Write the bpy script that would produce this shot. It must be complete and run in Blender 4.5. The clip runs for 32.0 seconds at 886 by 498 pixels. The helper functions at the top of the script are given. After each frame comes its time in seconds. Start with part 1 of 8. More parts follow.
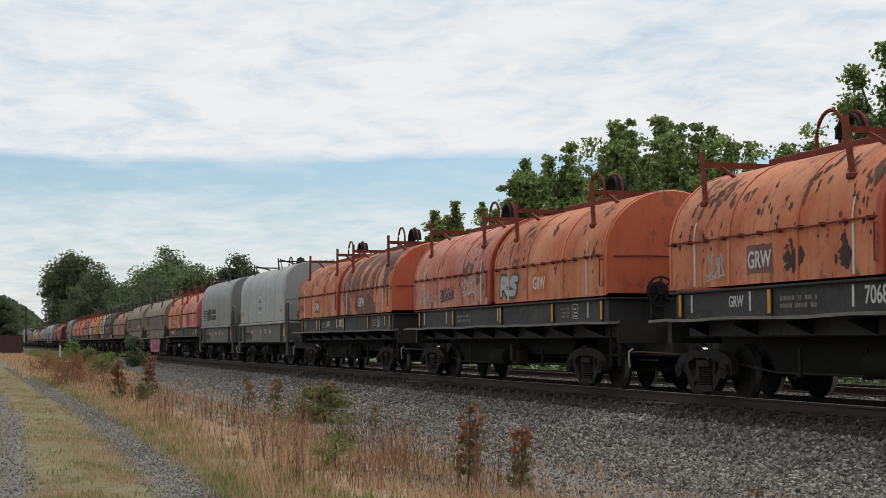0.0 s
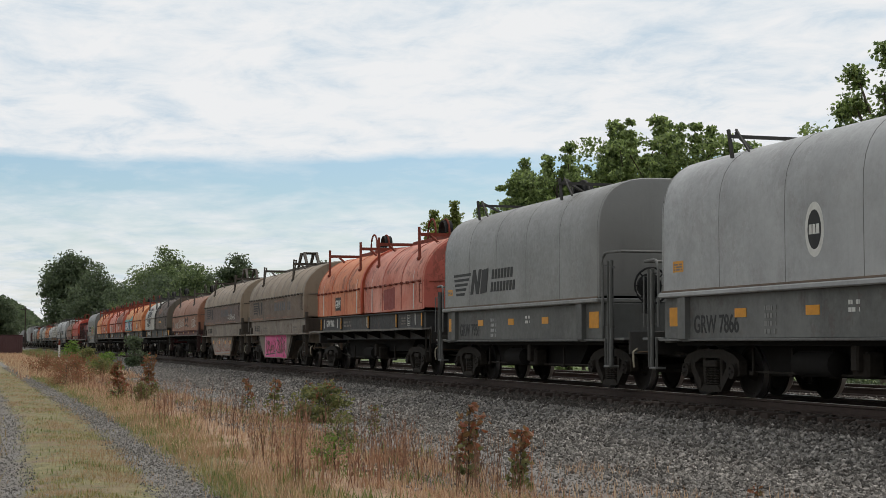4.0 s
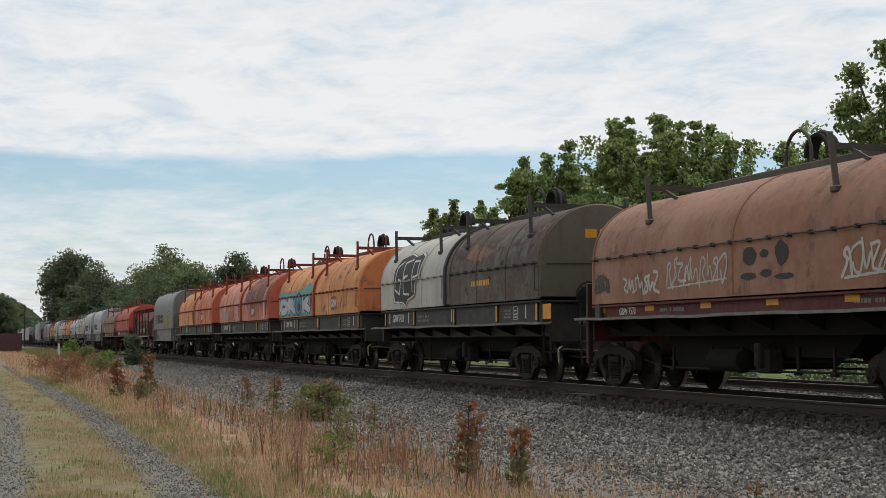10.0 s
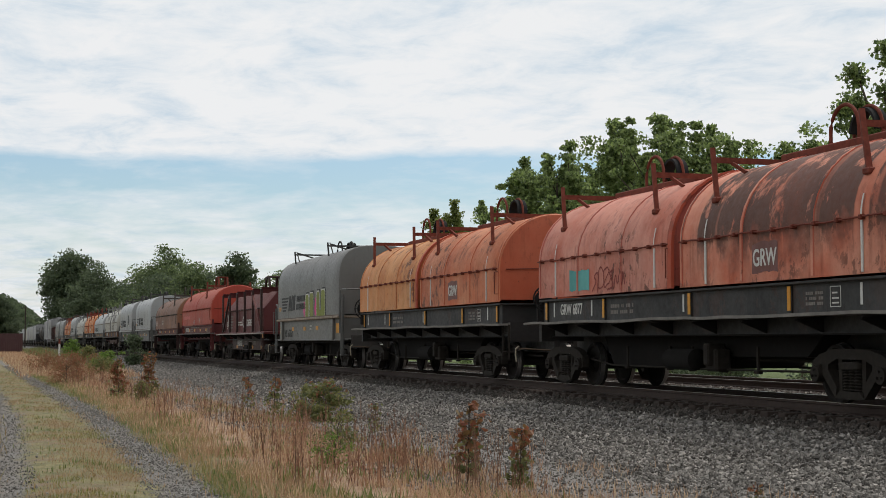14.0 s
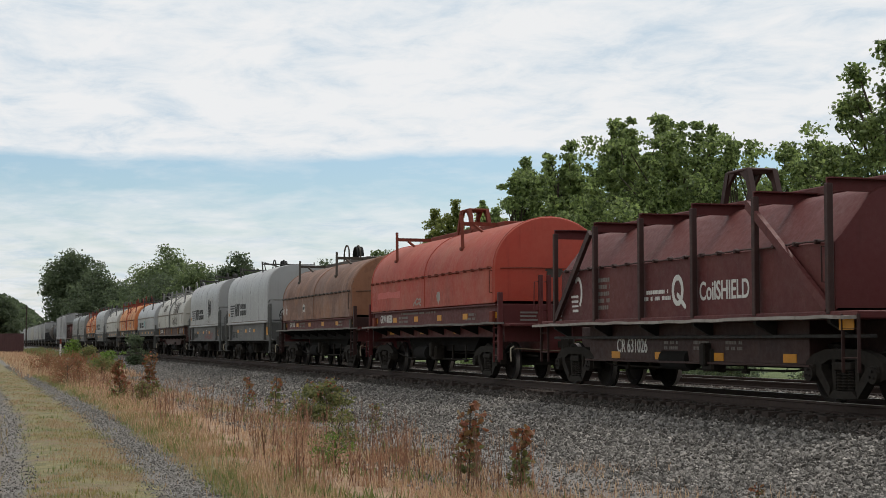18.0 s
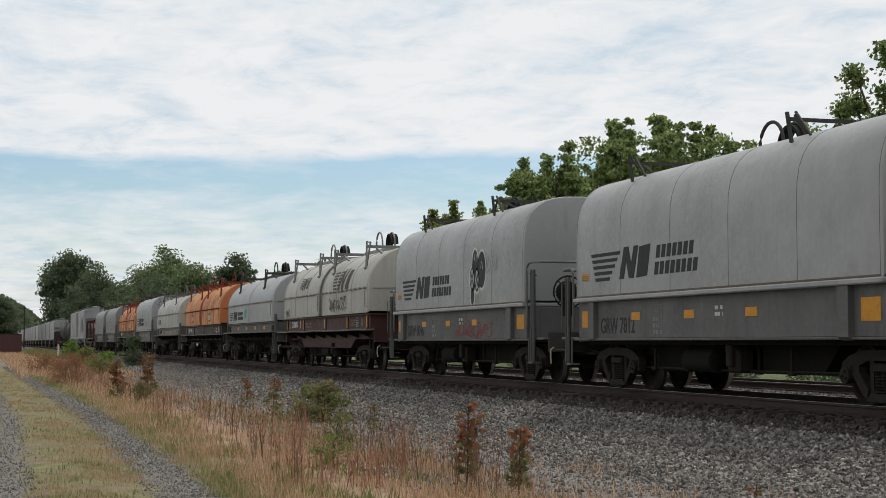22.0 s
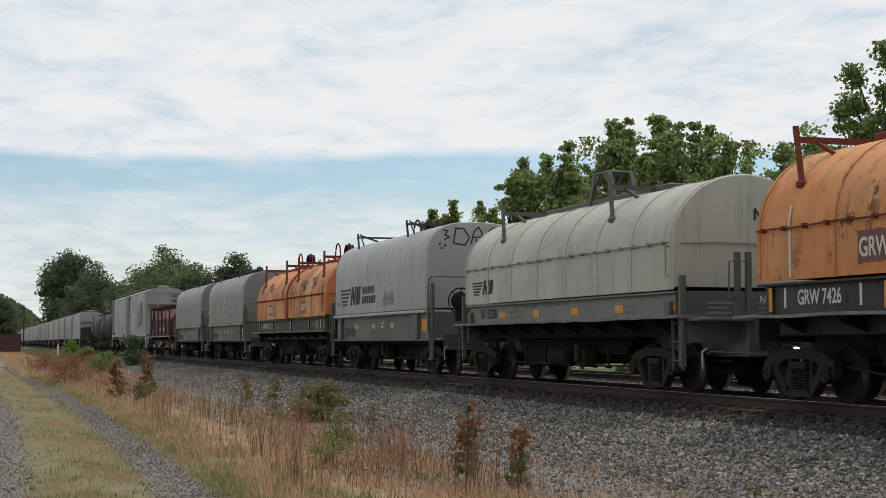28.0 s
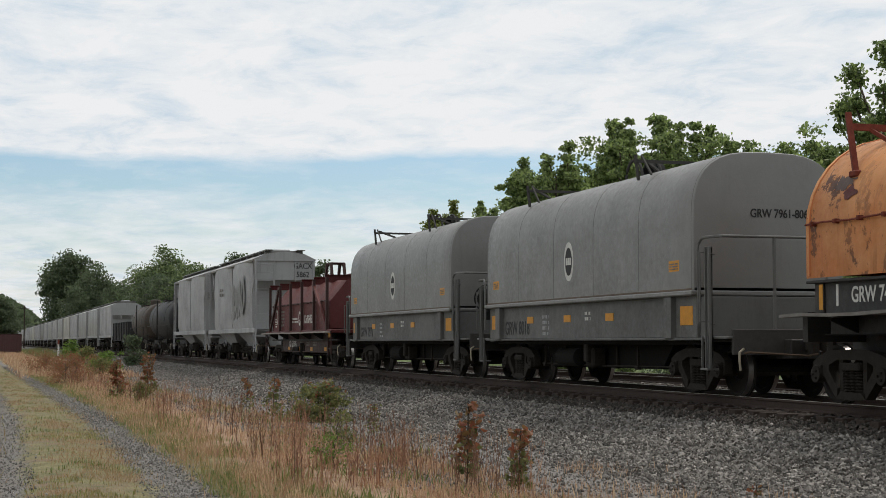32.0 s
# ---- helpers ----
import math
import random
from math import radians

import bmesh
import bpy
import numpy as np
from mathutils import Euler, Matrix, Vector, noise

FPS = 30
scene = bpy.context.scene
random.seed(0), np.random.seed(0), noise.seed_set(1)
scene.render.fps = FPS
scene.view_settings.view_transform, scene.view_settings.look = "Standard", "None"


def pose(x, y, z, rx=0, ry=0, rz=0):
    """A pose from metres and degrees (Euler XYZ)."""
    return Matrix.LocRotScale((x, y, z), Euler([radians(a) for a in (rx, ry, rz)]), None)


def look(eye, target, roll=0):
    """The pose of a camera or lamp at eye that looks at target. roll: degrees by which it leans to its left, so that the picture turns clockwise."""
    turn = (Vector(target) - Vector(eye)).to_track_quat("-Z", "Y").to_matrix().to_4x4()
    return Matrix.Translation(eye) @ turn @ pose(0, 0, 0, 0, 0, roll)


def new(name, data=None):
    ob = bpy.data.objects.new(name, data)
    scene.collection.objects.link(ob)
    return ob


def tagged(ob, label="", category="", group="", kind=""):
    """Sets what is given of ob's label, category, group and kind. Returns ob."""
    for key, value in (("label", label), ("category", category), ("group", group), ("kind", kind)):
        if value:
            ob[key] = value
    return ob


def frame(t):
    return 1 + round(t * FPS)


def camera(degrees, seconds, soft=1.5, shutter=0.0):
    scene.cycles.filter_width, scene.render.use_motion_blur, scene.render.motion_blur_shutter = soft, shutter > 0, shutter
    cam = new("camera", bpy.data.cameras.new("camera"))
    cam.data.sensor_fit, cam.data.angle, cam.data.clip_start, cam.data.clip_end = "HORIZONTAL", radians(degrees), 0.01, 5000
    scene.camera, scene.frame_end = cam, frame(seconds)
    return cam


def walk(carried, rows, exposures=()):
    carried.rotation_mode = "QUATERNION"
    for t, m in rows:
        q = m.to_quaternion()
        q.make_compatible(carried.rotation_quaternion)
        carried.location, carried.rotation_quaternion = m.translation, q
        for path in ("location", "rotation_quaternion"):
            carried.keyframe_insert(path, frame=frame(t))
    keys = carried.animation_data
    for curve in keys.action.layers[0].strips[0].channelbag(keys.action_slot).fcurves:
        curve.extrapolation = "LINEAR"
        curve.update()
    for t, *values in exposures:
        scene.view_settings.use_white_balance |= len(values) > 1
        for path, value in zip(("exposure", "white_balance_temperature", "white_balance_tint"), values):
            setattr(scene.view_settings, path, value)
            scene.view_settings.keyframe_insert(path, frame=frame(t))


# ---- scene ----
# World: x along the tracks (the train runs towards +x), z = 0 at the top of the rails.
EYE_Z, YAW, TILT = 0.95, 16.867, 3.485
cam = camera(32.463, 32.0, soft=0.8)


def aim(dx, dy):
    """The camera's pose with its view turned by small angles (degrees to its left, and up)."""
    return pose(0, 0, EYE_Z, 90 + TILT + dy, 0, 90 - YAW + dx)


# small sway of the camera: seconds, degrees
SWAY = [(0, .04, .051), (1, .047, .051), (2, .028, .046), (3, .036, .046), (4.5, .0, .04), (6, -.017, .03), (7, -.01, .015),
        (8, -.006, .008), (9, -.006, -.011), (10, -.008, -.015), (11, .0, -.018), (12, .013, -.018), (13, .015, -.014),
        (14, .015, -.01), (15.5, .03, -.004), (17, .051, .0), (18, .053, -.008), (19, .055, .008), (20, .045, .01),
        (21, .01, .01), (22, -.019, .014), (23, -.025, .005), (24, -.05, .009), (25, -.051, .014), (26.5, -.046, .013),
        (28, -.036, .012), (29, -.025, .01), (30, -.019, .01), (31, -.019, .013), (32, -.019, .012)]
walk(cam, [(t, aim(a, b)) for t, a, b in SWAY], exposures=[(0, 0.0), (32, 0.0)])

# ---- light ----
SUN_EL, SUN_AZ = 62, -25       # high sun behind thin cloud, beyond the train
world = bpy.data.worlds.new("overcast_sky")
scene.world = world
world.use_nodes = True


def sky():
    nt = world.node_tree
    nt.nodes.clear()
    N, L = nt.nodes.new, nt.links.new

    def math_node(op, a, b=None, clamp=False):
        n = N("ShaderNodeMath")
        n.operation, n.use_clamp = op, clamp
        for i, v in enumerate((a, b)):
            if v is None:
                continue
            if isinstance(v, (int, float)):
                n.inputs[i].default_value = v
            else:
                L(v, n.inputs[i])
        return n.outputs[0]

    tc = N("ShaderNodeTexCoord")
    sep = N("ShaderNodeSeparateXYZ")
    L(tc.outputs["Generated"], sep.inputs[0])
    z = math_node("MAXIMUM", sep.outputs[2], 0.0)
    den = math_node("ADD", z, 0.11)
    u, v = math_node("DIVIDE", sep.outputs[0], den), math_node("DIVIDE", sep.outputs[1], den)
    com = N("ShaderNodeCombineXYZ")
    L(u, com.inputs[0]), L(v, com.inputs[1])

    def cloud(scale, detail, rough, shift, dist=0.3):
        mp = N("ShaderNodeMapping")
        mp.inputs["Location"].default_value = shift
        mp.inputs["Rotation"].default_value = (0, 0, radians(-17))
        mp.inputs["Scale"].default_value = (0.9, 1.0, 1)
        L(com.outputs[0], mp.inputs[0])
        n = N("ShaderNodeTexNoise")
        n.inputs["Scale"].default_value, n.inputs["Detail"].default_value = scale, detail
        n.inputs["Roughness"].default_value, n.inputs["Distortion"].default_value = rough, dist
        L(mp.outputs[0], n.inputs["Vector"])
        return n.outputs[0]

    big = cloud(1.1, 7, 0.55, (1.7, 4.2, 0))
    fine = cloud(3.6, 9, 0.6, (7.3, 1.1, 0), 0.2)
    # cover by height: thin and pale low down, a break of blue at about six degrees, thick above
    cover = N("ShaderNodeValToRGB")
    e = cover.color_ramp.elements
    e[0].position, e[0].color = 0.0, (0.70,) * 3 + (1,)
    e[1].position, e[1].color = 1.0, (0.92,) * 3 + (1,)
    for p, c in ((0.05, 0.56), (0.08, 0.46), (0.094, 0.30), (0.106, 0.08), (0.117, 0.16), (0.124, 0.80), (0.2, 0.92), (0.5, 0.9)):
        k = e.new(p)
        k.color = (c, c, c, 1)
    wob = math_node("ADD", z, math_node("MULTIPLY", math_node("SUBTRACT", big, 0.5), 0.02))
    L(wob, cover.inputs[0])
    mask = math_node("ADD", cover.outputs[0], math_node("MULTIPLY", math_node("SUBTRACT", fine, 0.5), 1.0))
    mask = math_node("ADD", mask, math_node("MULTIPLY", math_node("SUBTRACT", big, 0.5), 0.35))
    ramp = N("ShaderNodeValToRGB")
    e = ramp.color_ramp.elements
    e[0].position, e[0].color = 0.12, (0, 0, 0, 1)
    e[1].position, e[1].color = 0.74, (1, 1, 1, 1)
    L(mask, ramp.inputs[0])
    # cloud shade: white tops and blue-grey bellies
    shade = N("ShaderNodeValToRGB")
    e = shade.color_ramp.elements
    e[0].position, e[0].color = 0.45, (0.85, 0.86, 0.872, 1)
    e[1].position, e[1].color = 0.66, (0.57, 0.675, 0.77, 1)
    k = e.new(0.53)
    k.color = (0.77, 0.81, 0.845, 1)
    L(math_node("ADD", math_node("MULTIPLY", cloud(4.6, 12, 0.62, (3.1, 9.4, 0), 0.35), 0.72), math_node("MULTIPLY", big, 0.28)), shade.inputs[0])
    nishita = N("ShaderNodeTexSky")
    nishita.sky_type, nishita.sun_disc = "NISHITA", False
    nishita.sun_elevation, nishita.sun_rotation = radians(SUN_EL), radians(SUN_AZ)
    blue = N("ShaderNodeMixRGB")
    blue.blend_type, blue.inputs[0].default_value = "MULTIPLY", 1.0
    blue.inputs[2].default_value = (0.105, 0.115, 0.12, 1)
    L(nishita.outputs[0], blue.inputs[1])
    mix = N("ShaderNodeMixRGB")
    L(ramp.outputs[0], mix.inputs[0]), L(blue.outputs[0], mix.inputs[1]), L(shade.outputs[0], mix.inputs[2])
    bg = N("ShaderNodeBackground")
    bg.inputs[1].default_value = 1.0
    L(mix.outputs[0], bg.inputs[0])
    out = N("ShaderNodeOutputWorld")
    L(bg.outputs[0], out.inputs[0])


sky()
sun_data = bpy.data.lights.new("sun", "SUN")
sun_data.energy, sun_data.angle, sun_data.color = 2.0, radians(12), (1.0, 0.95, 0.88)
sun = new("sun", sun_data)
sun.matrix_world = look((0, 0, 100), Vector((0, 0, 100)) + Vector((math.sin(radians(SUN_AZ)) * math.cos(radians(SUN_EL)),
                                                           math.cos(radians(SUN_AZ)) * math.cos(radians(SUN_EL)), math.sin(radians(SUN_EL)))) * -1)


# ---- materials ----
class Nodes:
    """A small helper that wires up one material."""

    def __init__(self, name):
        self.mat = bpy.data.materials.new(name)
        self.mat.use_nodes = True
        self.nt = self.mat.node_tree
        self.bsdf = self.nt.nodes["Principled BSDF"]
        self.tc = self.nt.nodes.new("ShaderNodeTexCoord")

    def put(self, sock, v):
        if isinstance(v, bpy.types.NodeSocket):
            self.nt.links.new(v, sock)
        elif isinstance(v, (int, float)):
            sock.default_value = v if not hasattr(sock.default_value, "__len__") else (v, v, v, 1)
        else:
            sock.default_value = (*v, 1) if len(v) == 3 and sock.type == "RGBA" else v

    def noise(self, scale, detail=4, rough=0.55, stretch=(1, 1, 1), space="Object", dist=0.0, shift=None):
        mp = self.nt.nodes.new("ShaderNodeMapping")
        mp.inputs["Scale"].default_value = stretch
        self.nt.links.new(self.tc.outputs[space], mp.inputs[0])
        if shift is not None:
            self.nt.links.new(shift, mp.inputs["Location"])
        n = self.nt.nodes.new("ShaderNodeTexNoise")
        n.inputs["Scale"].default_value, n.inputs["Detail"].default_value = scale, detail
        n.inputs["Roughness"].default_value, n.inputs["Distortion"].default_value = rough, dist
        self.nt.links.new(mp.outputs[0], n.inputs["Vector"])
        return n.outputs[0]

    def voronoi(self, scale, what="Color", space="Object"):
        n = self.nt.nodes.new("ShaderNodeTexVoronoi")
        n.inputs["Scale"].default_value = scale
        self.nt.links.new(self.tc.outputs[space], n.inputs["Vector"])
        return n.outputs[what]

    def ramp(self, v, *stops):
        n = self.nt.nodes.new("ShaderNodeValToRGB")
        e = n.color_ramp.elements
        while len(e) < len(stops):
            e.new(0.5)
        for k, (p, c) in zip(e, stops):
            k.position = p
            k.color = (c, c, c, 1) if isinstance(c, (int, float)) else (*c, 1)
        self.put(n.inputs[0], v)
        return n.outputs[0]

    def mix(self, f, a, b, how="MIX"):
        n = self.nt.nodes.new("ShaderNodeMixRGB")
        n.blend_type = how
        for s, v in zip(n.inputs, (f, a, b)):
            self.put(s, v)
        return n.outputs[0]

    def math(self, op, a, b=0.0, clamp=False):
        n = self.nt.nodes.new("ShaderNodeMath")
        n.operation, n.use_clamp = op, clamp
        self.put(n.inputs[0], a), self.put(n.inputs[1], b)
        return n.outputs[0]

    def axis(self, i, space="Object"):
        n = self.nt.nodes.new("ShaderNodeSeparateXYZ")
        self.nt.links.new(self.tc.outputs[space], n.inputs[0])
        return n.outputs[i]

    def rand(self):
        return self.nt.nodes.new("ShaderNodeObjectInfo").outputs["Random"]

    def island(self):
        return self.nt.nodes.new("ShaderNodeNewGeometry").outputs["Random Per Island"]

    def bump(self, h, strength=0.3, distance=0.02):
        n = self.nt.nodes.new("ShaderNodeBump")
        n.inputs["Strength"].default_value, n.inputs["Distance"].default_value = strength, distance
        self.nt.links.new(h, n.inputs["Height"])
        self.nt.links.new(n.outputs[0], self.bsdf.inputs["Normal"])

    def done(self, colour, rough=0.6, metal=0.0):
        self.put(self.bsdf.inputs["Base Color"], colour)
        self.put(self.bsdf.inputs["Roughness"], rough)
        self.put(self.bsdf.inputs["Metallic"], metal)
        return self.mat


def paint(name, base, faded, rust=0.3, streak=0.5, grime=0.4, rough=0.55, stripes=0.0, blotch=1.0, gloss=0.3):
    """Weathered paint on steel: tops lightened and ends shaded in the colour, mottled fading, flaked rust, narrow runs
    down the sides.
    """
    n = Nodes(name)
    r = n.nt.nodes.new("ShaderNodeCombineXYZ")
    n.put(r.inputs[0], n.math("MULTIPLY", n.rand(), 37.0)), n.put(r.inputs[1], n.math("MULTIPLY", n.rand(), 11.0))
    sh = r.outputs[0]
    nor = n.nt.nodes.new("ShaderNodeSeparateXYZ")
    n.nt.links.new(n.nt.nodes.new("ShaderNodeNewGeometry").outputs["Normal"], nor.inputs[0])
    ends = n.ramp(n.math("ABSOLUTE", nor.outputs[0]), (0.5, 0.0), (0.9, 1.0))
    c = n.mix(n.ramp(n.noise(0.8, 6, 0.62, shift=sh), (0.36, 0.0), (0.66, 1.0)), base, faded)
    # lighter upward faces and deeper ends: light and shade put into the colour
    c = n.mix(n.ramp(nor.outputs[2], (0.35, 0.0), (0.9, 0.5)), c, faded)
    end_shade = (base[0] * 0.92, base[1] * 0.7, base[2] * 0.85) if base[0] > 0.41 and base[2] < 0.1 else base
    c = n.mix(n.math("MULTIPLY", ends, 0.8), c, end_shade)
    dark = tuple(v * 0.40 for v in base)
    bands = n.ramp(n.noise(1.6, 3, 0.6, (1.0, 0.03, 0.03), shift=sh), (0.45, 0.0), (0.7, 1.0))
    c = n.mix(n.math("MULTIPLY", bands, 0.28 * streak), c, dark)
    runs = n.ramp(n.noise(5.5, 6, 0.66, (1.0, 1.0, 0.07), shift=sh), (0.52, 0.0), (0.70, 1.0))
    c = n.mix(n.math("MULTIPLY", n.math("MULTIPLY", runs, n.ramp(n.noise(0.9, 4, 0.6, shift=sh), (0.40, 0.0), (0.60, 1.0))), streak), c, dark)
    if stripes:
        wide = n.ramp(n.noise(1.5, 3, 0.5, (1.0, 0.03, 0.03), shift=sh), (0.44, 0.0), (0.49, 1.0))
        brk = n.ramp(n.noise(1.9, 8, 0.7, (1, 1, 0.5), shift=sh), (0.40, 0.0), (0.47, 1.0))
        up = n.math("MULTIPLY", n.math("SUBTRACT", n.math("ADD", n.axis(2), n.math("MULTIPLY", n.noise(2.5, 5, 0.6, shift=sh), 1.2)), 2.75), 1.6, True)
        patch = n.ramp(n.noise(1.0, 9, 0.66, (1, 1, 0.7), shift=sh), (0.50, 0.0), (0.54, 1.0))
        w = n.math("MULTIPLY", n.math("MULTIPLY", wide, brk), up)
        w = n.math("MULTIPLY", n.math("MAXIMUM", w, n.math("MULTIPLY", patch, blotch)), n.math("SUBTRACT", 1.0, ends))
        c = n.mix(n.math("MULTIPLY", w, stripes), c, n.mix(n.noise(4, 5), (0.036, 0.018, 0.015), (0.095, 0.045, 0.03)))
    flakes = n.ramp(n.noise(2.6, 10, 0.72, (1, 1, 0.75), shift=sh), (0.55, 0.0), (0.575, 1.0))
    where = n.ramp(n.noise(0.42, 3, 0.5, shift=sh), (0.44, 0.10), (0.60, 1.0))
    side = n.math("MULTIPLY", n.math("SUBTRACT", 1.0, n.math("MULTIPLY", ends, 0.5)), where)
    c = n.mix(n.math("MULTIPLY", n.math("MULTIPLY", flakes, rust), side), c, (0.075, 0.030, 0.018))
    specks = n.ramp(n.noise(13, 6, 0.7, (1, 1, 0.5), shift=sh), (0.66, 0.0), (0.69, 1.0))
    c = n.mix(n.math("MULTIPLY", specks, min(1.0, rust * 1.1)), c, (0.05, 0.024, 0.016))
    dirt = n.ramp(n.noise(9, 7, 0.72, shift=sh), (0.35, 0.0), (0.72, 1.0))
    c = n.mix(n.math("MULTIPLY", n.math("MULTIPLY", dirt, side), grime * 0.45), c, tuple(v * 0.35 + 0.02 for v in base))
    film = n.ramp(n.noise(1.7, 8, 0.66, (1, 1, 0.45), shift=sh), (0.34, 0.0), (0.5, 0.45), (0.68, 1.0))
    c = n.mix(n.math("MULTIPLY", n.math("MULTIPLY", film, side), 0.55 * grime), c, tuple(v * 0.42 + 0.006 for v in base))
    n.bump(n.math("ADD", n.noise(3.0, 3, 0.5, shift=sh), n.math("MULTIPLY", flakes, -0.15)), 0.16, 0.04)
    n.put(n.bsdf.inputs["Specular IOR Level"], gloss)
    return n.done(c, n.ramp(dirt, (0.0, rough), (1.0, rough + 0.25)))


def plain(name, base, rough=0.6, metal=0.0, vary=0.25, scale=9, bump=0.1):
    n = Nodes(name)
    k = n.noise(scale, 5, 0.6)
    c = n.mix(n.ramp(k, (0.3, 0.0), (0.75, 1.0)), base, tuple(v * (1 - vary) for v in base))
    c = n.mix(n.math("MULTIPLY", n.ramp(n.noise(scale * 0.13, 3), (0.4, 0.0), (0.7, 1.0)), vary), c, tuple(v * 0.6 for v in base))
    n.bump(k, bump, 0.01)
    n.put(n.bsdf.inputs['Specular IOR Level'], 0.5 if metal else 0.2)
    return n.done(c, rough, metal)


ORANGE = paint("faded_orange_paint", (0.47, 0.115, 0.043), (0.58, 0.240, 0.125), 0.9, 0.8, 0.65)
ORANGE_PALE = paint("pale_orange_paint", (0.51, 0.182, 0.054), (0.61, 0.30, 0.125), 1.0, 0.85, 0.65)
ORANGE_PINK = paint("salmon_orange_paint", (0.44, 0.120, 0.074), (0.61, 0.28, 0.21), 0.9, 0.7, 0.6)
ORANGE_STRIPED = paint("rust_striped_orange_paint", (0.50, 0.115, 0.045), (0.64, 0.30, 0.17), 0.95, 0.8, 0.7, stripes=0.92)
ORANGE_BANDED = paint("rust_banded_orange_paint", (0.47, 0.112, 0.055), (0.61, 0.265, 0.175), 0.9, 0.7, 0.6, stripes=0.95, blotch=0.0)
RED = paint("bright_red_oxide_paint", (0.34, 0.040, 0.022), (0.345, 0.095, 0.06), 0.25, 0.45, 0.55)
OXIDE = paint("brown_oxide_paint", (0.235, 0.100, 0.055), (0.295, 0.16, 0.108), 0.6, 0.7, 0.65)
BROWN = paint("dull_brown_paint", (0.225, 0.102, 0.053), (0.235, 0.14, 0.105), 0.7, 0.8, 0.7, stripes=0.45)
TAUPE = paint("grey_brown_dirty_paint", (0.205, 0.155, 0.108), (0.31, 0.25, 0.19), 0.5, 0.8, 0.6)
DARKRED = paint("dark_maroon_paint", (0.082, 0.014, 0.014), (0.112, 0.030, 0.025), 0.35, 0.4)
GREY = paint("pale_grey_paint", (0.245, 0.245, 0.241), (0.31, 0.31, 0.305), 0.14, 0.22, 0.5, 0.34, gloss=0.7)
MIDGREY = paint("mid_grey_paint", (0.130, 0.127, 0.118), (0.180, 0.177, 0.166), 0.14, 0.2, 0.5, 0.34, gloss=0.7)
OFFWHITE = paint("dirty_white_paint", (0.335, 0.320, 0.278), (0.425, 0.410, 0.362), 0.2, 0.5, 0.5, 0.42, gloss=0.5)
WHITE = paint("hopper_white_paint", (0.30, 0.30, 0.30), (0.40, 0.40, 0.40), 0.10, 0.4, 0.6)
DARKGREY = paint("soot_brown_paint", (0.045, 0.036, 0.028), (0.085, 0.070, 0.055), 0.5, 0.5)
BLACKPAINT = paint("black_tank_paint", (0.016, 0.016, 0.017), (0.035, 0.034, 0.033), 0.2, 0.3)
BROWNFRAME = paint("brown_frame_paint", (0.032, 0.013, 0.011), (0.052, 0.024, 0.019), 0.4, 0.4)
RUSTFRAME = paint("red_brown_frame_paint", (0.046, 0.016, 0.012), (0.066, 0.028, 0.021), 0.5, 0.5)
BLACKFRAME = paint("black_frame_paint", (0.0175, 0.016, 0.0148), (0.037, 0.0335, 0.0305), 0.3, 0.4)
TAN = paint("dirty_tan_paint", (0.165, 0.132, 0.100), (0.24, 0.205, 0.168), 0.8, 0.8, 0.6)
GRIT = plain("grimy_cast_steel", (0.028, 0.0228, 0.018), 0.85, 0.0, 0.55)
# soot plus the shade under floor and boards, put into one near-black
SOOT_SHADE = plain("sooty_shaded_underbody_steel", (0.0115, 0.010, 0.0088), 0.95, 0.0, 0.4)
SEAM = plain("dirty_panel_joint", (0.15, 0.146, 0.138), 0.8)
WHEEL = plain("dark_wheel_steel", (0.016, 0.013, 0.011), 0.85, 0.0)
TREAD = plain("bright_worn_steel", (0.45, 0.43, 0.41), 0.4, 1.0, 0.2)
RUSTRED = plain("red_rust_steel", (0.185, 0.045, 0.028), 0.8, 0.0, 0.5)
FLANGE_RED = paint("rust_spotted_red_paint", (0.40, 0.068, 0.032), (0.44, 0.11, 0.06), 1.0, 0.7, 0.6)
RAILSIDE = plain("rusty_rail_steel", (0.052, 0.036, 0.030), 0.75, 0.0, 0.35)
RAILHEAD = plain("polished_rail_head", (0.62, 0.60, 0.57), 0.28, 1.0, 0.15, 3, 0.02)
TIMBER = plain("weathered_creosote_timber", (0.054, 0.040, 0.033), 0.9, 0, 0.45, 6, 0.4)
YELLOW = plain("amber_reflector", (0.62, 0.27, 0.02), 0.4, 0, 0.3)
LETTER_W = plain("white_stencil_paint", (0.60, 0.59, 0.55), 0.6, 0, 0.25)
LETTER_B = plain("black_stencil_paint", (0.03, 0.03, 0.03), 0.6)
LETTER_DIM = plain("faded_stencil_paint", (0.20, 0.18, 0.16), 0.7)
PINK = paint("magenta_spray_paint", (0.58, 0.06, 0.21), (0.66, 0.14, 0.30), 0.0, 0.5)
TEAL = paint("teal_spray_paint", (0.06, 0.27, 0.26), (0.11, 0.36, 0.34), 0.1, 0.2)
BLUE = paint("blue_spray_paint", (0.035, 0.15, 0.24), (0.06, 0.21, 0.31), 0.1, 0.2)
SILVER = paint("silver_spray_paint", (0.36, 0.35, 0.38), (0.46, 0.45, 0.48), 0.1, 0.2)
GREEN = paint("lime_spray_paint", (0.165, 0.19, 0.03), (0.215, 0.235, 0.06), 0.0, 0.2)
# trough greys: dirt and the shade below the hood ledge, both in the colour
TROUGH = paint("dirty_shaded_trough_paint", (0.100, 0.100, 0.094), (0.15, 0.15, 0.142), 0.25, 0.4, 0.7)
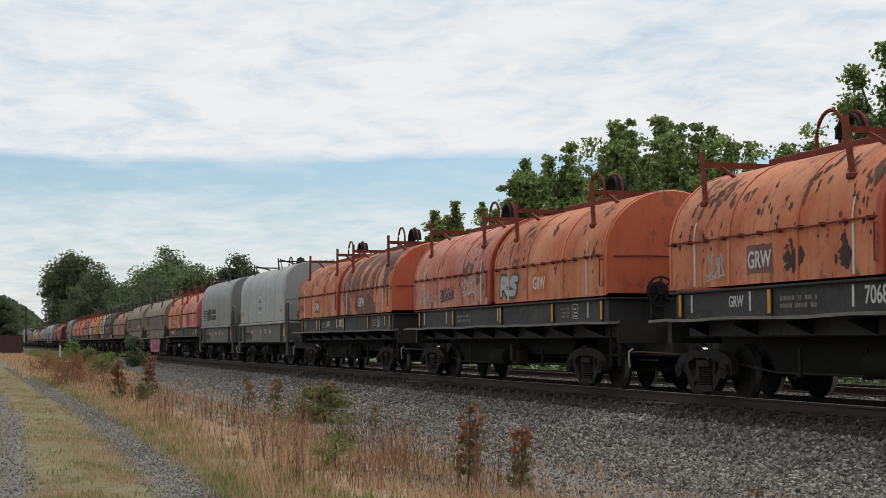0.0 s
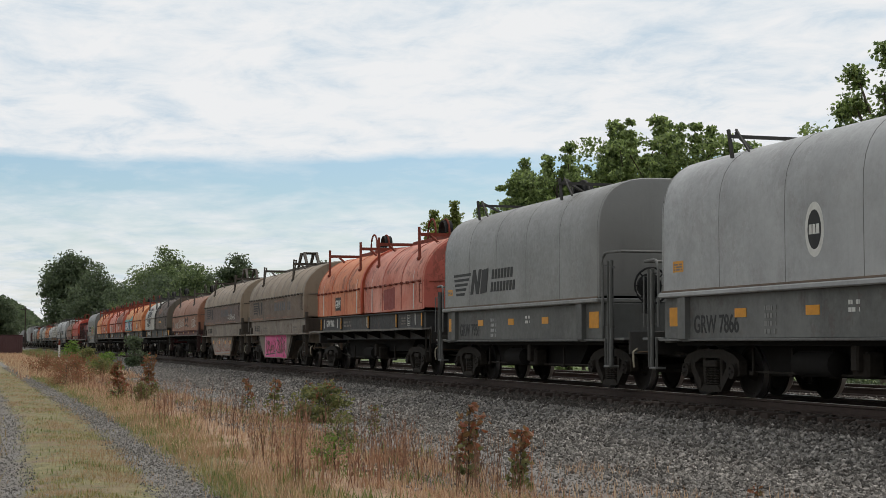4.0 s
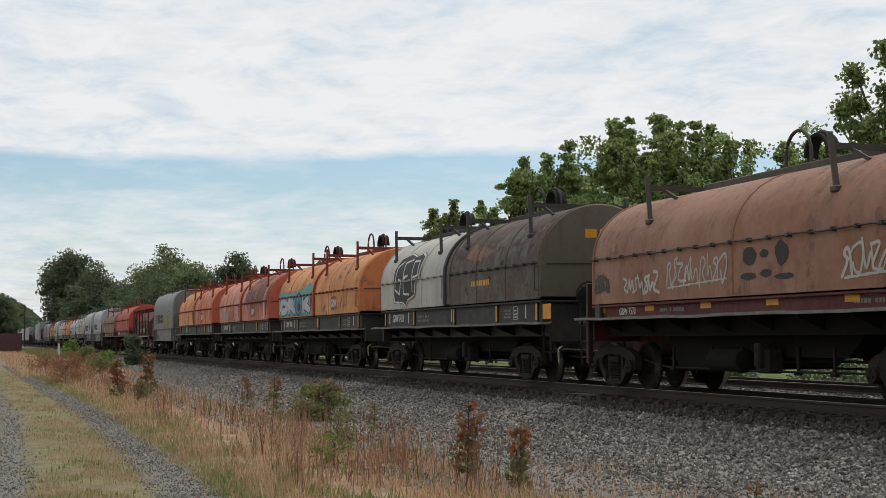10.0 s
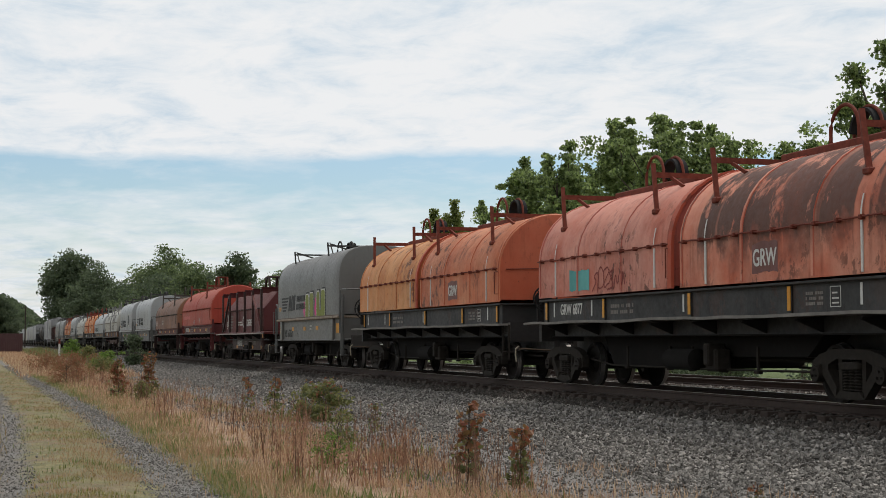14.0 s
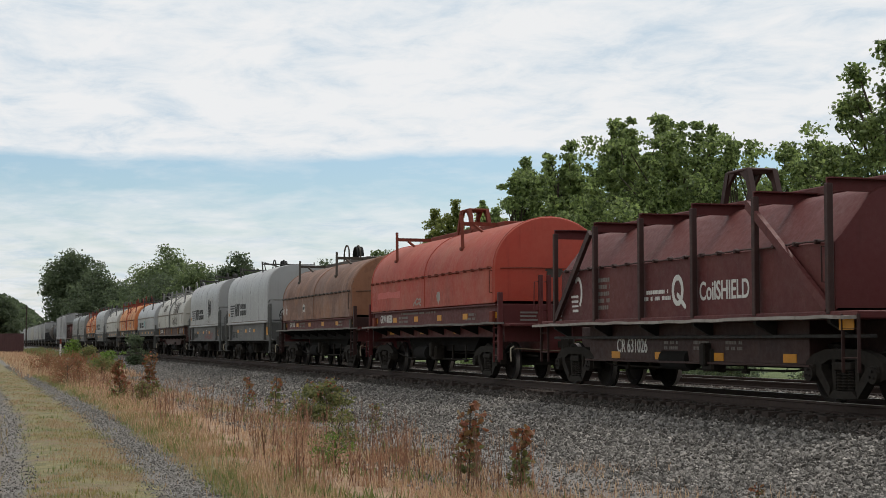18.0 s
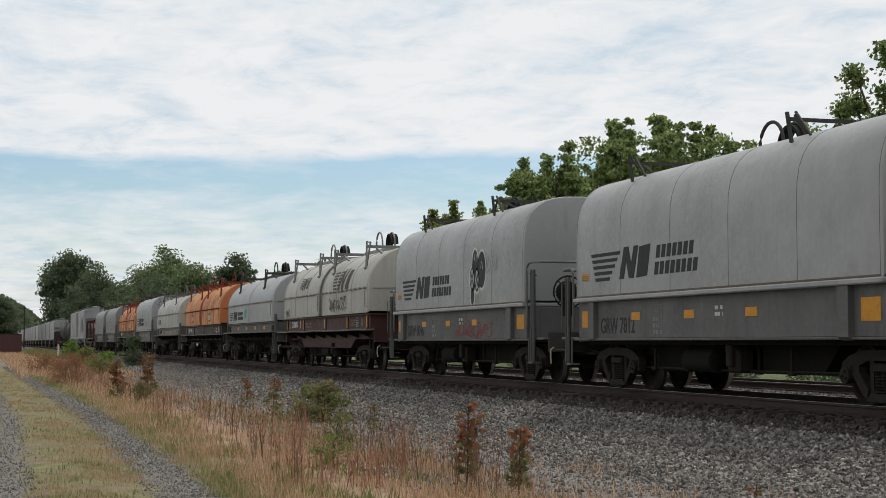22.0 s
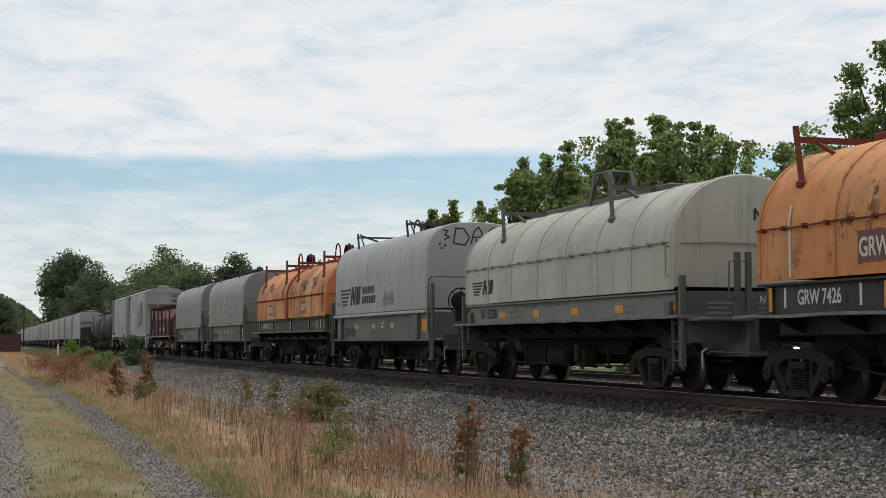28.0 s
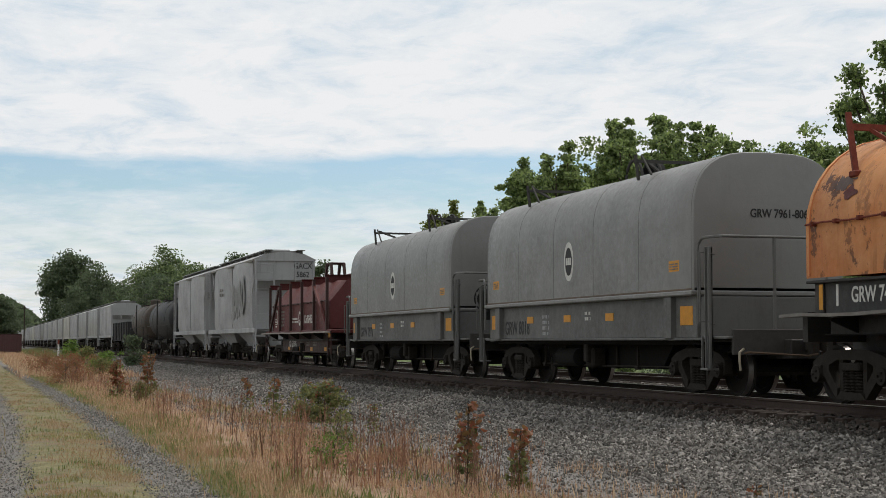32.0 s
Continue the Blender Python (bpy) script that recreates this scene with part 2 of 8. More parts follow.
TROUGH_DARK = paint("dark_grey_trough_paint", (0.085, 0.085, 0.08), (0.12, 0.12, 0.112), 0.2, 0.4, 0.7)
DARKTRIM = plain("dark_grey_trim", (0.055, 0.052, 0.048), 0.8)
BOARD = plain("worn_grey_board", (0.21, 0.195, 0.175), 0.85, 0, 0.45, 4)
REPAINT = paint("fresh_orange_patch", (0.42, 0.12, 0.025), (0.47, 0.16, 0.05), 0.2, 0.2)
MAROON = paint("maroon_patch_paint", (0.20, 0.03, 0.022), (0.23, 0.05, 0.04), 0.1, 0.2)
CONTAINER = paint("rust_purple_steel", (0.075, 0.034, 0.034), (0.105, 0.056, 0.055), 0.4, 0.4)
TANGREY = paint("warm_pale_grey_paint", (0.108, 0.103, 0.094), (0.138, 0.134, 0.124), 0.15, 0.4, 0.5, 0.36, gloss=0.5)
DUSTY_PINK = paint("pinkish_red_patch_paint", (0.42, 0.085, 0.07), (0.46, 0.12, 0.10), 0.1, 0.2)
PLATE_BROWN = paint("faded_brown_panel_paint", (0.15, 0.06, 0.05), (0.19, 0.095, 0.085), 0.4, 0.4)
SILLGREY = paint("dark_grey_sill_paint", (0.024, 0.0235, 0.023), (0.050, 0.048, 0.046), 0.4, 0.6)
LEVER = plain("rusty_tan_rod", (0.085, 0.058, 0.038), 0.8)
SLATE = paint("faded_slate_lettering", (0.062, 0.064, 0.070), (0.10, 0.098, 0.10), 0.5, 0.7)
OLIVE = paint("sooty_olive_paint", (0.085, 0.070, 0.050), (0.125, 0.108, 0.086), 1.0, 0.6, 0.6, stripes=0.7)
# paler trough grey, lowered to hold the shade under the ledge
TROUGH_PALE = paint("shaded_pale_trough_paint", (0.095, 0.095, 0.091), (0.135, 0.135, 0.129), 0.25, 0.4, 0.6)
FITTING = plain("pale_metal_fitting", (0.36, 0.32, 0.24), 0.6)
DIRT_BROWN = paint("brown_grime_film", (0.115, 0.080, 0.056), (0.15, 0.108, 0.078), 0.5, 0.8, 0.6)
DIRT_PLUM = paint("plum_brown_grime_film", (0.098, 0.062, 0.052), (0.13, 0.09, 0.076), 0.5, 0.8, 0.6)
PALE_RIB = paint("dusty_pale_paint", (0.24, 0.21, 0.18), (0.34, 0.31, 0.28), 0.4, 0.5)
PEACH = paint("faded_orange_spray", (0.34, 0.17, 0.10), (0.38, 0.22, 0.14), 0.4, 0.6)
BARE_RUST = paint("bare_flaked_rust", (0.085, 0.034, 0.022), (0.15, 0.062, 0.038), 0.5, 0.6, 0.6)
HOSE = plain("black_rubber", (0.018, 0.018, 0.018), 0.9)


TRACK_ONE, TRACK_TWO = 13.5, 18.7


# ---- mesh helpers ----
class Shape:
    """Collects vertices and faces of one mesh."""

    def __init__(self):
        self.v, self.f = [], []

    def add(self, vs, fs):
        o = len(self.v)
        self.v += [tuple(p) for p in vs]
        self.f += [tuple(i + o for i in q) for q in fs]
        return self

    def box(self, x0, x1, y0, y1, z0, z1, c=0.0):
        """A box, with its edges chamfered by c."""
        if c <= 0:
            vs = [(x, y, z) for x in (x0, x1) for y in (y0, y1) for z in (z0, z1)]
            return self.add(vs, [(0, 1, 3, 2), (4, 6, 7, 5), (0, 4, 5, 1), (2, 3, 7, 6), (0, 2, 6, 4), (1, 5, 7, 3)])
        c = min(c, (x1 - x0) * 0.4, (y1 - y0) * 0.4, (z1 - z0) * 0.4)
        lo, hi, idx, vs = (x0, y0, z0), (x1, y1, z1), {}, []
        for s in ((a, b, d) for a in (0, 1) for b in (0, 1) for d in (0, 1)):
            for k in range(3):
                idx[s, k] = len(vs)
                vs.append(tuple((hi[i] if s[i] else lo[i]) + (0 if i == k else (-c if s[i] else c)) for i in range(3)))
        fs = []
        for k in range(3):
            i, j = (k + 1) % 3, (k + 2) % 3
            for side in (0, 1):
                q = []
                for a, b in ((0, 0), (1, 0), (1, 1), (0, 1)):
                    s = [0, 0, 0]
                    s[k], s[i], s[j] = side, a, b
                    q.append(idx[tuple(s), k])
                fs.append(q if side else q[::-1])
            for a in (0, 1):
                for b in (0, 1):
                    s0, s1 = [0, 0, 0], [0, 0, 0]
                    s0[i], s0[j], s1[i], s1[j], s1[k] = a, b, a, b, 1
                    q = [idx[tuple(s0), i], idx[tuple(s1), i], idx[tuple(s1), j], idx[tuple(s0), j]]
                    fs.append(q if a != b else q[::-1])
        for s in ((a, b, d) for a in (0, 1) for b in (0, 1) for d in (0, 1)):
            q = [idx[s, 0], idx[s, 1], idx[s, 2]]
            fs.append(q if sum(s) % 2 else q[::-1])
        return self.add(vs, fs)

    def tube(self, pts, r, n=6, closed=False):
        """A round bar along a line of points."""
        pts = [Vector(p) for p in pts]
        vs, m = [], len(pts)
        for i, p in enumerate(pts):
            d = (pts[min(i + 1, m - 1)] - pts[max(i - 1, 0)]).normalized()
            a = d.orthogonal().normalized() if abs(d.z) > 0.9 else d.cross(Vector((0, 0, 1))).normalized()
            b = d.cross(a)
            vs += [p + (a * math.cos(2 * math.pi * k / n) + b * math.sin(2 * math.pi * k / n)) * r for k in range(n)]
        fs = [(i * n + k, i * n + (k + 1) % n, (i + 1) * n + (k + 1) % n, (i + 1) * n + k) for i in range(m - 1) for k in range(n)]
        fs += [tuple(range(n))[::-1], tuple((m - 1) * n + k for k in range(n))]
        return self.add(vs, fs)

    def beam(self, a, b, w, h):
        """A square bar from a to b, w wide and h high."""
        a, b = Vector(a), Vector(b)
        d = (b - a).normalized()
        s = d.cross(Vector((0, 0, 1)))
        s = s.normalized() if s.length > 1e-3 else Vector((0, 1, 0))
        t = s.cross(d).normalized()
        vs = [p + s * (w / 2 * i) + t * (h / 2 * j) for p in (a, b) for i, j in ((-1, -1), (1, -1), (1, 1), (-1, 1))]
        return self.add(vs, [(0, 1, 2, 3), (7, 6, 5, 4), (0, 4, 5, 1), (1, 5, 6, 2), (2, 6, 7, 3), (3, 7, 4, 0)])

    def loft(self, rows, close=False, caps=False):
        """Skin between rows of points of equal length."""
        n = len(rows[0])
        vs = [p for r in rows for p in r]
        fs = [(i * n + k, i * n + (k + 1) % n, (i + 1) * n + (k + 1) % n, (i + 1) * n + k)
              for i in range(len(rows) - 1) for k in range(n if close else n - 1)]
        if caps:
            fs += [tuple(range(n))[::-1], tuple((len(rows) - 1) * n + k for k in range(n))]
        return self.add(vs, fs)

    def prism(self, outline, axis, a, b):
        """An outline of 2D points, drawn out along an axis from a to b."""
        put = {"x": lambda p, t: (t, p[0], p[1]), "y": lambda p, t: (p[0], t, p[1]), "z": lambda p, t: (p[0], p[1], t)}[axis]
        n = len(outline)
        vs = [put(p, a) for p in outline] + [put(p, b) for p in outline]
        fs = [(k, (k + 1) % n, n + (k + 1) % n, n + k) for k in range(n)] + [tuple(range(n))[::-1], tuple(range(n, 2 * n))]
        return self.add(vs, fs)

    def lathe(self, prof, axis="y", n=20):
        """A profile of (along, radius) turned about an axis."""
        rows = []
        for k in range(n):
            a = 2 * math.pi * k / n
            rows.append([{"y": (r * math.cos(a), t, r * math.sin(a)), "x": (t, r * math.cos(a), r * math.sin(a)),
                          "z": (r * math.cos(a), r * math.sin(a), t)}[axis] for t, r in prof])
        rows.append(rows[0])
        return self.loft(rows)

    def moved(self, x=0, y=0, z=0):
        self.v = [(p[0] + x, p[1] + y, p[2] + z) for p in self.v]
        return self

    def mesh(self, name, *mats, smooth=35):
        me = bpy.data.meshes.new(name)
        me.from_pydata(self.v, [], self.f)
        for m in mats:
            me.materials.append(m)
        if smooth:
            me.polygons.foreach_set("use_smooth", [True] * len(me.polygons))
            me.set_sharp_from_angle(angle=radians(smooth))
        bm = bmesh.new()
        bm.from_mesh(me)
        bmesh.ops.recalc_face_normals(bm, faces=bm.faces)
        bm.to_mesh(me)
        bm.free()
        me.update()
        return me


CACHE = {}


def part(name, shape, material, parent, label="", at=None, key=None, smooth=35):
    """One mesh object under a thing or a part. Alike pieces (same key) share their mesh."""
    if key is not None and key in CACHE:
        me = CACHE[key]
    else:
        s = shape() if callable(shape) else shape
        me = s.mesh(name, material, smooth=smooth)
        if key is not None:
            CACHE[key] = me
    ob = new(name, me)
    ob.parent = parent
    if at:
        ob.location = at
    if label:
        ob["label"] = label
    return ob


def thing(name, shape, material, label, category, group="", kind="", smooth=35, at=(0, 0, 0)):
    ob = new(name, shape.mesh(name, material, smooth=smooth))
    ob.location = at
    return tagged(ob, label, category, group, kind)


FONT_CACHE = {}


def letters(text, size, material, parent, x, z, y, label="", end=False):
    """Flat lettering on a car's side (read from -y) or, with end, on its front (read from +x)."""
    key = (text, size, material.name, end)
    if key not in FONT_CACHE:
        cu = bpy.data.curves.new("lettering", "FONT")
        cu.body, cu.size, cu.extrude, cu.align_x = text, size, 0.002, "CENTER"
        cu.offset = size * 0.016
        tmp = new("lettering", cu)
        me = bpy.data.meshes.new_from_object(tmp)
        bpy.data.objects.remove(tmp)
        me.transform(Matrix.Diagonal((0.9, 1.08, 1, 1)))      # tall condensed stencil
        me.transform(pose(0, 0, 0, 90, 0, 90 if end else 0))
        me.materials.clear()
        me.materials.append(material)
        FONT_CACHE[key] = me
    ob = tagged(new("lettering", FONT_CACHE[key]), kind="stuff")
    ob.parent, ob.location = parent, (x, y, z)
    if label:
        ob["label"] = label
    return ob


# ---- ground, tracks ----
def ground_material():
    n = Nodes("trackside_ground")
    y, wob = n.axis(1), n.noise(0.55, 5, 0.6)
    yy = n.math("ADD", y, n.math("MULTIPLY", n.math("SUBTRACT", wob, 0.5), 1.3))
    # the lane bends, first towards the track and then away from it
    away = n.math("MULTIPLY", n.axis(0), -1.0)
    drift = n.math("SUBTRACT", n.math("MULTIPLY", n.math("MAXIMUM", n.math("SUBTRACT", away, 35.0), 0.0), 0.027),
                   n.math("MULTIPLY", n.math("MAXIMUM", n.math("SUBTRACT", away, 12.0), 0.0), 0.0165))
    lane_y = n.math("ADD", n.math("ADD", y, drift), n.math("MULTIPLY", n.math("SUBTRACT", n.noise(0.9, 5, 0.65), 0.5), 0.75))
    cell = n.voronoi(38)
    g = n.mix(0.75, (0.30, 0.29, 0.27), n.ramp(n.mix(1.0, cell, 0.0, "SATURATION"), (0.1, 0.10), (0.5, 0.26), (0.9, 0.46)))
    light = n.mix(n.ramp(n.noise(1.3, 5), (0.4, 0.0), (0.7, 0.6)), n.mix(1.0, g, (0.47, 0.44, 0.41), "MULTIPLY"), (0.13, 0.105, 0.082))
    dark = n.mix(1.0, g, (0.46, 0.43, 0.40), "MULTIPLY")
    lane = n.mix(n.ramp(n.noise(2.0, 4), (0.35, 0.0), (0.7, 0.6)), n.mix(1.0, g, (0.40, 0.38, 0.355), "MULTIPLY"), (0.125, 0.10, 0.075))
    sooty = n.mix(1.0, g, (0.24, 0.20, 0.175), "MULTIPLY")
    green = n.mix(n.ramp(n.noise(3.5, 6, 0.65), (0.35, 0.0), (0.65, 1.0)), (0.082, 0.082, 0.031), (0.20, 0.172, 0.076))
    green = n.mix(n.ramp(n.noise(1.1, 5, 0.65), (0.48, 0.0), (0.62, 0.9)), green, (0.17, 0.115, 0.07))
    straw = n.mix(n.ramp(n.noise(2.4, 6, 0.7), (0.35, 0.0), (0.65, 1.0)), (0.165, 0.10, 0.062), (0.34, 0.228, 0.14))
    mead = n.mix(n.ramp(n.noise(0.3, 6, 0.7), (0.35, 0.0), (0.65, 1.0)), (0.06, 0.095, 0.025), (0.11, 0.14, 0.04))

    def step(a, b, v):
        return n.ramp(n.math("DIVIDE", n.math("SUBTRACT", v, a), b - a), (0.0, 0.0), (1.0, 1.0))
    c = green
    for a, b, col in ((-0.1, 0.15, lane), (0.3, 0.55, green), (1.8, 2.0, lane), (2.35, 2.55, green)):
        c = n.mix(step(a, b, lane_y), c, col)
    for a, b, col in ((3.1, 3.6, straw), (4.9, 6.6, light), (7.4, 10.2, dark), (11.5, 12.0, sooty), (21.4, 22.4, mead)):
        c = n.mix(step(a, b, yy), c, col)
    n.bump(n.math("ADD", n.voronoi(26, "Distance"), n.noise(30, 3)), 0.6, 0.03)
    return n.done(c, 0.95)


GROUND_PROFILE = [(-5000, -0.9), (-400, -0.85), (-60, -0.8), (-6, -0.75), (-0.9, -0.74), (-0.2, -0.77), (0.35, -0.79), (0.8, -0.74), (1.2, -0.72), (1.6, -0.75), (2.05, -0.79), (2.5, -0.75),
                  (3.2, -0.72), (4.2, -0.75), (5.3, -0.75), (6.5, -0.77), (8.0, -0.76), (9.2, -0.72), (9.9, -0.64), (10.8, -0.52), (11.5, -0.42), (12.05, -0.33), (12.4, -0.26), (12.9, -0.21), (14.5, -0.2),
                  (15.3, -0.26), (16.5, -0.3), (17.0, -0.21), (20.4, -0.21), (21.2, -0.45), (22.2, -0.75), (26, -0.8), (60, -0.8), (400, -0.8), (5000, -0.8)]


def build_ground():
    xs = [-5000, -2500, -1200, -700, -450] + [-300 + 5 * k for k in range(63)] + [60, 200, 600, 2000, 5000]
    s, rows = Shape(), []
    for x in xs:
        rows.append([(x, y, z + (0.01 * noise.noise((x * 0.3, y * 0.7, 3.0)) if -60 < y < 12 and -300 < x < 20 else 0)) for y, z in GROUND_PROFILE])
    s.loft(rows)
    thing("ground", s, ground_material(), "gravel and dry grass beside the railway with rutted lane", "ground", kind="structure", smooth=60)


def profile_z(y):
    for (a, b), (c, d) in zip(GROUND_PROFILE, GROUND_PROFILE[1:]):
        if a <= y <= c:
            return b + (d - b) * (y - a) / (c - a)
    return -0.75


build_ground()

RAIL = [(-0.07, -0.17), (-0.07, -0.155), (-0.012, -0.13), (-0.012, -0.045), (-0.036, -0.035), (-0.036, -0.006), (-0.028, -0.001),
        (0.028, -0.001), (0.036, -0.006), (0.036, -0.035), (0.012, -0.045), (0.012, -0.13), (0.07, -0.155), (0.07, -0.17)]


def build_track(yc, label, near):
    tr = tagged(new("railway_track"), label, "railway track", kind="structure")
    tr.location = (0, yc, 0)
    for m in (1, -1):
        r = part("rail", lambda: Shape().prism(RAIL, "x", -900, 120), RAILSIDE, tr, at=(0, m * 0.7535, 0), key="rail", smooth=0)
        part("rail_head", lambda: Shape().box(-900, 120, -0.024, 0.024, -0.0012, 0.003), RAILHEAD, r, "worn bright running surface", key="head", smooth=0)
    rr = random.Random(int(yc))
    count = 300 if near else 150
    for k in range(count):
        t = part("sleeper", lambda: Shape().box(-0.115, 0.115, -1.3, 1.3, -0.36, -0.172, 0.012), TIMBER, tr, at=(-10 - 0.53 * k + rr.uniform(-0.04, 0.04), rr.uniform(-0.08, 0.08), rr.uniform(-0.012, 0.0)), key="tie")
        t.rotation_euler.z = rr.uniform(-0.02, 0.02)
    s = Shape()
    for k in range(count, 1100):
        s.box(-10 - 0.53 * k - 0.115, -10 - 0.53 * k + 0.115, -1.3, 1.3, -0.3, -0.175)
    tagged(part("far_sleepers", s, TIMBER, tr, smooth=0), kind="stuff")
    if near:
        p = Shape()
        for k in range(150):
            for m in (1, -1):
                p.box(-10 - 0.53 * k - 0.09, -10 - 0.53 * k + 0.09, m * 0.7535 - 0.17, m * 0.7535 + 0.17, -0.178, -0.158)
        tagged(part("tie_plates", p, RAILSIDE, tr, smooth=0), kind="stuff")


build_track(TRACK_ONE, "near railway track with rusty rails on timber sleepers", True)
build_track(TRACK_TWO, "second railway track with rusty rails behind the train", False)


def instanced_mesh(name, base_v, base_f, places, turns, sizes, mat, flat=True):
    """Many small copies of one little form, joined into one mesh."""
    n, k = len(places), len(base_v)
    v = base_v[None] * sizes[:, None, :] if sizes.ndim == 2 else base_v[None] * sizes[:, None, None]
    v = np.einsum("nij,nkj->nki", turns, v) + places[:, None, :]
    f = (base_f[None] + (np.arange(n) * k)[:, None, None]).reshape(-1, base_f.shape[1])
    me = bpy.data.meshes.new(name)
    v = v.reshape(-1, 3)
    me.vertices.add(len(v))
    me.vertices.foreach_set("co", v.astype(np.float32).ravel())
    m = base_f.shape[1]
    me.loops.add(f.size)
    me.loops.foreach_set("vertex_index", f.astype(np.int32).ravel())
    me.polygons.add(len(f))
    me.polygons.foreach_set("loop_start", np.arange(len(f), dtype=np.int32) * m)
    me.polygons.foreach_set("use_smooth", np.zeros(len(f), dtype=bool))
    me.update(calc_edges=True)
    me.materials.append(mat)
    return me


def random_turns(rng, n, upright=0.0):
    q = rng.normal(size=(n, 4))
    if upright:
        q[:, 1:3] *= 1 - upright
    q /= np.linalg.norm(q, axis=1)[:, None]
    w, x, y, z = q.T
    return np.stack([np.stack([1 - 2 * (y * y + z * z), 2 * (x * y - z * w), 2 * (x * z + y * w)], -1),
                     np.stack([2 * (x * y + z * w), 1 - 2 * (x * x + z * z), 2 * (y * z - x * w)], -1),
                     np.stack([2 * (x * z - y * w), 2 * (y * z + x * w), 1 - 2 * (x * x + y * y)], -1)], 1)


# a splinter of crushed stone: six uneven corners, eight faces
STONE_V = np.array([(.56, .06, -.08), (-.5, -.12, .1), (.1, .52, .06), (-.12, -.48, -.1), (.14, -.1, .42), (-.08, .12, -.44)])
STONE_F = np.array([(0, 2, 4), (2, 1, 4), (1, 3, 4), (3, 0, 4), (2, 0, 5), (1, 2, 5), (3, 1, 5), (0, 3, 5)])


def stone_material(name, lo, hi):
    n = Nodes(name)
    r = n.island()
    c = n.ramp(r, (0.0, lo), (0.62, tuple(a * 0.52 + b * 0.48 for a, b in zip(lo, hi))), (0.88, hi), (1.0, tuple(min(0.5, v * 1.4) for v in hi)))
    c = n.mix(n.math("MULTIPLY", n.noise(40, 4), 0.4), c, (0.10, 0.085, 0.07))
    return n.done(c, 0.9)


def lane_drift(x):
    """How far the lane has moved away from the track at x."""
    return 0.027 * np.maximum(-x - 35, 0) - 0.0165 * np.maximum(-x - 12, 0)


def scatter_stones(name, label, count, x0, x1, y0, y1, size, mat, seed, power=1.6, lane=False, up=0.0, fade=0.0):
    rng = np.random.default_rng(seed)
    u = rng.random(count) ** power
    x = x1 - (x1 - x0) * u
    y = rng.uniform(y0, y1, count) - (lane_drift(x) if lane else 0)
    if lane:
        y = y + rng.normal(0, 0.1, count)
    if fade:        # thins out towards one edge
        edge = np.sqrt(rng.random(count)) * abs(fade) * 1.3
        y = np.where(y < y0 + fade, y0 + edge, y) if fade > 0 else np.where(y > y1 + fade, y1 - edge, y)
    ys, zs = np.array([p[0] for p in GROUND_PROFILE]), np.array([p[1] for p in GROUND_PROFILE])
    z = np.interp(y, ys, zs) + size * rng.uniform(-0.3, 0.6, count) + up * rng.random(count)
    sz = 1.25 * size * rng.uniform(0.5, 1.6, (count, 1)) * rng.uniform(0.55, 1.3, (count, 3))
    me = instanced_mesh(name, STONE_V, STONE_F, np.stack([x, y, z], 1), random_turns(rng, count), sz, mat)
    tagged(new(name, me), label, "gravel", kind="stuff")


BALLAST = stone_material("ballast_stone", (0.030, 0.027, 0.024), (0.315, 0.29, 0.26))
PALE_GRAVEL = stone_material("pale_gravel_stone", (0.055, 0.048, 0.042), (0.31, 0.29, 0.265))
LANE_STONE = stone_material("lane_gravel_stone", (0.070, 0.064, 0.057), (0.25, 0.235, 0.215))
SOOTY_STONE = stone_material("sooty_ballast_stone", (0.014, 0.012, 0.011), (0.085, 0.070, 0.060))
scatter_stones("ballast", "sooty brown ballast round the sleeper ends", 26000, -110, -12, 11.7, 12.75, 0.042, SOOTY_STONE, 6, 2.0, up=0.05)
scatter_stones("ballast", "dark grey crushed-stone ballast sloping from the track", 90000, -150, -12.5, 7.3, 12.05, 0.044, BALLAST, 1, 2.3, fade=1.6)
scatter_stones("ballast", "crushed-stone ballast between the two tracks", 12000, -70, -17, 14.7, 18.0, 0.05, BALLAST, 2)
scatter_stones("gravel", "pale loose gravel at the foot of the ballast", 66000, -130, -12.5, 4.8, 10.2, 0.027, PALE_GRAVEL, 3, 2.1, fade=-1.8)
scatter_stones("gravel", "loose gravel in the ruts of the lane", 19000, -110, -14, 1.84, 2.52, 0.020, LANE_STONE, 4, 2.0, True)
scatter_stones("gravel", "loose gravel in the ruts of the lane", 7000, -60, -14, -0.3, 0.5, 0.020, LANE_STONE, 5, 1.8, True)


# ---- plants ----
def leaf_material(name, dark, light, other=None, amount=0.0):
    n = Nodes(name)
    c = n.ramp(n.island(), (0.0, dark), (1.0, light))
    if other:
        c = n.mix(n.ramp(n.noise(0.8, 3), (0.62 - amount * 0.3, 0.0), (0.66 - amount * 0.2, 1.0)), c, other)
    n.bsdf.inputs["Transmission Weight"].default_value = 0.0
    n.put(n.bsdf.inputs["Subsurface Weight"], 0.0)
    mat = n.done(c, 0.6)
    tl = n.nt.nodes.new("ShaderNodeBsdfTranslucent")
    n.nt.links.new(c, tl.inputs[0])
    mx = n.nt.nodes.new("ShaderNodeMixShader")
    mx.inputs[0].default_value = 0.48
    n.nt.links.new(n.bsdf.outputs[0], mx.inputs[1]), n.nt.links.new(tl.outputs[0], mx.inputs[2])
    n.nt.links.new(mx.outputs[0], n.nt.nodes["Material Output"].inputs[0])
    return mat


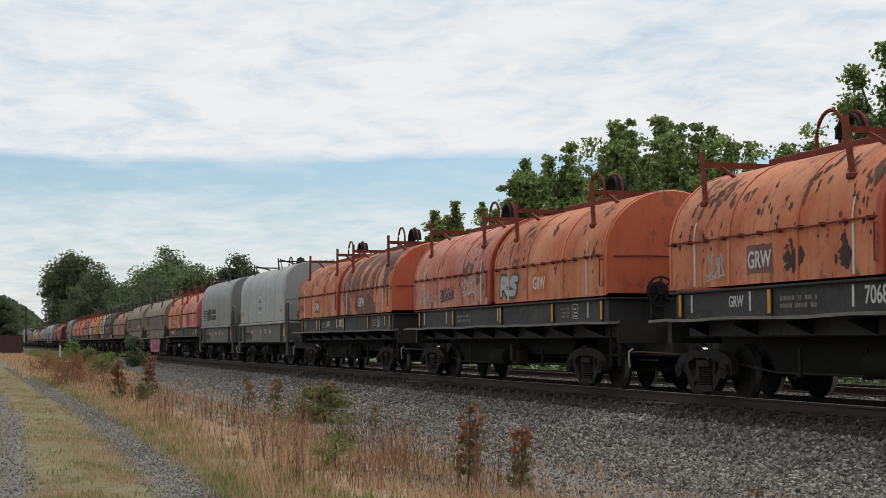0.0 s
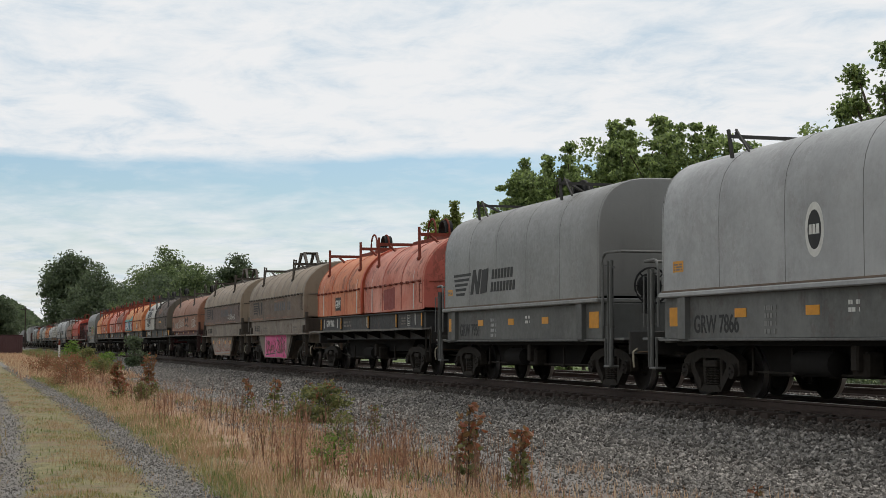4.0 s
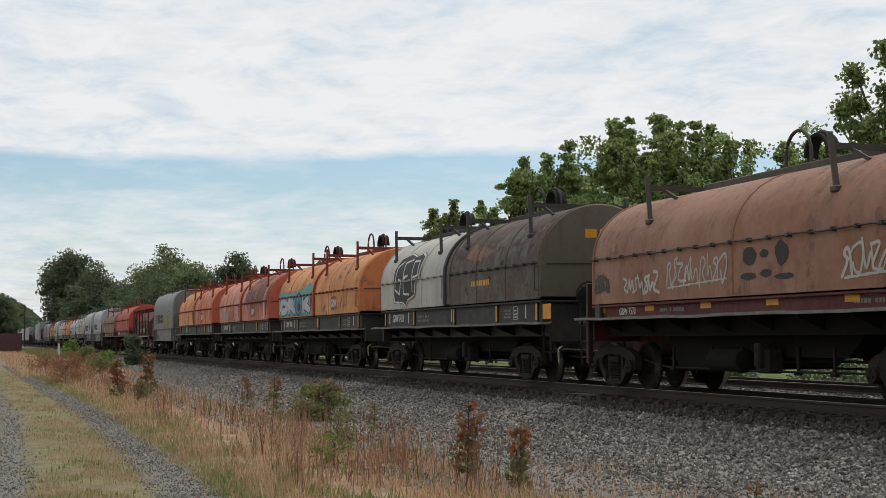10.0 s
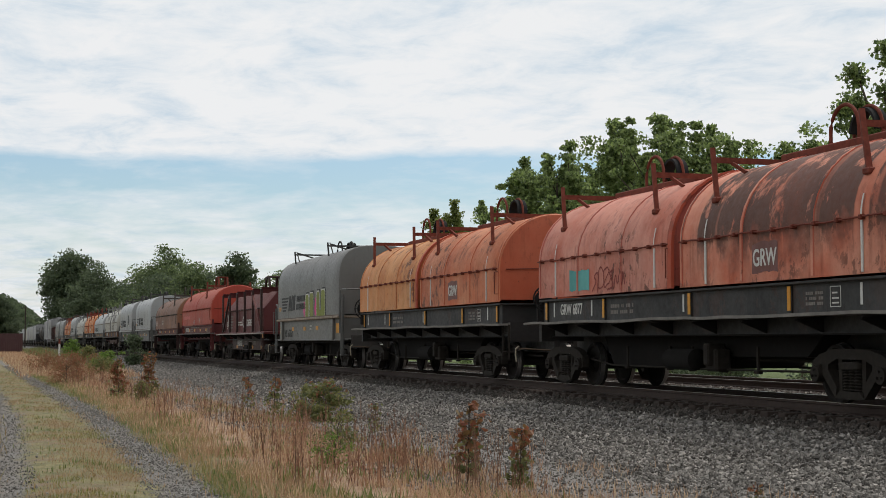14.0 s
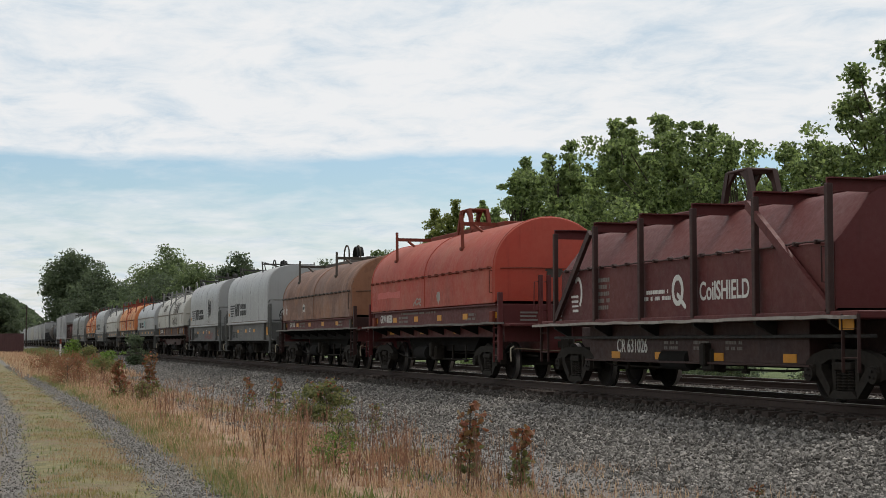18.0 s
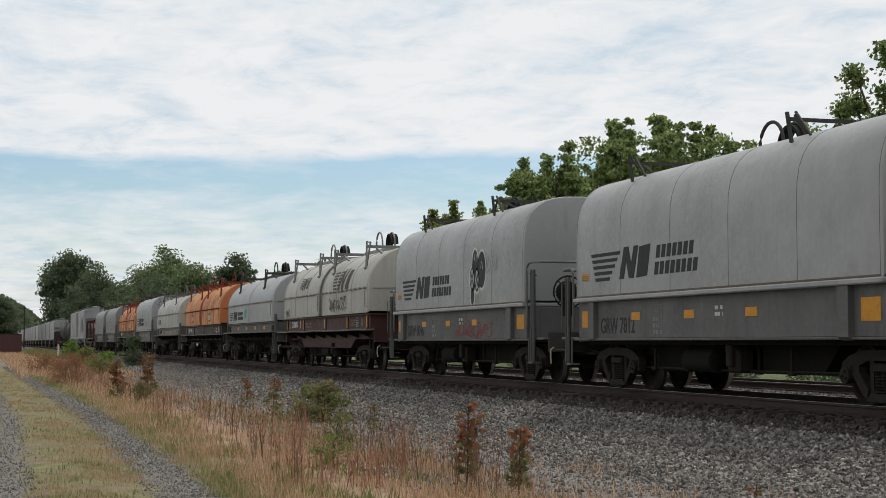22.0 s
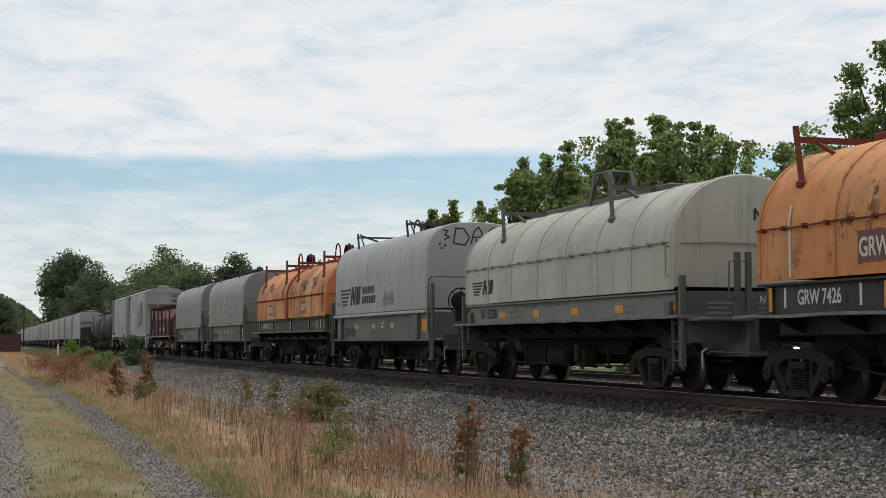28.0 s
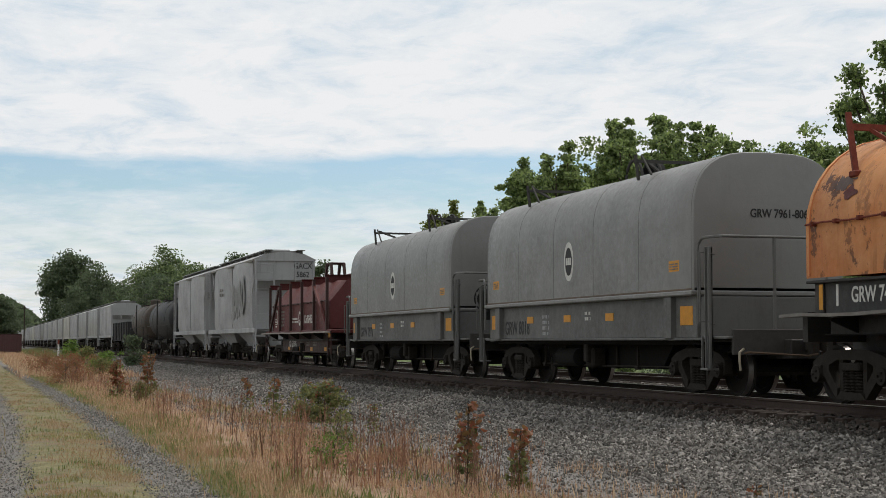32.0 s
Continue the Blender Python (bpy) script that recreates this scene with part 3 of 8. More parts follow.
LEAF = leaf_material("tree_leaf_green", (0.062, 0.095, 0.034), (0.33, 0.415, 0.14))
LEAF_MID = leaf_material("hedgerow_leaf_green", (0.070, 0.100, 0.044), (0.21, 0.265, 0.11))
LEAF_YELLOW = leaf_material("yellow_green_leaf", (0.11, 0.14, 0.03), (0.26, 0.28, 0.08))
LEAF_FAR = leaf_material("dark_tree_leaf", (0.058, 0.082, 0.045), (0.13, 0.165, 0.085))
LEAF_BRIGHT = leaf_material("bright_shrub_leaf", (0.08, 0.14, 0.02), (0.18, 0.27, 0.05))
LEAF_RUST = leaf_material("rusty_turning_leaf", (0.27, 0.085, 0.046), (0.15, 0.12, 0.045))
LEAF_OLIVE = leaf_material("olive_shrub_leaf", (0.075, 0.095, 0.030), (0.235, 0.225, 0.08))
BARK = plain("grey_brown_bark", (0.09, 0.07, 0.055), 0.9, 0, 0.4, 5, 0.5)
LEAF_V = np.array([(0, -0.5, 0), (0.34, -0.1, 0.07), (0.22, 0.3, 0.03), (0, 0.55, -0.06), (-0.22, 0.3, 0.03), (-0.34, -0.1, 0.07)])
LEAF_F = np.array([(0, 1, 2, 3), (0, 3, 4, 5)])
KITE_V = np.array([(0, -0.5, 0.05), (0.36, 0.02, -0.04), (0, 0.5, 0.06), (-0.36, -0.06, -0.03)])
KITE_F = np.array([(0, 1, 2, 3)])
STRAW = leaf_material("dry_straw_blade", (0.28, 0.135, 0.078), (0.58, 0.42, 0.26))
RUST_STALK = leaf_material("rust_brown_stalk", (0.15, 0.062, 0.038), (0.40, 0.23, 0.14))
WEED_GREEN = leaf_material("weed_green_blade", (0.09, 0.12, 0.03), (0.20, 0.22, 0.07))
GREEN_BLADE = leaf_material("yellow_green_blade", (0.12, 0.13, 0.032), (0.33, 0.285, 0.105), (0.34, 0.225, 0.125), 0.7)


def crown_points(rng, h, w, base, clumps, shoots=True):
    """Clump centres gathered in lobes of unequal size, so that the crown has bays and gaps."""
    lobes = []
    for k in range(max(5 if h > 5 else 10, clumps // 7)):
        a, t = rng.uniform(0, 2 * math.pi), rng.uniform(0.0, 1.0) ** 0.8
        wide = w / 2 * (0.30 + 0.70 * math.sin(math.pi * min(1, 0.18 + 0.80 * t)) ** 0.8)
        r = wide * rng.uniform(0.3, 0.9)
        lobes.append((r * math.cos(a), r * math.sin(a), base + (h - base) * t * (0.86 if h > 5 else 0.93), rng.uniform(0.09, 0.19) * w))
    lobes.append((rng.uniform(-0.1, 0.1) * w, 0, h * 0.93, 0.10 * w))
    pts = []
    for k in range(clumps):
        x, y, z, r = lobes[k % len(lobes)]
        d = np.clip(rng.normal(size=3), -1.4, 1.4) * r
        pts.append((x + d[0], y + d[1], min(h, max(base * 0.6, z + d[2] * 0.8))))
    # upright shoots stand out of the upper crown
    tops = sorted(lobes, key=lambda q: -q[2])[:max(4, len(lobes) * 2 // 3)]
    for k in range(clumps // 3 if shoots else 0):
        x, y, z, r = tops[(k // 4) % len(tops)]
        if k % 4 == 0:
            ox, oy, lean, rise = rng.normal() * r * 0.8, rng.normal() * r * 0.8, rng.normal() * 0.12, rng.uniform(0.16, 0.30) * w
        f = (k % 4 + 1) / 4
        pts[k] = (x + ox + lean * rise * f * 2, y + oy, min(h * 1.04, z + r * 0.3 + rise * f))
    return np.array(pts)


def leader_points(rng, leaders, clumps):
    """Clump centres up a few separate leaders, for an open crown."""
    pts = []
    for k in range(clumps):
        dx, top, low, fat = leaders[k % len(leaders)]
        f = rng.random() ** 0.8
        s = fat * (1.05 - 0.8 * f) * 0.5
        pts.append((dx * (0.35 + 0.65 * f) + rng.normal() * s, rng.normal() * s, low + (top - low) * f))
    return np.array(pts)


def make_tree(x, y, z, h, w, mat, label, seed, leaf=0.22, clumps=130, per=70, base=0.18, spread=0.5, name="tree", group="trees behind the tracks", leaders=None):
    rng = np.random.default_rng(seed)
    t = tagged(new(name), label, "tree" if name == "tree" else "shrub", group)
    t.location = (x, y, z)
    pts = leader_points(rng, leaders, clumps) if leaders else crown_points(rng, h, w, h * base, clumps, h > 5 and per > 100)
    s, r0 = Shape(), max(0.012, h * 0.011)
    bend = [(rng.uniform(-0.02, 0.02) * h * k, rng.uniform(-0.02, 0.02) * h * k, h * 0.9 * k / 5) for k in range(6)]
    for k in range(5):
        a, b = Vector(bend[k]), Vector(bend[k + 1])
        s.tube([a, (a + b) / 2, b], r0 * (1 - k / 6.5), 7)
    for p in pts[:: max(1, clumps // 40)]:
        zt = max(0.1 * h, p[2] * 0.62)
        k = min(4.99, zt / (h * 0.9) * 5)
        a = Vector(bend[int(k)]).lerp(Vector(bend[int(k) + 1]), k % 1)
        b = Vector(p)
        mid = a.lerp(b, 0.55) + Vector((0, 0, (b - a).length * 0.08))
        s.tube([a, mid, b], r0 * 0.22, 4)
    part("trunk", s, BARK, t)
    cen = np.repeat(pts, per, 0)
    n = len(cen)
    off = np.clip(rng.normal(size=(n, 3)), -1.7, 1.7) * np.array([spread, spread, spread * 0.62])
    size = rng.uniform(0.5, 1.2, len(pts))
    if h > 5 and per > 100 and not leaders:
        size[:clumps // 3] *= 0.6
    off *= np.repeat(size, per)[:, None]
    big = h > 5
    me = instanced_mesh("crown", KITE_V if big else LEAF_V, KITE_F if big else LEAF_F, cen + off, random_turns(rng, n, 0.25), leaf * rng.uniform(0.6, 1.35, n), mat)
    o = new("crown", me)
    o.parent = t
    return t


def build_trees():
    tr = make_tree
    for k, (x, y, h, w, mat, leaf, clumps, lab) in enumerate((
            (-83.2, 33, 12.8, 7.6, LEAF, 0.30, 150, "broad green deciduous tree behind the tracks"),
            (-65.6, 31, 11.8, 8.2, LEAF, 0.27, 160, "tall green deciduous tree behind the tracks"),
            (-58.6, 34, 9.7, 5.0, LEAF, 0.27, 45, "slim green tree behind the tracks"),
            (-91.5, 33, 13.4, 4.2, LEAF, 0.30, 90, "green deciduous tree at the end of the row"),
            (-70.5, 36, 12.2, 6.4, LEAF, 0.28, 80, "green deciduous tree in the row"),
            (-91.0, 37, 12.0, 6.0, LEAF, 0.3, 90, "green deciduous tree in the row"),
            (-123.3, 38, 13.2, 4.4, LEAF_YELLOW, 0.34, 70, "yellow-green young tree behind the tracks"),
            (-107.5, 36, 11.7, 5.4, LEAF, 0.32, 80, "low green tree in the row"),
            (-117.0, 40, 10.4, 5.6, LEAF_YELLOW, 0.32, 70, "yellow-green low tree in the row"),
            (-74.0, 32.5, 12.9, 7.2, LEAF, 0.28, 150, "green deciduous tree in the row"),
            (-51.5, 34, 8.4, 5.4, LEAF, 0.26, 80, "bushy green tree in the row"),
            (-76.0, 30, 8.4, 6.5, LEAF, 0.28, 100, "bushy green tree in the row"),
            (-62.3, 33, 10.6, 4.8, LEAF, 0.26, 50, "slender green tree in the row"),
            (-128.6, 38, 13.0, 3.6, LEAF_YELLOW, 0.34, 60, "yellow-green slim young tree behind the tracks"))):
        tr(x, y, -0.8, h, w, mat, lab, 10 + k, leaf * 0.70, int(clumps * 2.1), 105, 0.05, 0.30)
    tr(-46.4, 30, -0.8, 12.4, 4, LEAF, "tall leafy tree with an open spire of a crown", 31, 0.17, 230, 95, 0.1, 0.25,
       leaders=((-1.4, 12.0, 4.0, 0.55), (-2.3, 10.4, 3.0, 0.5), (-0.3, 10.2, 2.0, 0.7), (0.6, 12.6, 3.0, 0.7), (1.7, 11.4, 2.0, 0.9), (-6.7, 9.5, 3.0, 0.7), (-4.7, 10.0, 3.0, 0.7), (-3.3, 8.9, 2.0, 0.8), (-5.6, 9.0, 2.0, 0.9)))
    for k, (x, y, h, w, leaf, clumps, mat, lab) in enumerate((
            (-413, 22.5, 24.0, 15.5, 0.95, 200, LEAF_FAR, "large dark tree far down the line"),
            (-360, 25, 17.5, 14, 0.85, 110, LEAF_FAR, "dark tree far down the line"),
            (-281, 32, 18.2, 12.5, 0.7, 150, LEAF_MID, "broad green tree far down the line"),
            (-300, 38, 15.0, 14, 0.7, 120, LEAF_MID, "green tree far down the line"),
            (-250, 33, 13.6, 10, 0.6, 110, LEAF_MID, "green tree far down the line"),
            (-212, 34, 14.0, 6.6, 0.55, 80, LEAF_FAR, "dark open-crowned tree far down the line"),
            (-232, 37, 12.0, 9, 0.55, 90, LEAF_MID, "green tree far down the line"),
            (-340, 32, 14.0, 13, 0.8, 110, LEAF_FAR, "dark green tree far down the line"),
            (-190, 37, 10.0, 8, 0.5, 80, LEAF_MID, "green tree far down the line"),
            (-262, 30, 12.0, 13, 0.6, 130, LEAF_FAR, "low broad green tree far down the line"),
            (-330, 3.4, 10.6, 8.0, 0.6, 150, LEAF_FAR, "dark tree behind the rusty container"),
            (-166, 36, 10.3, 5, 0.42, 70, LEAF_FAR, "small dark tree behind the train"),
            (-146, 38, 10.6, 6, 0.42, 80, LEAF_MID, "small green tree behind the train"),
            (-178, 36, 9.4, 7, 0.45, 80, LEAF, "small green tree behind the train"))):
        tr(x, y, -0.8, h * 1.03, w, mat, lab, 40 + k, leaf * 0.66, int(clumps * 1.9), 80, 0.04, w * 0.088)


build_trees()


def build_hill():
    """Wooded hill far away: a mound closely set with clumps of leaves."""
    rng = np.random.default_rng(8)
    s, rows = Shape(), []

    def height(y):
        t = (46 - y) / 150
        return 0 if t < 0 else 42 * min(1, t * 1.9) ** 0.6 + 2.5 * math.sin(y * 0.09)
    for x in (-1250, -1000, -930, -900):
        f = {-1250: 0.9, -1000: 1.0, -930: 0.7, -900: 0.0}[x]
        rows.append([(x, y, -0.9 + max(0, height(y)) * f) for y in range(-400, 80, 12)])
    s.loft(rows)
    hill = thing("wooded_hill", s, LEAF_FAR, "far wooded hill, dark green", "hill", kind="stuff")
    n = 9000
    y = rng.uniform(-150, 50, n)
    u = rng.random(n)
    x = -905 - 95 * u
    z = np.array([max(0.5, height(b) * min(1.0, (0.0 + 0.7 * v / 0.27 if v < 0.27 else 0.7 + 0.3 * (v - 0.27) / 0.73))) for b, v in zip(y, u)]) + rng.uniform(-1, 3.5, n)
    me = instanced_mesh("foliage", LEAF_V, LEAF_F, np.stack([x, y, z], 1), random_turns(rng, n), rng.uniform(2.0, 4.0, n), LEAF_FAR)
    o = new("foliage", me)
    o.parent = hill


build_hill()


BLADE_V = np.array([(-0.5, 0, 0), (0.5, 0, 0), (0.42, 0.12, 0.5), (-0.42, 0.12, 0.5), (0.05, 0.34, 1.0), (-0.05, 0.34, 1.0)])
BLADE_F = np.array([(0, 1, 2, 3), (3, 2, 4, 5)])


def ground_at(y):
    return np.interp(y, [p[0] for p in GROUND_PROFILE], [p[1] for p in GROUND_PROFILE])


def tilted(rng, n, lean):
    """Turns about the upright, then a lean away from it."""
    a, b = rng.uniform(0, 2 * math.pi, n), np.abs(rng.normal(0, lean, n))
    c, s, o = np.cos(a), np.sin(a), np.zeros(n)
    spin = np.stack([np.stack([c, -s, o], -1), np.stack([s, c, o], -1), np.stack([o, o, o + 1], -1)], 1)
    c, s = np.cos(b), np.sin(b)
    tip = np.stack([np.stack([o + 1, o, o], -1), np.stack([o, c, s], -1), np.stack([o, -s, c], -1)], 1)
    return spin @ tip


def blades(name, label, count, x0, x1, y0, y1, h0, h1, width, mat, seed, power=1.8, clump=0.0, category="grass", lean=0.35, per=1, spread=0.12, lane=False):
    """Blades in tufts, each a bent strip that tapers to its tip; bare where the noise is low."""
    rng = np.random.default_rng(seed)
    x = x1 - (x1 - x0) * rng.random(count) ** power
    y = rng.uniform(y0, y1, count) - (lane_drift(x) if lane else 0)
    f = [noise.noise((a * 0.45, b * 0.9, seed)) + 0.6 * noise.noise((a * 1.7, b * 2.6, seed + 5)) for a, b in zip(x, y)]
    keep = np.array(f) + rng.uniform(-0.2, 0.2, count) > clump
    x, y = np.repeat(x[keep], per), np.repeat(y[keep], per)
    n = len(x)
    x, y = x + rng.normal(0, spread, n), y + rng.normal(0, spread, n)
    h = rng.uniform(h0, h1, n)
    size = np.stack([width * rng.uniform(0.6, 1.4, n), h * rng.uniform(0.2, 1.0, n), h], 1)
    me = instanced_mesh(name, BLADE_V, BLADE_F, np.stack([x, y, ground_at(y) - 0.02], 1), tilted(rng, n, lean), size, mat)
    tagged(new(name, me), label, category, kind="stuff")


def seed_stalks(name, label, count, x0, x1, y0, y1, h0, h1, mat, head, seed, clump):
    """Dead stalks in groups, with ragged seed heads up their tops."""
    rng = np.random.default_rng(seed)
    x = x1 - (x1 - x0) * rng.random(count) ** 1.5
    y = rng.uniform(y0, y1, count)
    keep = np.array([noise.noise((a * 0.35, b * 0.8, seed)) > clump for a, b in zip(x, y)])
    x, y = np.repeat(x[keep], 5), np.repeat(y[keep], 5)
    n = len(x)
    x, y = x + rng.normal(0, 0.13, n), y + rng.normal(0, 0.13, n)
    h = rng.uniform(h0, h1, n)
    base = np.stack([x, y, ground_at(y) - 0.02], 1)
    turn = tilted(rng, n, 0.17)
    o = tagged(new(name, instanced_mesh(name, BLADE_V * np.array([1, 0.2, 1]), BLADE_F, base, turn, np.stack([0.010 + 0 * h, h, h], 1), mat)), label, "weeds", kind="stuff")
    k = 8
    up = np.einsum("nij,j->ni", turn, np.array([0, 0.05, 1.0]))
    at = np.repeat(base, k, 0) + np.repeat(up * h[:, None], k, 0) * rng.uniform(0.45, 1.0, n * k)[:, None] + rng.normal(0, 0.014, (n * k, 3))
    me = instanced_mesh("seed_heads", LEAF_V[:, [0, 2, 1]], LEAF_F, at, tilted(rng, n * k, 0.3), np.stack([rng.uniform(0.008, 0.018, n * k), rng.uniform(0.008, 0.02, n * k), rng.uniform(0.03, 0.08, n * k)], 1), head)
    q = new("seed_heads", me)
    q.parent = o


blades("dry_grass", "dry straw-coloured grass along the gravel", 6500, -90, -14, 2.9, 6.2, 0.06, 0.26, 0.010, STRAW, 1, 1.8, 0.0, per=7)
blades("dry_grass", "thin dry grass creeping into the gravel", 2600, -90, -14, 5.4, 8.2, 0.05, 0.2, 0.009, STRAW, 8, 1.6, 0.22, per=5)
blades("dry_grass", "far dry grass along the lane", 5200, -260, -75, 2.0, 7.6, 0.12, 0.45, 0.035, STRAW, 2, 1.2, -0.2, per=3, spread=0.2)
blades("green_weeds", "green weeds among the dry grass", 1300, -70, -14, 3.0, 6.4, 0.06, 0.26, 0.016, WEED_GREEN, 9, 1.6, 0.2, per=9, spread=0.09)
seed_stalks("weed_stalks", "rust-brown dead weed stalks with seed heads", 520, -62, -15.5, 3.5, 5.8, 0.22, 0.75, RUST_STALK, RUST_STALK, 3, 0.16)
DARK_STALK = leaf_material("dark_brown_stalk", (0.085, 0.043, 0.028), (0.215, 0.115, 0.068))
seed_stalks("weed_stalks", "tall dark brown dead weed stalks", 300, -60, -15.5, 3.4, 6.2, 0.4, 0.9, DARK_STALK, DARK_STALK, 13, 0.16)
seed_stalks("weed_stalks", "rust-red dead weeds in a thicket beside the lane", 110, -92, -58, 2.6, 4.6, 0.5, 1.1, RUST_STALK, LEAF_RUST, 23, 0.0)
blades("trackside_weeds", "rough olive and brown weeds at the foot of the ballast", 1800, -300, -152, 5.5, 10.8, 0.3, 0.8, 0.05, LEAF_OLIVE, 12, 1.0, -0.1, per=3, spread=0.25, category="weeds")
blades("dry_grass", "dry tufts scattered over the gravel", 500, -70, -13.5, 6.0, 8.6, 0.05, 0.22, 0.007, STRAW, 18, 1.5, 0.3, per=6, spread=0.06)
blades("lane_grass", "short yellow-green grass between the ruts", 7000, -90, -14, 0.5, 1.95, 0.02, 0.10, 0.009, GREEN_BLADE, 4, 1.8, 0.02, per=6, lane=True)
blades("lane_grass", "low green tufts between the ruts", 800, -90, -14, 0.4, 1.95, 0.03, 0.12, 0.012, WEED_GREEN, 14, 1.7, 0.22, per=9, spread=0.07, lane=True)
blades("lane_grass", "green grass along the edge of the rut", 900, -80, -14, 2.45, 2.85, 0.04, 0.16, 0.012, WEED_GREEN, 15, 1.7, -0.05, per=8, spread=0.07, lane=True)
blades("lane_grass", "short yellow-green grass at the lane's edge", 5000, -90, -14, 2.5, 3.7, 0.03, 0.18, 0.009, GREEN_BLADE, 5, 1.8, -0.2, per=5, lane=True)
blades("verge_grass", "short grass beside the lane", 3500, -140, -14, -4.5, 0.0, 0.05, 0.3, 0.014, GREEN_BLADE, 6, 1.6, -0.05, per=4, lane=True)
blades("meadow_grass", "green grass behind the second track", 3500, -120, -25, 21.5, 28, 0.2, 0.6, 0.03, LEAF_FAR, 7, 1.3, -0.2, per=4, spread=0.2)


def plant_shrubs(seed, rows):
    for k, (x, y, h, w, mat, leaf, clumps, per, sp, lab) in enumerate(rows):
        make_tree(x, y, profile_z(y) - 0.02, h, w, mat, lab, seed + k, leaf, clumps, per, 0.12 if h > 1.2 else 0.05, sp, "shrub", "shrubs beside the railway")


def make_sapling(x, y, h, w, lower, lower_leaf, label, seed, leaf=0.1, levels=7, per=7, bare=0.3, upper=LEAF_RUST):
    """A young tree: one thin stem with side twigs and whorls of drooping leaves, thinner low down."""
    rng = np.random.default_rng(seed)
    t = tagged(new("shrub"), label, "shrub", "shrubs beside the railway")
    t.location = (x, y, profile_z(y) - 0.02)
    lean = rng.uniform(-0.06, 0.06, 2)
    s, places, tops = Shape(), [], []
    s.tube([(lean[0] * h * f, lean[1] * h * f, h * f) for f in (0, 0.35, 0.7, 1.0)], max(0.006, h * 0.009), 6)
    for k in range(levels):
        f = bare + (1 - bare) * (k + 0.5 * rng.random()) / levels
        r = w / 2 * (0.9 - 0.3 * f) * rng.uniform(0.45, 1.35)
        for q in range(int(per * rng.uniform(0.6, 1.4))):
            a = rng.uniform(0, 2 * math.pi)
            root = Vector((lean[0] * h * f, lean[1] * h * f, h * f))
            tip = root + Vector((r * math.cos(a), r * math.sin(a), rng.uniform(-0.02, 0.10) * h))
            if q % 2 == 0:
                s.tube([root, tip], 0.004, 4)
            for g in range(3):
                places.append(tuple(root.lerp(tip, rng.uniform(0.55, 1.1)) + Vector(rng.normal(0, leaf * 0.3, 3))))
                tops.append(f + rng.normal(0, 0.12))
    part("trunk", s, BARK, t)
    places, tops = np.array(places), np.array(tops)
    for name, mat, keep in (("crown", upper, tops > lower), ("lower_leaves", lower_leaf, tops <= lower)):
        n = int(keep.sum())
        if n:
            me = instanced_mesh(name, LEAF_V, LEAF_F, places[keep], random_turns(rng, n, 0.1), leaf * rng.uniform(0.6, 1.3, n), mat)
            o = new(name, me)
            o.parent = t


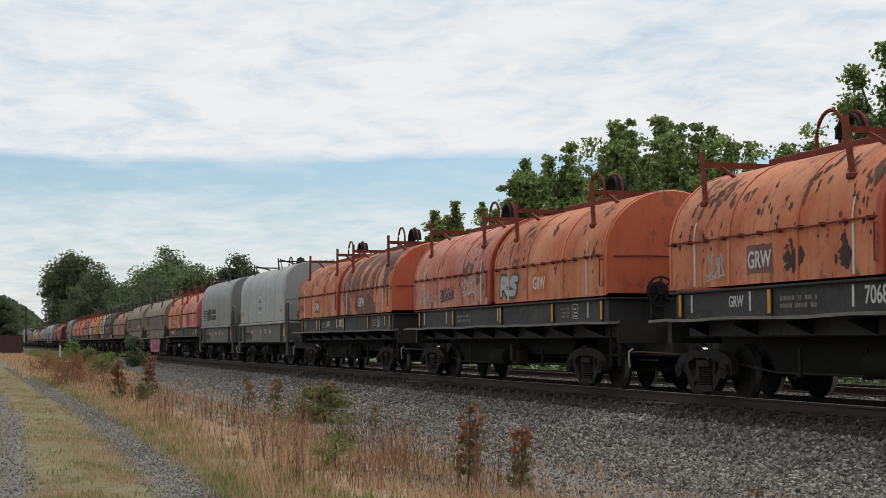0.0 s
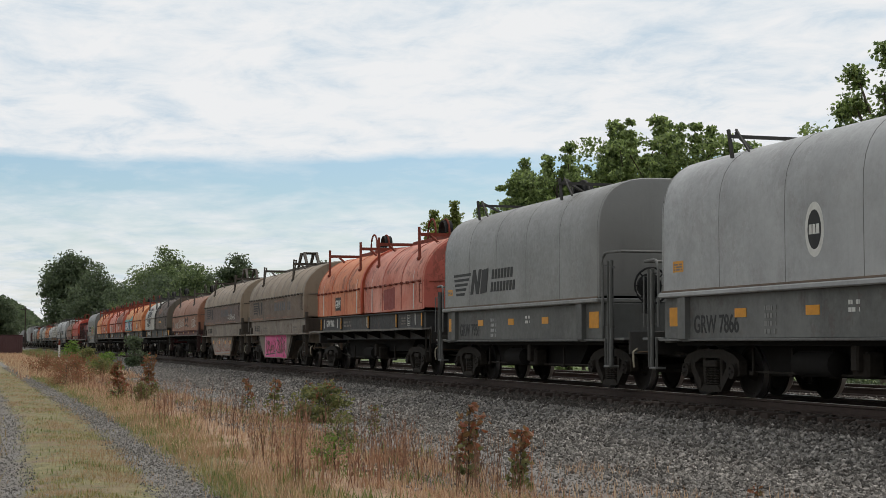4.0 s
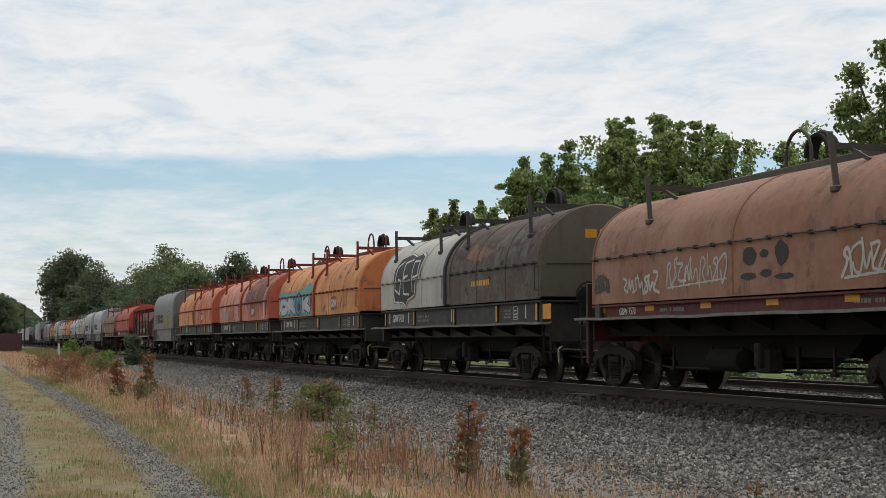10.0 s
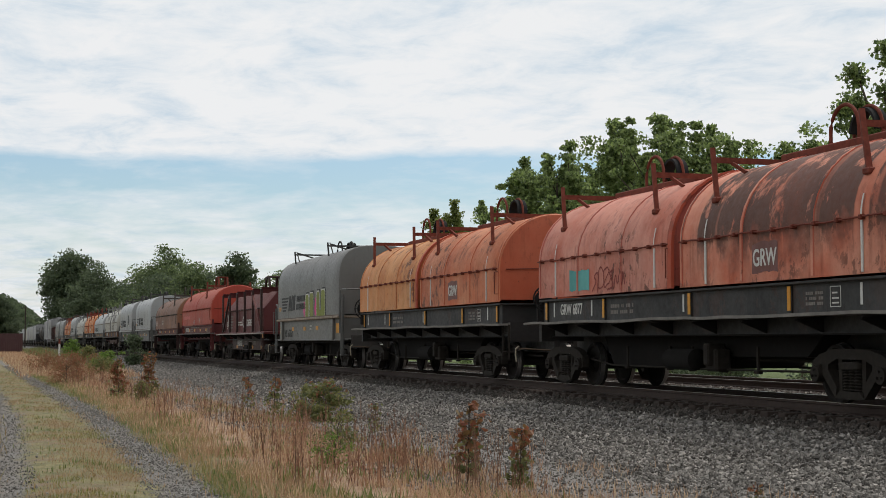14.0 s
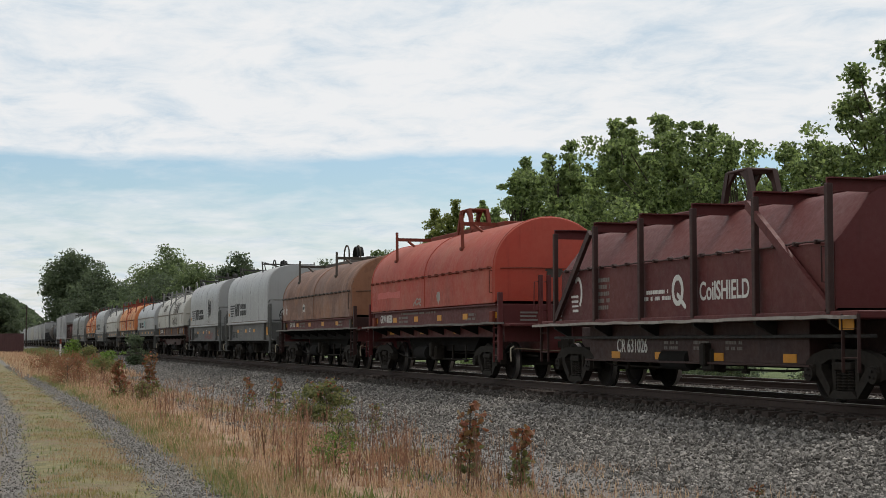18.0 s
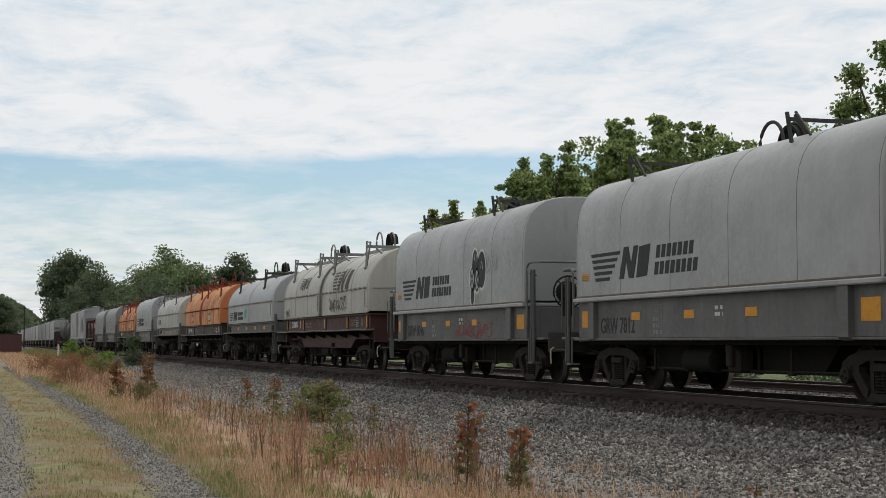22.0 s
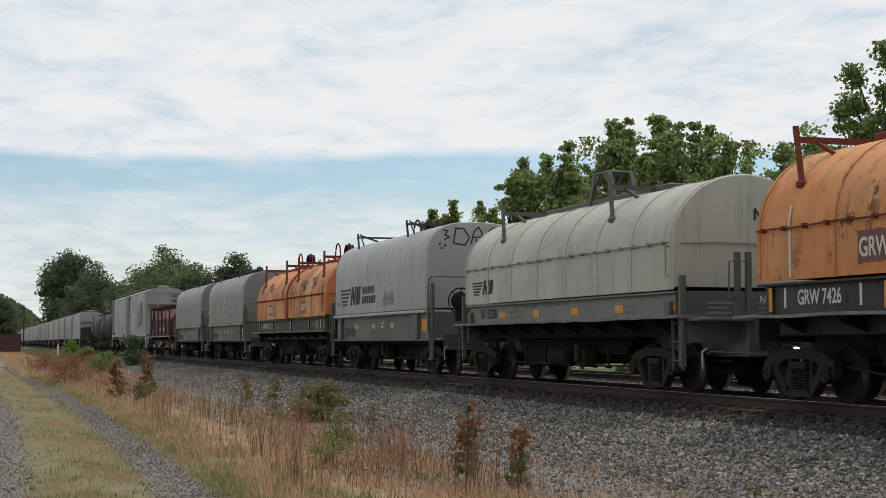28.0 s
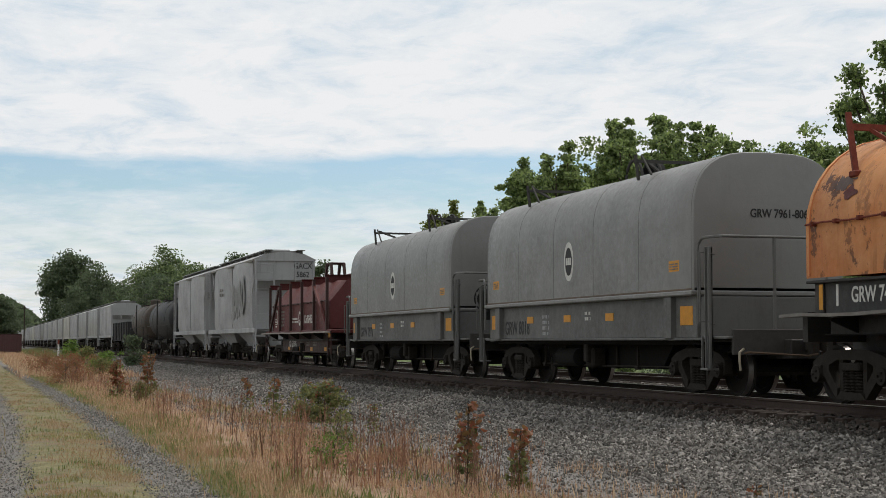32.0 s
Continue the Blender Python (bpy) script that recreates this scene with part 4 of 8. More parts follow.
def build_shrubs():
    for row in ((-17.3, 5.55, 1.0, 0.42, 0.36, LEAF_OLIVE, "rust-red sapling with turning leaves in the gravel", 90, 0.09, 8, 9, 0.14),
                (-16.2, 5.8, 0.74, 0.36, 0.55, LEAF_OLIVE, "small sapling with rusty tips in the gravel", 91, 0.075, 8, 9, 0.12),
                (-46.9, 4.0, 1.12, 0.62, 0.25, LEAF_OLIVE, "rust-brown sapling beside the lane", 92, 0.10, 11, 11, 0.08),
                (-49.1, 5.1, 1.25, 0.66, 0.3, LEAF_OLIVE, "rust-red sapling beside the lane", 93, 0.10, 12, 11, 0.08),
                (-33.4, 6.2, 0.95, 0.5, 0.72, LEAF_OLIVE, "dark olive sapling with rusty tips in dry grass", 95, 0.085, 8, 9, 0.1),
                (-35.6, 6.0, 0.9, 0.4, 0.45, LEAF_OLIVE, "thin rusty sapling in dry grass", 88, 0.07, 7, 6, 0.2),
                (-27.1, 6.9, 0.62, 0.34, 0.85, LEAF_OLIVE, "small weedy sapling in the gravel", 96, 0.05, 7, 8, 0.1),
                (-14.6, 7.9, 0.22, 0.2, 0.5, LEAF_OLIVE, "tiny rusty seedling in the ballast", 87, 0.05, 3, 5, 0.3)):
        make_sapling(*row)
    plant_shrubs(90, (
            (-32.3, 7.0, 0.80, 1.25, LEAF_OLIVE, 0.075, 80, 30, 0.10, "bushy olive-green shrub in the gravel"),
            (-32.0, 7.05, 0.86, 1.05, LEAF_RUST, 0.06, 16, 8, 0.09, "rusty shoots in a bushy green shrub"),
            (-103.8, 9.9, 1.9, 1.6, LEAF_FAR, 0.14, 60, 34, 0.2, "dark green bush at the foot of the ballast"),
            (-94.0, 7.2, 1.05, 1.7, LEAF_BRIGHT, 0.12, 50, 28, 0.16, "bright green low bush"),
            (-61.3, 3.2, 1.05, 1.7, LEAF_RUST, 0.055, 46, 34, 0.16, "rusty brown weed thicket beside the lane"),
            (-66.5, 3.9, 1.1, 2.0, LEAF_RUST, 0.06, 50, 34, 0.18, "rusty brown weed thicket beside the lane"),
            (-88.0, 3.5, 1.1, 2.4, LEAF_RUST, 0.08, 50, 34, 0.22, "rusty brown weed thicket beside the lane"),
            (-76.0, 5.6, 0.9, 1.2, LEAF_OLIVE, 0.09, 40, 26, 0.16, "dark olive weed clump beside the lane")))
    plant_shrubs(99, (
            (-137.0, 7.6, 1.8, 1.6, LEAF_BRIGHT, 0.15, 46, 26, 0.18, "bright green bush by the marker post"),
            (-115.0, 7.6, 1.3, 1.4, LEAF_OLIVE, 0.14, 40, 26, 0.2, "olive bush beside the lane"),
            (-44.0, 4.4, 0.55, 0.5, LEAF_OLIVE, 0.05, 34, 22, 0.07, "grey-green weed clump at the lane's edge"),
            (-20.2, 4.6, 0.5, 0.5, LEAF_BRIGHT, 0.035, 26, 20, 0.06, "pale green weed in dry grass"),
            (-23.5, 5.4, 0.6, 0.7, LEAF_OLIVE, 0.04, 30, 22, 0.08, "grey-green weed in dry grass"),
            (-45, 23.5, 1.3, 3.2, LEAF_FAR, 0.12, 60, 30, 0.24, "green undergrowth behind the second track"),
            (-39, 24.0, 1.5, 3.4, LEAF_FAR, 0.12, 60, 30, 0.26, "green undergrowth behind the second track"),
            (-52, 25.0, 1.6, 4.0, LEAF_FAR, 0.12, 60, 30, 0.28, "green undergrowth behind the second track")))


build_shrubs()


# ---- small trackside things ----
def build_trackside():
    post = thing("marker_post", Shape().tube([(0, 0, -0.05), (0, 0, 1.5)], 0.085, 10), LETTER_W, "white marker post with red top", "post", at=(-148, 7.06, -0.77))
    part("post_cap", Shape().tube([(0, 0, 1.5), (0, 0, 1.95)], 0.09, 10), RUSTRED, post, "red cap")
    s = Shape().box(-6.1, 0, -2.2, 2.2, 0.12, 2.9, 0.03)
    box = thing("container", s, CONTAINER, "rusty brown steel container beside the lane", "container", at=(-235, 3.7, -0.8))
    for k in range(14):
        part("corrugation", lambda: Shape().box(0, 0.05, -0.09, 0.09, 0.2, 2.8, 0.02), CONTAINER, box, at=(0, -2.0 + 0.307 * k, 0), key="corr")
    part("base_frame", Shape().box(-6.1, 0.03, -2.2, 2.2, 0, 0.14, 0.01), BROWNFRAME, box)
    part("top_rail", Shape().box(-6.12, 0.04, -2.24, 2.24, 2.84, 2.95, 0.02), BROWNFRAME, box)
    pole = thing("utility_pole", Shape().tube([(0, 0, -0.2), (0, 0, 11.0)], 0.16, 8), TIMBER, "grey timber utility pole", "pole", at=(-400, 10.6, -0.8))
    part("crossarm", Shape().box(-0.08, 0.08, -1.2, 1.2, 10.1, 10.25), TIMBER, pole)


build_trackside()


# ---- the train ----
TRACK_Y, SPEED = TRACK_ONE, 11.98
RNG = random.Random(5)
CARS = []
WHEELS = {1: [], -1: []}
W = 1.5                       # half width of the hoods


def wheel_shape():
    s = Shape()
    prof = [(0.685, 0.0), (0.685, 0.14), (0.70, 0.36), (0.655, 0.40), (0.655, 0.485), (0.69, 0.485), (0.705, 0.46),
            (0.80, 0.452), (0.80, 0.40), (0.755, 0.37), (0.735, 0.17), (0.82, 0.13), (0.82, 0.0)]
    for m in (1, -1):
        s.lathe([(t * m, r) for t, r in prof], "y", 24)
        s.lathe([(0.80 * m, 0.075), (1.04 * m, 0.075), (1.04 * m, 0.115), (1.17 * m, 0.115), (1.19 * m, 0.09), (1.19 * m, 0.0)], "y", 12)
        for k in range(3):
            a = 2 * math.pi * k / 3
            s.tube([(0.06 * math.cos(a), 1.185 * m, 0.06 * math.sin(a)), (0.06 * math.cos(a), 1.215 * m, 0.06 * math.sin(a))], 0.02, 6)
    s.tube([(0, -0.69, 0), (0, 0.69, 0)], 0.085, 10)
    return s


def side_frame_shape():
    """Cast side frame: heavy top chord over pedestal jaws, thick sloping arms, columns and a deep spring seat."""
    s = Shape()
    for m in (1, -1):
        for y0, y1, grow in ((-0.05, 0.05, 0.0), (-0.10, -0.05, 1.0)):
            # web with its window, in four pieces round the opening
            top = [(0.0, 0.84), (0.50, 0.83), (0.86, 0.75), (1.06, 0.64), (1.08, 0.40), (0.98, 0.36), (0.96, 0.52), (0.80, 0.54), (0.60, 0.60), (0.38, 0.68), (0.0, 0.68)]
            arm = [(0.80, 0.54), (0.76, 0.44), (0.40, 0.10), (0.36, 0.26), (0.60, 0.52), (0.60, 0.60)]
            col = [(0.27, 0.68), (0.38, 0.68), (0.36, 0.26), (0.40, 0.10), (0.27, 0.10)]
            seat = [(0.0, 0.08), (0.40, 0.10), (0.27, 0.21), (0.0, 0.20)]
            for k, poly in enumerate((top, arm, col, seat)):
                if grow and k == 2:
                    continue
                s.prism([(m * a, b) for a, b in poly], "y", y0 - 0.004 * k, y1 + 0.004 * k)
        s.tube([(m * 0.889, -0.17, 0.457), (m * 0.889, 0.0, 0.457)], 0.13, 12)
        s.box(m * 0.889 - 0.11, m * 0.889 + 0.11, -0.14, 0.10, 0.47, 0.60, 0.02)
    s.box(-0.26, 0.26, -0.13, 0.10, 0.52, 0.64, 0.02)
    return s


def spring_shape():
    s = Shape()
    for x in (-0.16, 0.0, 0.16):
        prof = [(0.0, 0.0)]
        for k in range(7):
            prof += [(0.004 + k * 0.046, 0.05), (0.022 + k * 0.046, 0.078), (0.040 + k * 0.046, 0.05)]
        prof.append((0.325, 0.0))
        q = Shape().lathe(prof, "z", 10).moved(x, 0, 0)
        s.add(q.v, q.f)
    return s


def bogie(car, x):
    b = part("bogie", lambda: Shape().box(-0.2, 0.2, -0.95, 0.95, 0.42, 0.68, 0.03).box(-0.34, 0.34, -0.34, 0.34, 0.62, 0.72, 0.02)
             .box(-0.98, -0.9, -0.9, 0.9, 0.36, 0.42).box(0.9, 0.98, -0.9, 0.9, 0.36, 0.42), GRIT, car, at=(x, 0, 0), key="bogie")
    for m in (1, -1):
        part("side_frame", side_frame_shape, GRIT, b, at=(0, m * 1.02, 0), key="side_frame")
        part("spring_pack", spring_shape, GRIT, b, at=(0, m * 1.06, 0.2), key="springs")
        w = part("wheelset", wheel_shape, WHEEL, b, at=(m * 0.889, 0, 0.457), key="wheelset")
        if len(w.data.materials) == 1:      # worn bright tread
            w.data.materials.append(TREAD)
            for p in w.data.polygons:
                if abs(math.hypot(p.center.x, p.center.z) - 0.455) < 0.012 and 0.7 < abs(p.center.y) < 0.81:
                    p.material_index = 1
        WHEELS[m].append(w)
    part("brake_shoe", lambda: Shape().box(-0.40, -0.34, -0.82, -0.68, 0.3, 0.6, 0.01).box(0.34, 0.40, -0.82, -0.68, 0.3, 0.6, 0.01)
         .beam((-0.37, -0.7, 0.4), (-0.37, 0.7, 0.4), 0.06, 0.08).beam((0.37, -0.7, 0.4), (0.37, 0.7, 0.4), 0.06, 0.08), GRIT, b, key="shoes")


def coupler(car, x, m):
    s = Shape().box(-0.75, 0.0, -0.07, 0.07, -0.08, 0.08, 0.015).box(-0.85, -0.55, -0.22, 0.22, -0.2, 0.16, 0.03)
    s.prism([(-0.02, -0.14), (0.16, -0.15), (0.22, -0.05), (0.12, 0.0), (0.2, 0.1), (0.1, 0.17), (-0.02, 0.13)], "z", -0.15, 0.15)
    o = part("coupler", s, GRIT, car, at=(x, 0, 0.88), key="coupler")
    o.rotation_euler.z = 0 if m > 0 else math.pi
    h = Shape().tube([(0, 0.35 * m, 0), (0.18 * m, 0.32 * m, -0.25), (0.34 * m, 0.25 * m, -0.38), (0.5 * m, 0.15 * m, -0.33)], 0.025, 6)
    part("air_hose", h, HOSE, car, at=(x, 0, 0.8), key=("hose", m))
    part("hose_coupling", Shape().box(0.46 * m - 0.04, 0.46 * m + 0.04, 0.12 * m - 0.03, 0.12 * m + 0.03, -0.37, -0.25, 0.01), FITTING, car, at=(x, 0, 0.8), key=("glad", m))
    lever = Shape().tube([(0.05 * m, -1.36 * m, -0.02), (0.1 * m, -1.3 * m, 0.0), (0.2 * m, -0.25 * m, -0.06), (0.2 * m, 0, -0.02)], 0.018, 6)
    lv = part("uncoupling_lever", lever, LEVER, car, at=(x, 0, 0.78), key=("lever", m))
    part("lever_handle", Shape().tube([(0.05 * m, -1.36 * m, 0.06), (0.03 * m, -1.44 * m, 0.0), (0.05 * m, -1.45 * m, -0.16), (0.02 * m, -1.42 * m, -0.3)], 0.02, 6), FITTING, lv, "pale worn handle", key=("handle", m))


def hood_section(kind, zb, zs, zt, w=W, seg=18):
    """Half-round or square-shouldered cross-section, from the near side over the top to the far side."""
    pts = [(-w, zb)]
    if kind == "round":
        pts += [(-w * math.cos(math.pi * k / seg), zs + (zt - zs) * math.sin(math.pi * k / seg)) for k in range(seg + 1)]
    elif kind == "tall":
        for k in range(seg + 1):
            a = math.pi * k / seg
            c, d = math.cos(a), math.sin(a)
            pts.append((-w * math.copysign(abs(c) ** 0.62, c), zs + (zt - zs) * abs(d) ** 0.72))
    else:
        pts += [(-w, zs), (-w + 0.12, zs + 0.12), (-w * 0.55, zt - 0.12), (-w * 0.4, zt), (w * 0.4, zt), (w * 0.55, zt - 0.12), (w - 0.12, zs + 0.12), (w, zs)]
    pts.append((w, zb))
    return pts


def hood_shape(kind, x0, x1, zb, zs, zt, w=W):
    s, e = Shape(), 0.05
    sec = hood_section(kind, zb, zs, zt, w)
    cz = (zb + zt) / 2

    def ring(x, k):
        return [(x, y * (1 - k / w), cz + (z - cz) * (1 - 2 * k / (zt - zb))) for y, z in sec]
    rows = [ring(x0, e), ring(x0 + 0.015, 0.015), ring(x0 + e, 0)]
    n = max(2, int((x1 - x0) / 0.9))
    rows += [ring(x0 + e + (x1 - x0 - 2 * e) * k / n, 0) for k in range(1, n)]
    rows += [ring(x1 - e, 0), ring(x1 - 0.015, 0.015), ring(x1, e)]
    return s.loft(rows, caps=True)


def rib_shape(kind, zb, zs, zt, width, proud, w=W):
    s = Shape()
    a, b = hood_section(kind, zb, zs, zt, w), hood_section(kind, zb, zs, zt + proud, w + proud)
    return s.loft([[(-width / 2, y, z) for y, z in a], [(-width / 2 + 0.01, y, z) for y, z in b], [(width / 2 - 0.01, y, z) for y, z in b],
                   [(width / 2, y, z) for y, z in a]])


def rod(hood, x0, x1, z, mat, w=W):
    """The clamp rail along the hood's sides and across its ends, on little brackets."""
    s, n = Shape(), max(3, int((x1 - x0) / 0.62))
    s.tube([(x0 + 0.1, -w - 0.045, z), *[(x0 + (x1 - x0) * k / n, -w - 0.045 - 0.006 * (k % 2), z + 0.012 * math.sin(k * 2.1)) for k in range(1, n)], (x1 - 0.1, -w - 0.045, z)], 0.016, 5)
    for k in range(n):
        x = x0 + (x1 - x0) * (k + 0.5) / n
        s.box(x - 0.035, x + 0.035, -w - 0.085, -w + 0.02, z - 0.035, z + 0.035, 0.01)
    s.tube([(x1 + 0.035, -w + 0.15, z - 0.02), (x1 + 0.04, -0.6, z), (x1 + 0.04, 0.6, z - 0.02), (x1 + 0.035, w - 0.15, z)], 0.014, 5)
    part("clamp_rail", s, mat, hood)
    g = Shape().tube([(x1 - 0.12, -w - 0.01, z - 0.08), (x1 - 0.12, -w - 0.09, z - 0.08), (x1 - 0.12, -w - 0.09, z - 0.62), (x1 - 0.12, -w - 0.01, z - 0.62)], 0.014, 5)
    part("grab_iron", g, mat, hood)


def stacking_frame(hood, x, zs, zt, mat, style="bar"):
    """Slanted posts on the hood's shoulders with a crossbar and two struts over the top."""
    s = Shape()
    h = zt + 0.03
    for m in (1, -1):
        ya = m * W * 0.86
        za = zs + (zt - zs) * math.sqrt(max(0, 1 - 0.86 ** 2))
        if style == "vee":
            s.beam((x, ya, za - 0.02), (x - 0.27, m * 1.2, h + 0.2), 0.06, 0.06)
            s.beam((x, ya, za - 0.02), (x + 0.24, m * 1.2, h + 0.16), 0.045, 0.045)
            s.beam((x - 0.27, m * 1.2, h + 0.17), (x + 0.24, m * 1.2, h + 0.14), 0.04, 0.04)
        else:
            s.beam((x, ya, za - 0.02), (x - 0.3, m * 1.22, h + 0.24), 0.085, 0.06)
        s.box(x - 0.1, x + 0.1, ya - 0.07, ya + 0.07, za - 0.05, za + 0.05, 0.02)
        xa = x - 0.22
        zc = zs + (zt - zs) * math.sqrt(max(0, 1 - 0.5 ** 2))
        s.beam((xa, m * 0.88, h - 0.02), (x + 0.05, m * W * 0.5, zc), 0.06, 0.06)
    s.beam((x - 0.22, -1.2, h + 0.02), (x - 0.22, 1.2, h + 0.02), 0.05, 0.10)
    part("stacking_frame", s, mat, hood)


def lift_hoop(hood, x, zt, mat, style, zr=0.64, splay=0.62):
    """Two bent hoops with a curved plate between them, or a portal of legs under a cap plate."""
    if style == "hoop":
        r = 0.42
        zc = zt + zr - r
        for y in (-0.22, 0.22):
            arc = [(x + r * math.cos(math.pi * k / 12), y, zc + r * math.sin(math.pi * k / 12)) for k in range(13)]
            part("lifting_hoop", Shape().tube([(x + r, y, zt - 0.05), *arc, (x - r, y, zt - 0.05)], 0.032, 8), mat, hood)
        rows = [[(x + q * math.cos(math.pi * k / 12), y, zc + q * math.sin(math.pi * k / 12)) for k in range(13)] for y, q in ((0.1, r - 0.03), (0.36, r - 0.03), (0.36, r - 0.08), (0.1, r - 0.08), (0.1, r - 0.03))]
        part("hoop_plate", Shape().loft(rows), HOSE, hood, "black rubber-faced guard band")
        return
    top = zt + zr
    part("portal_cap", Shape().box(x - 0.42, x + 0.42, -0.3, 0.3, top - 0.06, top, 0.02), mat, hood)
    for y in (-0.26, 0.26):
        for m in (1, -1):
            part("portal_leg", Shape().beam((x + m * 0.36, y, top - 0.04), (x + m * splay, y, zt - 0.04), 0.1, 0.13), mat, hood)
            part("portal_gusset", Shape().prism([(x + m * 0.38, top - 0.06), (x + m * 0.1, top - 0.06), (x + m * 0.42, top - 0.32)], "y", y - 0.03, y + 0.03), mat, hood)


def reflectors(car, xs, z, y, w=0.24, h=0.11):
    for x in xs:
        part("reflector", lambda: Shape().box(-w / 2, w / 2, -0.004, 0.004, -h / 2, h / 2), YELLOW, car, "amber reflective patch", at=(x, y, z), key=("refl", w, h), smooth=0)


def marks(car, x, z, w, h, rows, mat, y, seed=0):
    """Unreadable stencilling: rows of plain bars."""
    rr, s, hh = random.Random(seed), Shape(), h / (rows * 1.7)
    for k in range(rows):
        a = x
        z0 = z + h - (k + 1) * h / rows
        while a < x + w:
            b = min(a + rr.uniform(0.5, 1.3) * max(hh * 1.0, 0.05), x + w)
            s.box(a, b, y - 0.003, y + 0.003, z0, z0 + hh)
            a = b + (hh * 0.35 if rr.random() < 0.75 else hh * 1.6)
    tagged(part("stencilling", s, mat, car, smooth=0), kind="stuff")


def marks_end(car, x, z):
    """Small stencilling across the leading end."""
    s = Shape()
    for k, (y, w) in enumerate(((-0.85, 0.5), (-0.85, 0.42), (-0.85, 0.55), (0.15, 0.4), (0.15, 0.5), (0.15, 0.35))):
        s.box(x - 0.003, x + 0.003, y, y + w, z + 0.09 * (k % 3), z + 0.045 + 0.09 * (k % 3))
    tagged(part("stencilling", s, LETTER_DIM, car, smooth=0), kind="stuff")


def monogram(car, x, z, w, h, mat, y):
    """Owner's emblem, drawn as three plain blocks."""
    s, a = Shape(), w / 3.4
    for k in range(3):
        s.prism([(x + k * a * 1.2, z), (x + k * a * 1.2 + a, z), (x + k * a * 1.2 + a * 0.9, z + h), (x + k * a * 1.2 + a * 0.1, z + h)], "y", y - 0.003, y + 0.003)
    tagged(part("owner_mark", s, mat, car, smooth=0), kind="stuff")


def speed_stripes(car, x, z, w, h, mat, y, tail=True):
    """Company emblem: slanting stripes that run into a heavy zigzag, and two lines of plain bars."""
    s = Shape()
    for k in range(5):
        zz = z + h * (0.9 - k * 0.2)
        s.prism([(x + w * 0.02 * k - w * 0.05, zz), (x + w * (0.52 - 0.05 * k), zz), (x + w * (0.505 - 0.05 * k), zz - h * 0.11), (x + w * 0.02 * k - w * 0.04, zz - h * 0.11)], "y", y - 0.003, y + 0.003)
    for a, b in ((0.50, 0.59), (0.68, 0.77)):
        s.prism([(x + w * a, z), (x + w * (a + 0.08), z), (x + w * (b + 0.08), z + h), (x + w * b, z + h)], "y", y - 0.0035, y + 0.0035)
    s.prism([(x + w * 0.59, z + h), (x + w * 0.67, z + h), (x + w * 0.76, z), (x + w * 0.68, z)], "y", y - 0.0045, y + 0.0045)
    s.prism([(x + w * 0.81, z), (x + w * 1.0, z + h * 0.04), (x + w * 1.06, z + h), (x + w * 0.87, z + h * 0.95)], "y", y - 0.004, y + 0.004)
    tagged(part("emblem", s, mat, car, smooth=0), kind="stuff")
    if tail:
        for z0, count in ((z + h * 0.54, 7), (z + h * 0.04, 8)):
            bars, step, tall = Shape(), w * 0.088, h * 0.38
            for k in range(count):
                a = x + w * 1.12 + k * step + (z0 - z) * 0.25
                bars.prism([(a, z0), (a + step * 0.68, z0), (a + step * 0.68 + tall * 0.22, z0 + tall), (a + tall * 0.22, z0 + tall)], "y", y - 0.003, y + 0.003)
            tagged(part("owner_mark", bars, mat, car, smooth=0), kind="stuff")


def blob(cx, cz, rx, rz, seed, n=14, rough=0.18):
    rr = random.Random(seed)
    return [(cx + rx * math.cos(2 * math.pi * k / n) * (1 + rr.uniform(-rough, rough)), cz + rz * math.sin(2 * math.pi * k / n) * (1 + rr.uniform(-rough, rough))) for k in range(n)]


def flat_side(y):
    return lambda s, off: (y - off, s)


def hood_side(zs=2.70, zt=4.08, w=W):
    """Maps a height along the skin to the near side of a round hood."""
    def at(s, off):
        if s <= zs:
            return -w - off, s
        a = min(math.pi / 2, (s - zs) / ((w + zt - zs) / 2))
        return -(w + off) * math.cos(a), zs + (zt - zs + off) * math.sin(a)
    return at


def spray(car, name, polys, mat, off, side, label="", step=0.013):
    """Paint on the skin: the union of outlines in (x, height), laid on in thin strips that follow the surface."""
    lo, hi = min(q for p in polys for _, q in p), max(q for p in polys for _, q in p)
    n = max(1, int((hi - lo) / step))
    sh = Shape()
    for i in range(n):
        z0, z1 = lo + (hi - lo) * i / n, lo + (hi - lo) * (i + 1) / n
        zm, spans = (z0 + z1) / 2, []
        for p in polys:
            xs = []
            for (ax, az), (bx, bz) in zip(p, p[1:] + p[:1]):
                if (az > zm) != (bz > zm):
                    xs.append(ax + (bx - ax) * (zm - az) / (bz - az))
            xs.sort()
            spans += list(zip(xs[::2], xs[1::2]))
        spans.sort()
        merged = []
        for p0, p1 in spans:
            if merged and p0 <= merged[-1][1]:
                merged[-1][1] = max(merged[-1][1], p1)
            else:
                merged.append([p0, p1])
        (ya, za), (yb, zb) = side(z0, off), side(z1, off)
        for p0, p1 in merged:
            sh.add([(p0, ya, za), (p1, ya, za), (p1, yb, zb), (p0, yb, zb)], [(0, 1, 2, 3)])
    o = part(name, sh, mat, car, label, smooth=0)
    return tagged(o, kind="stuff")


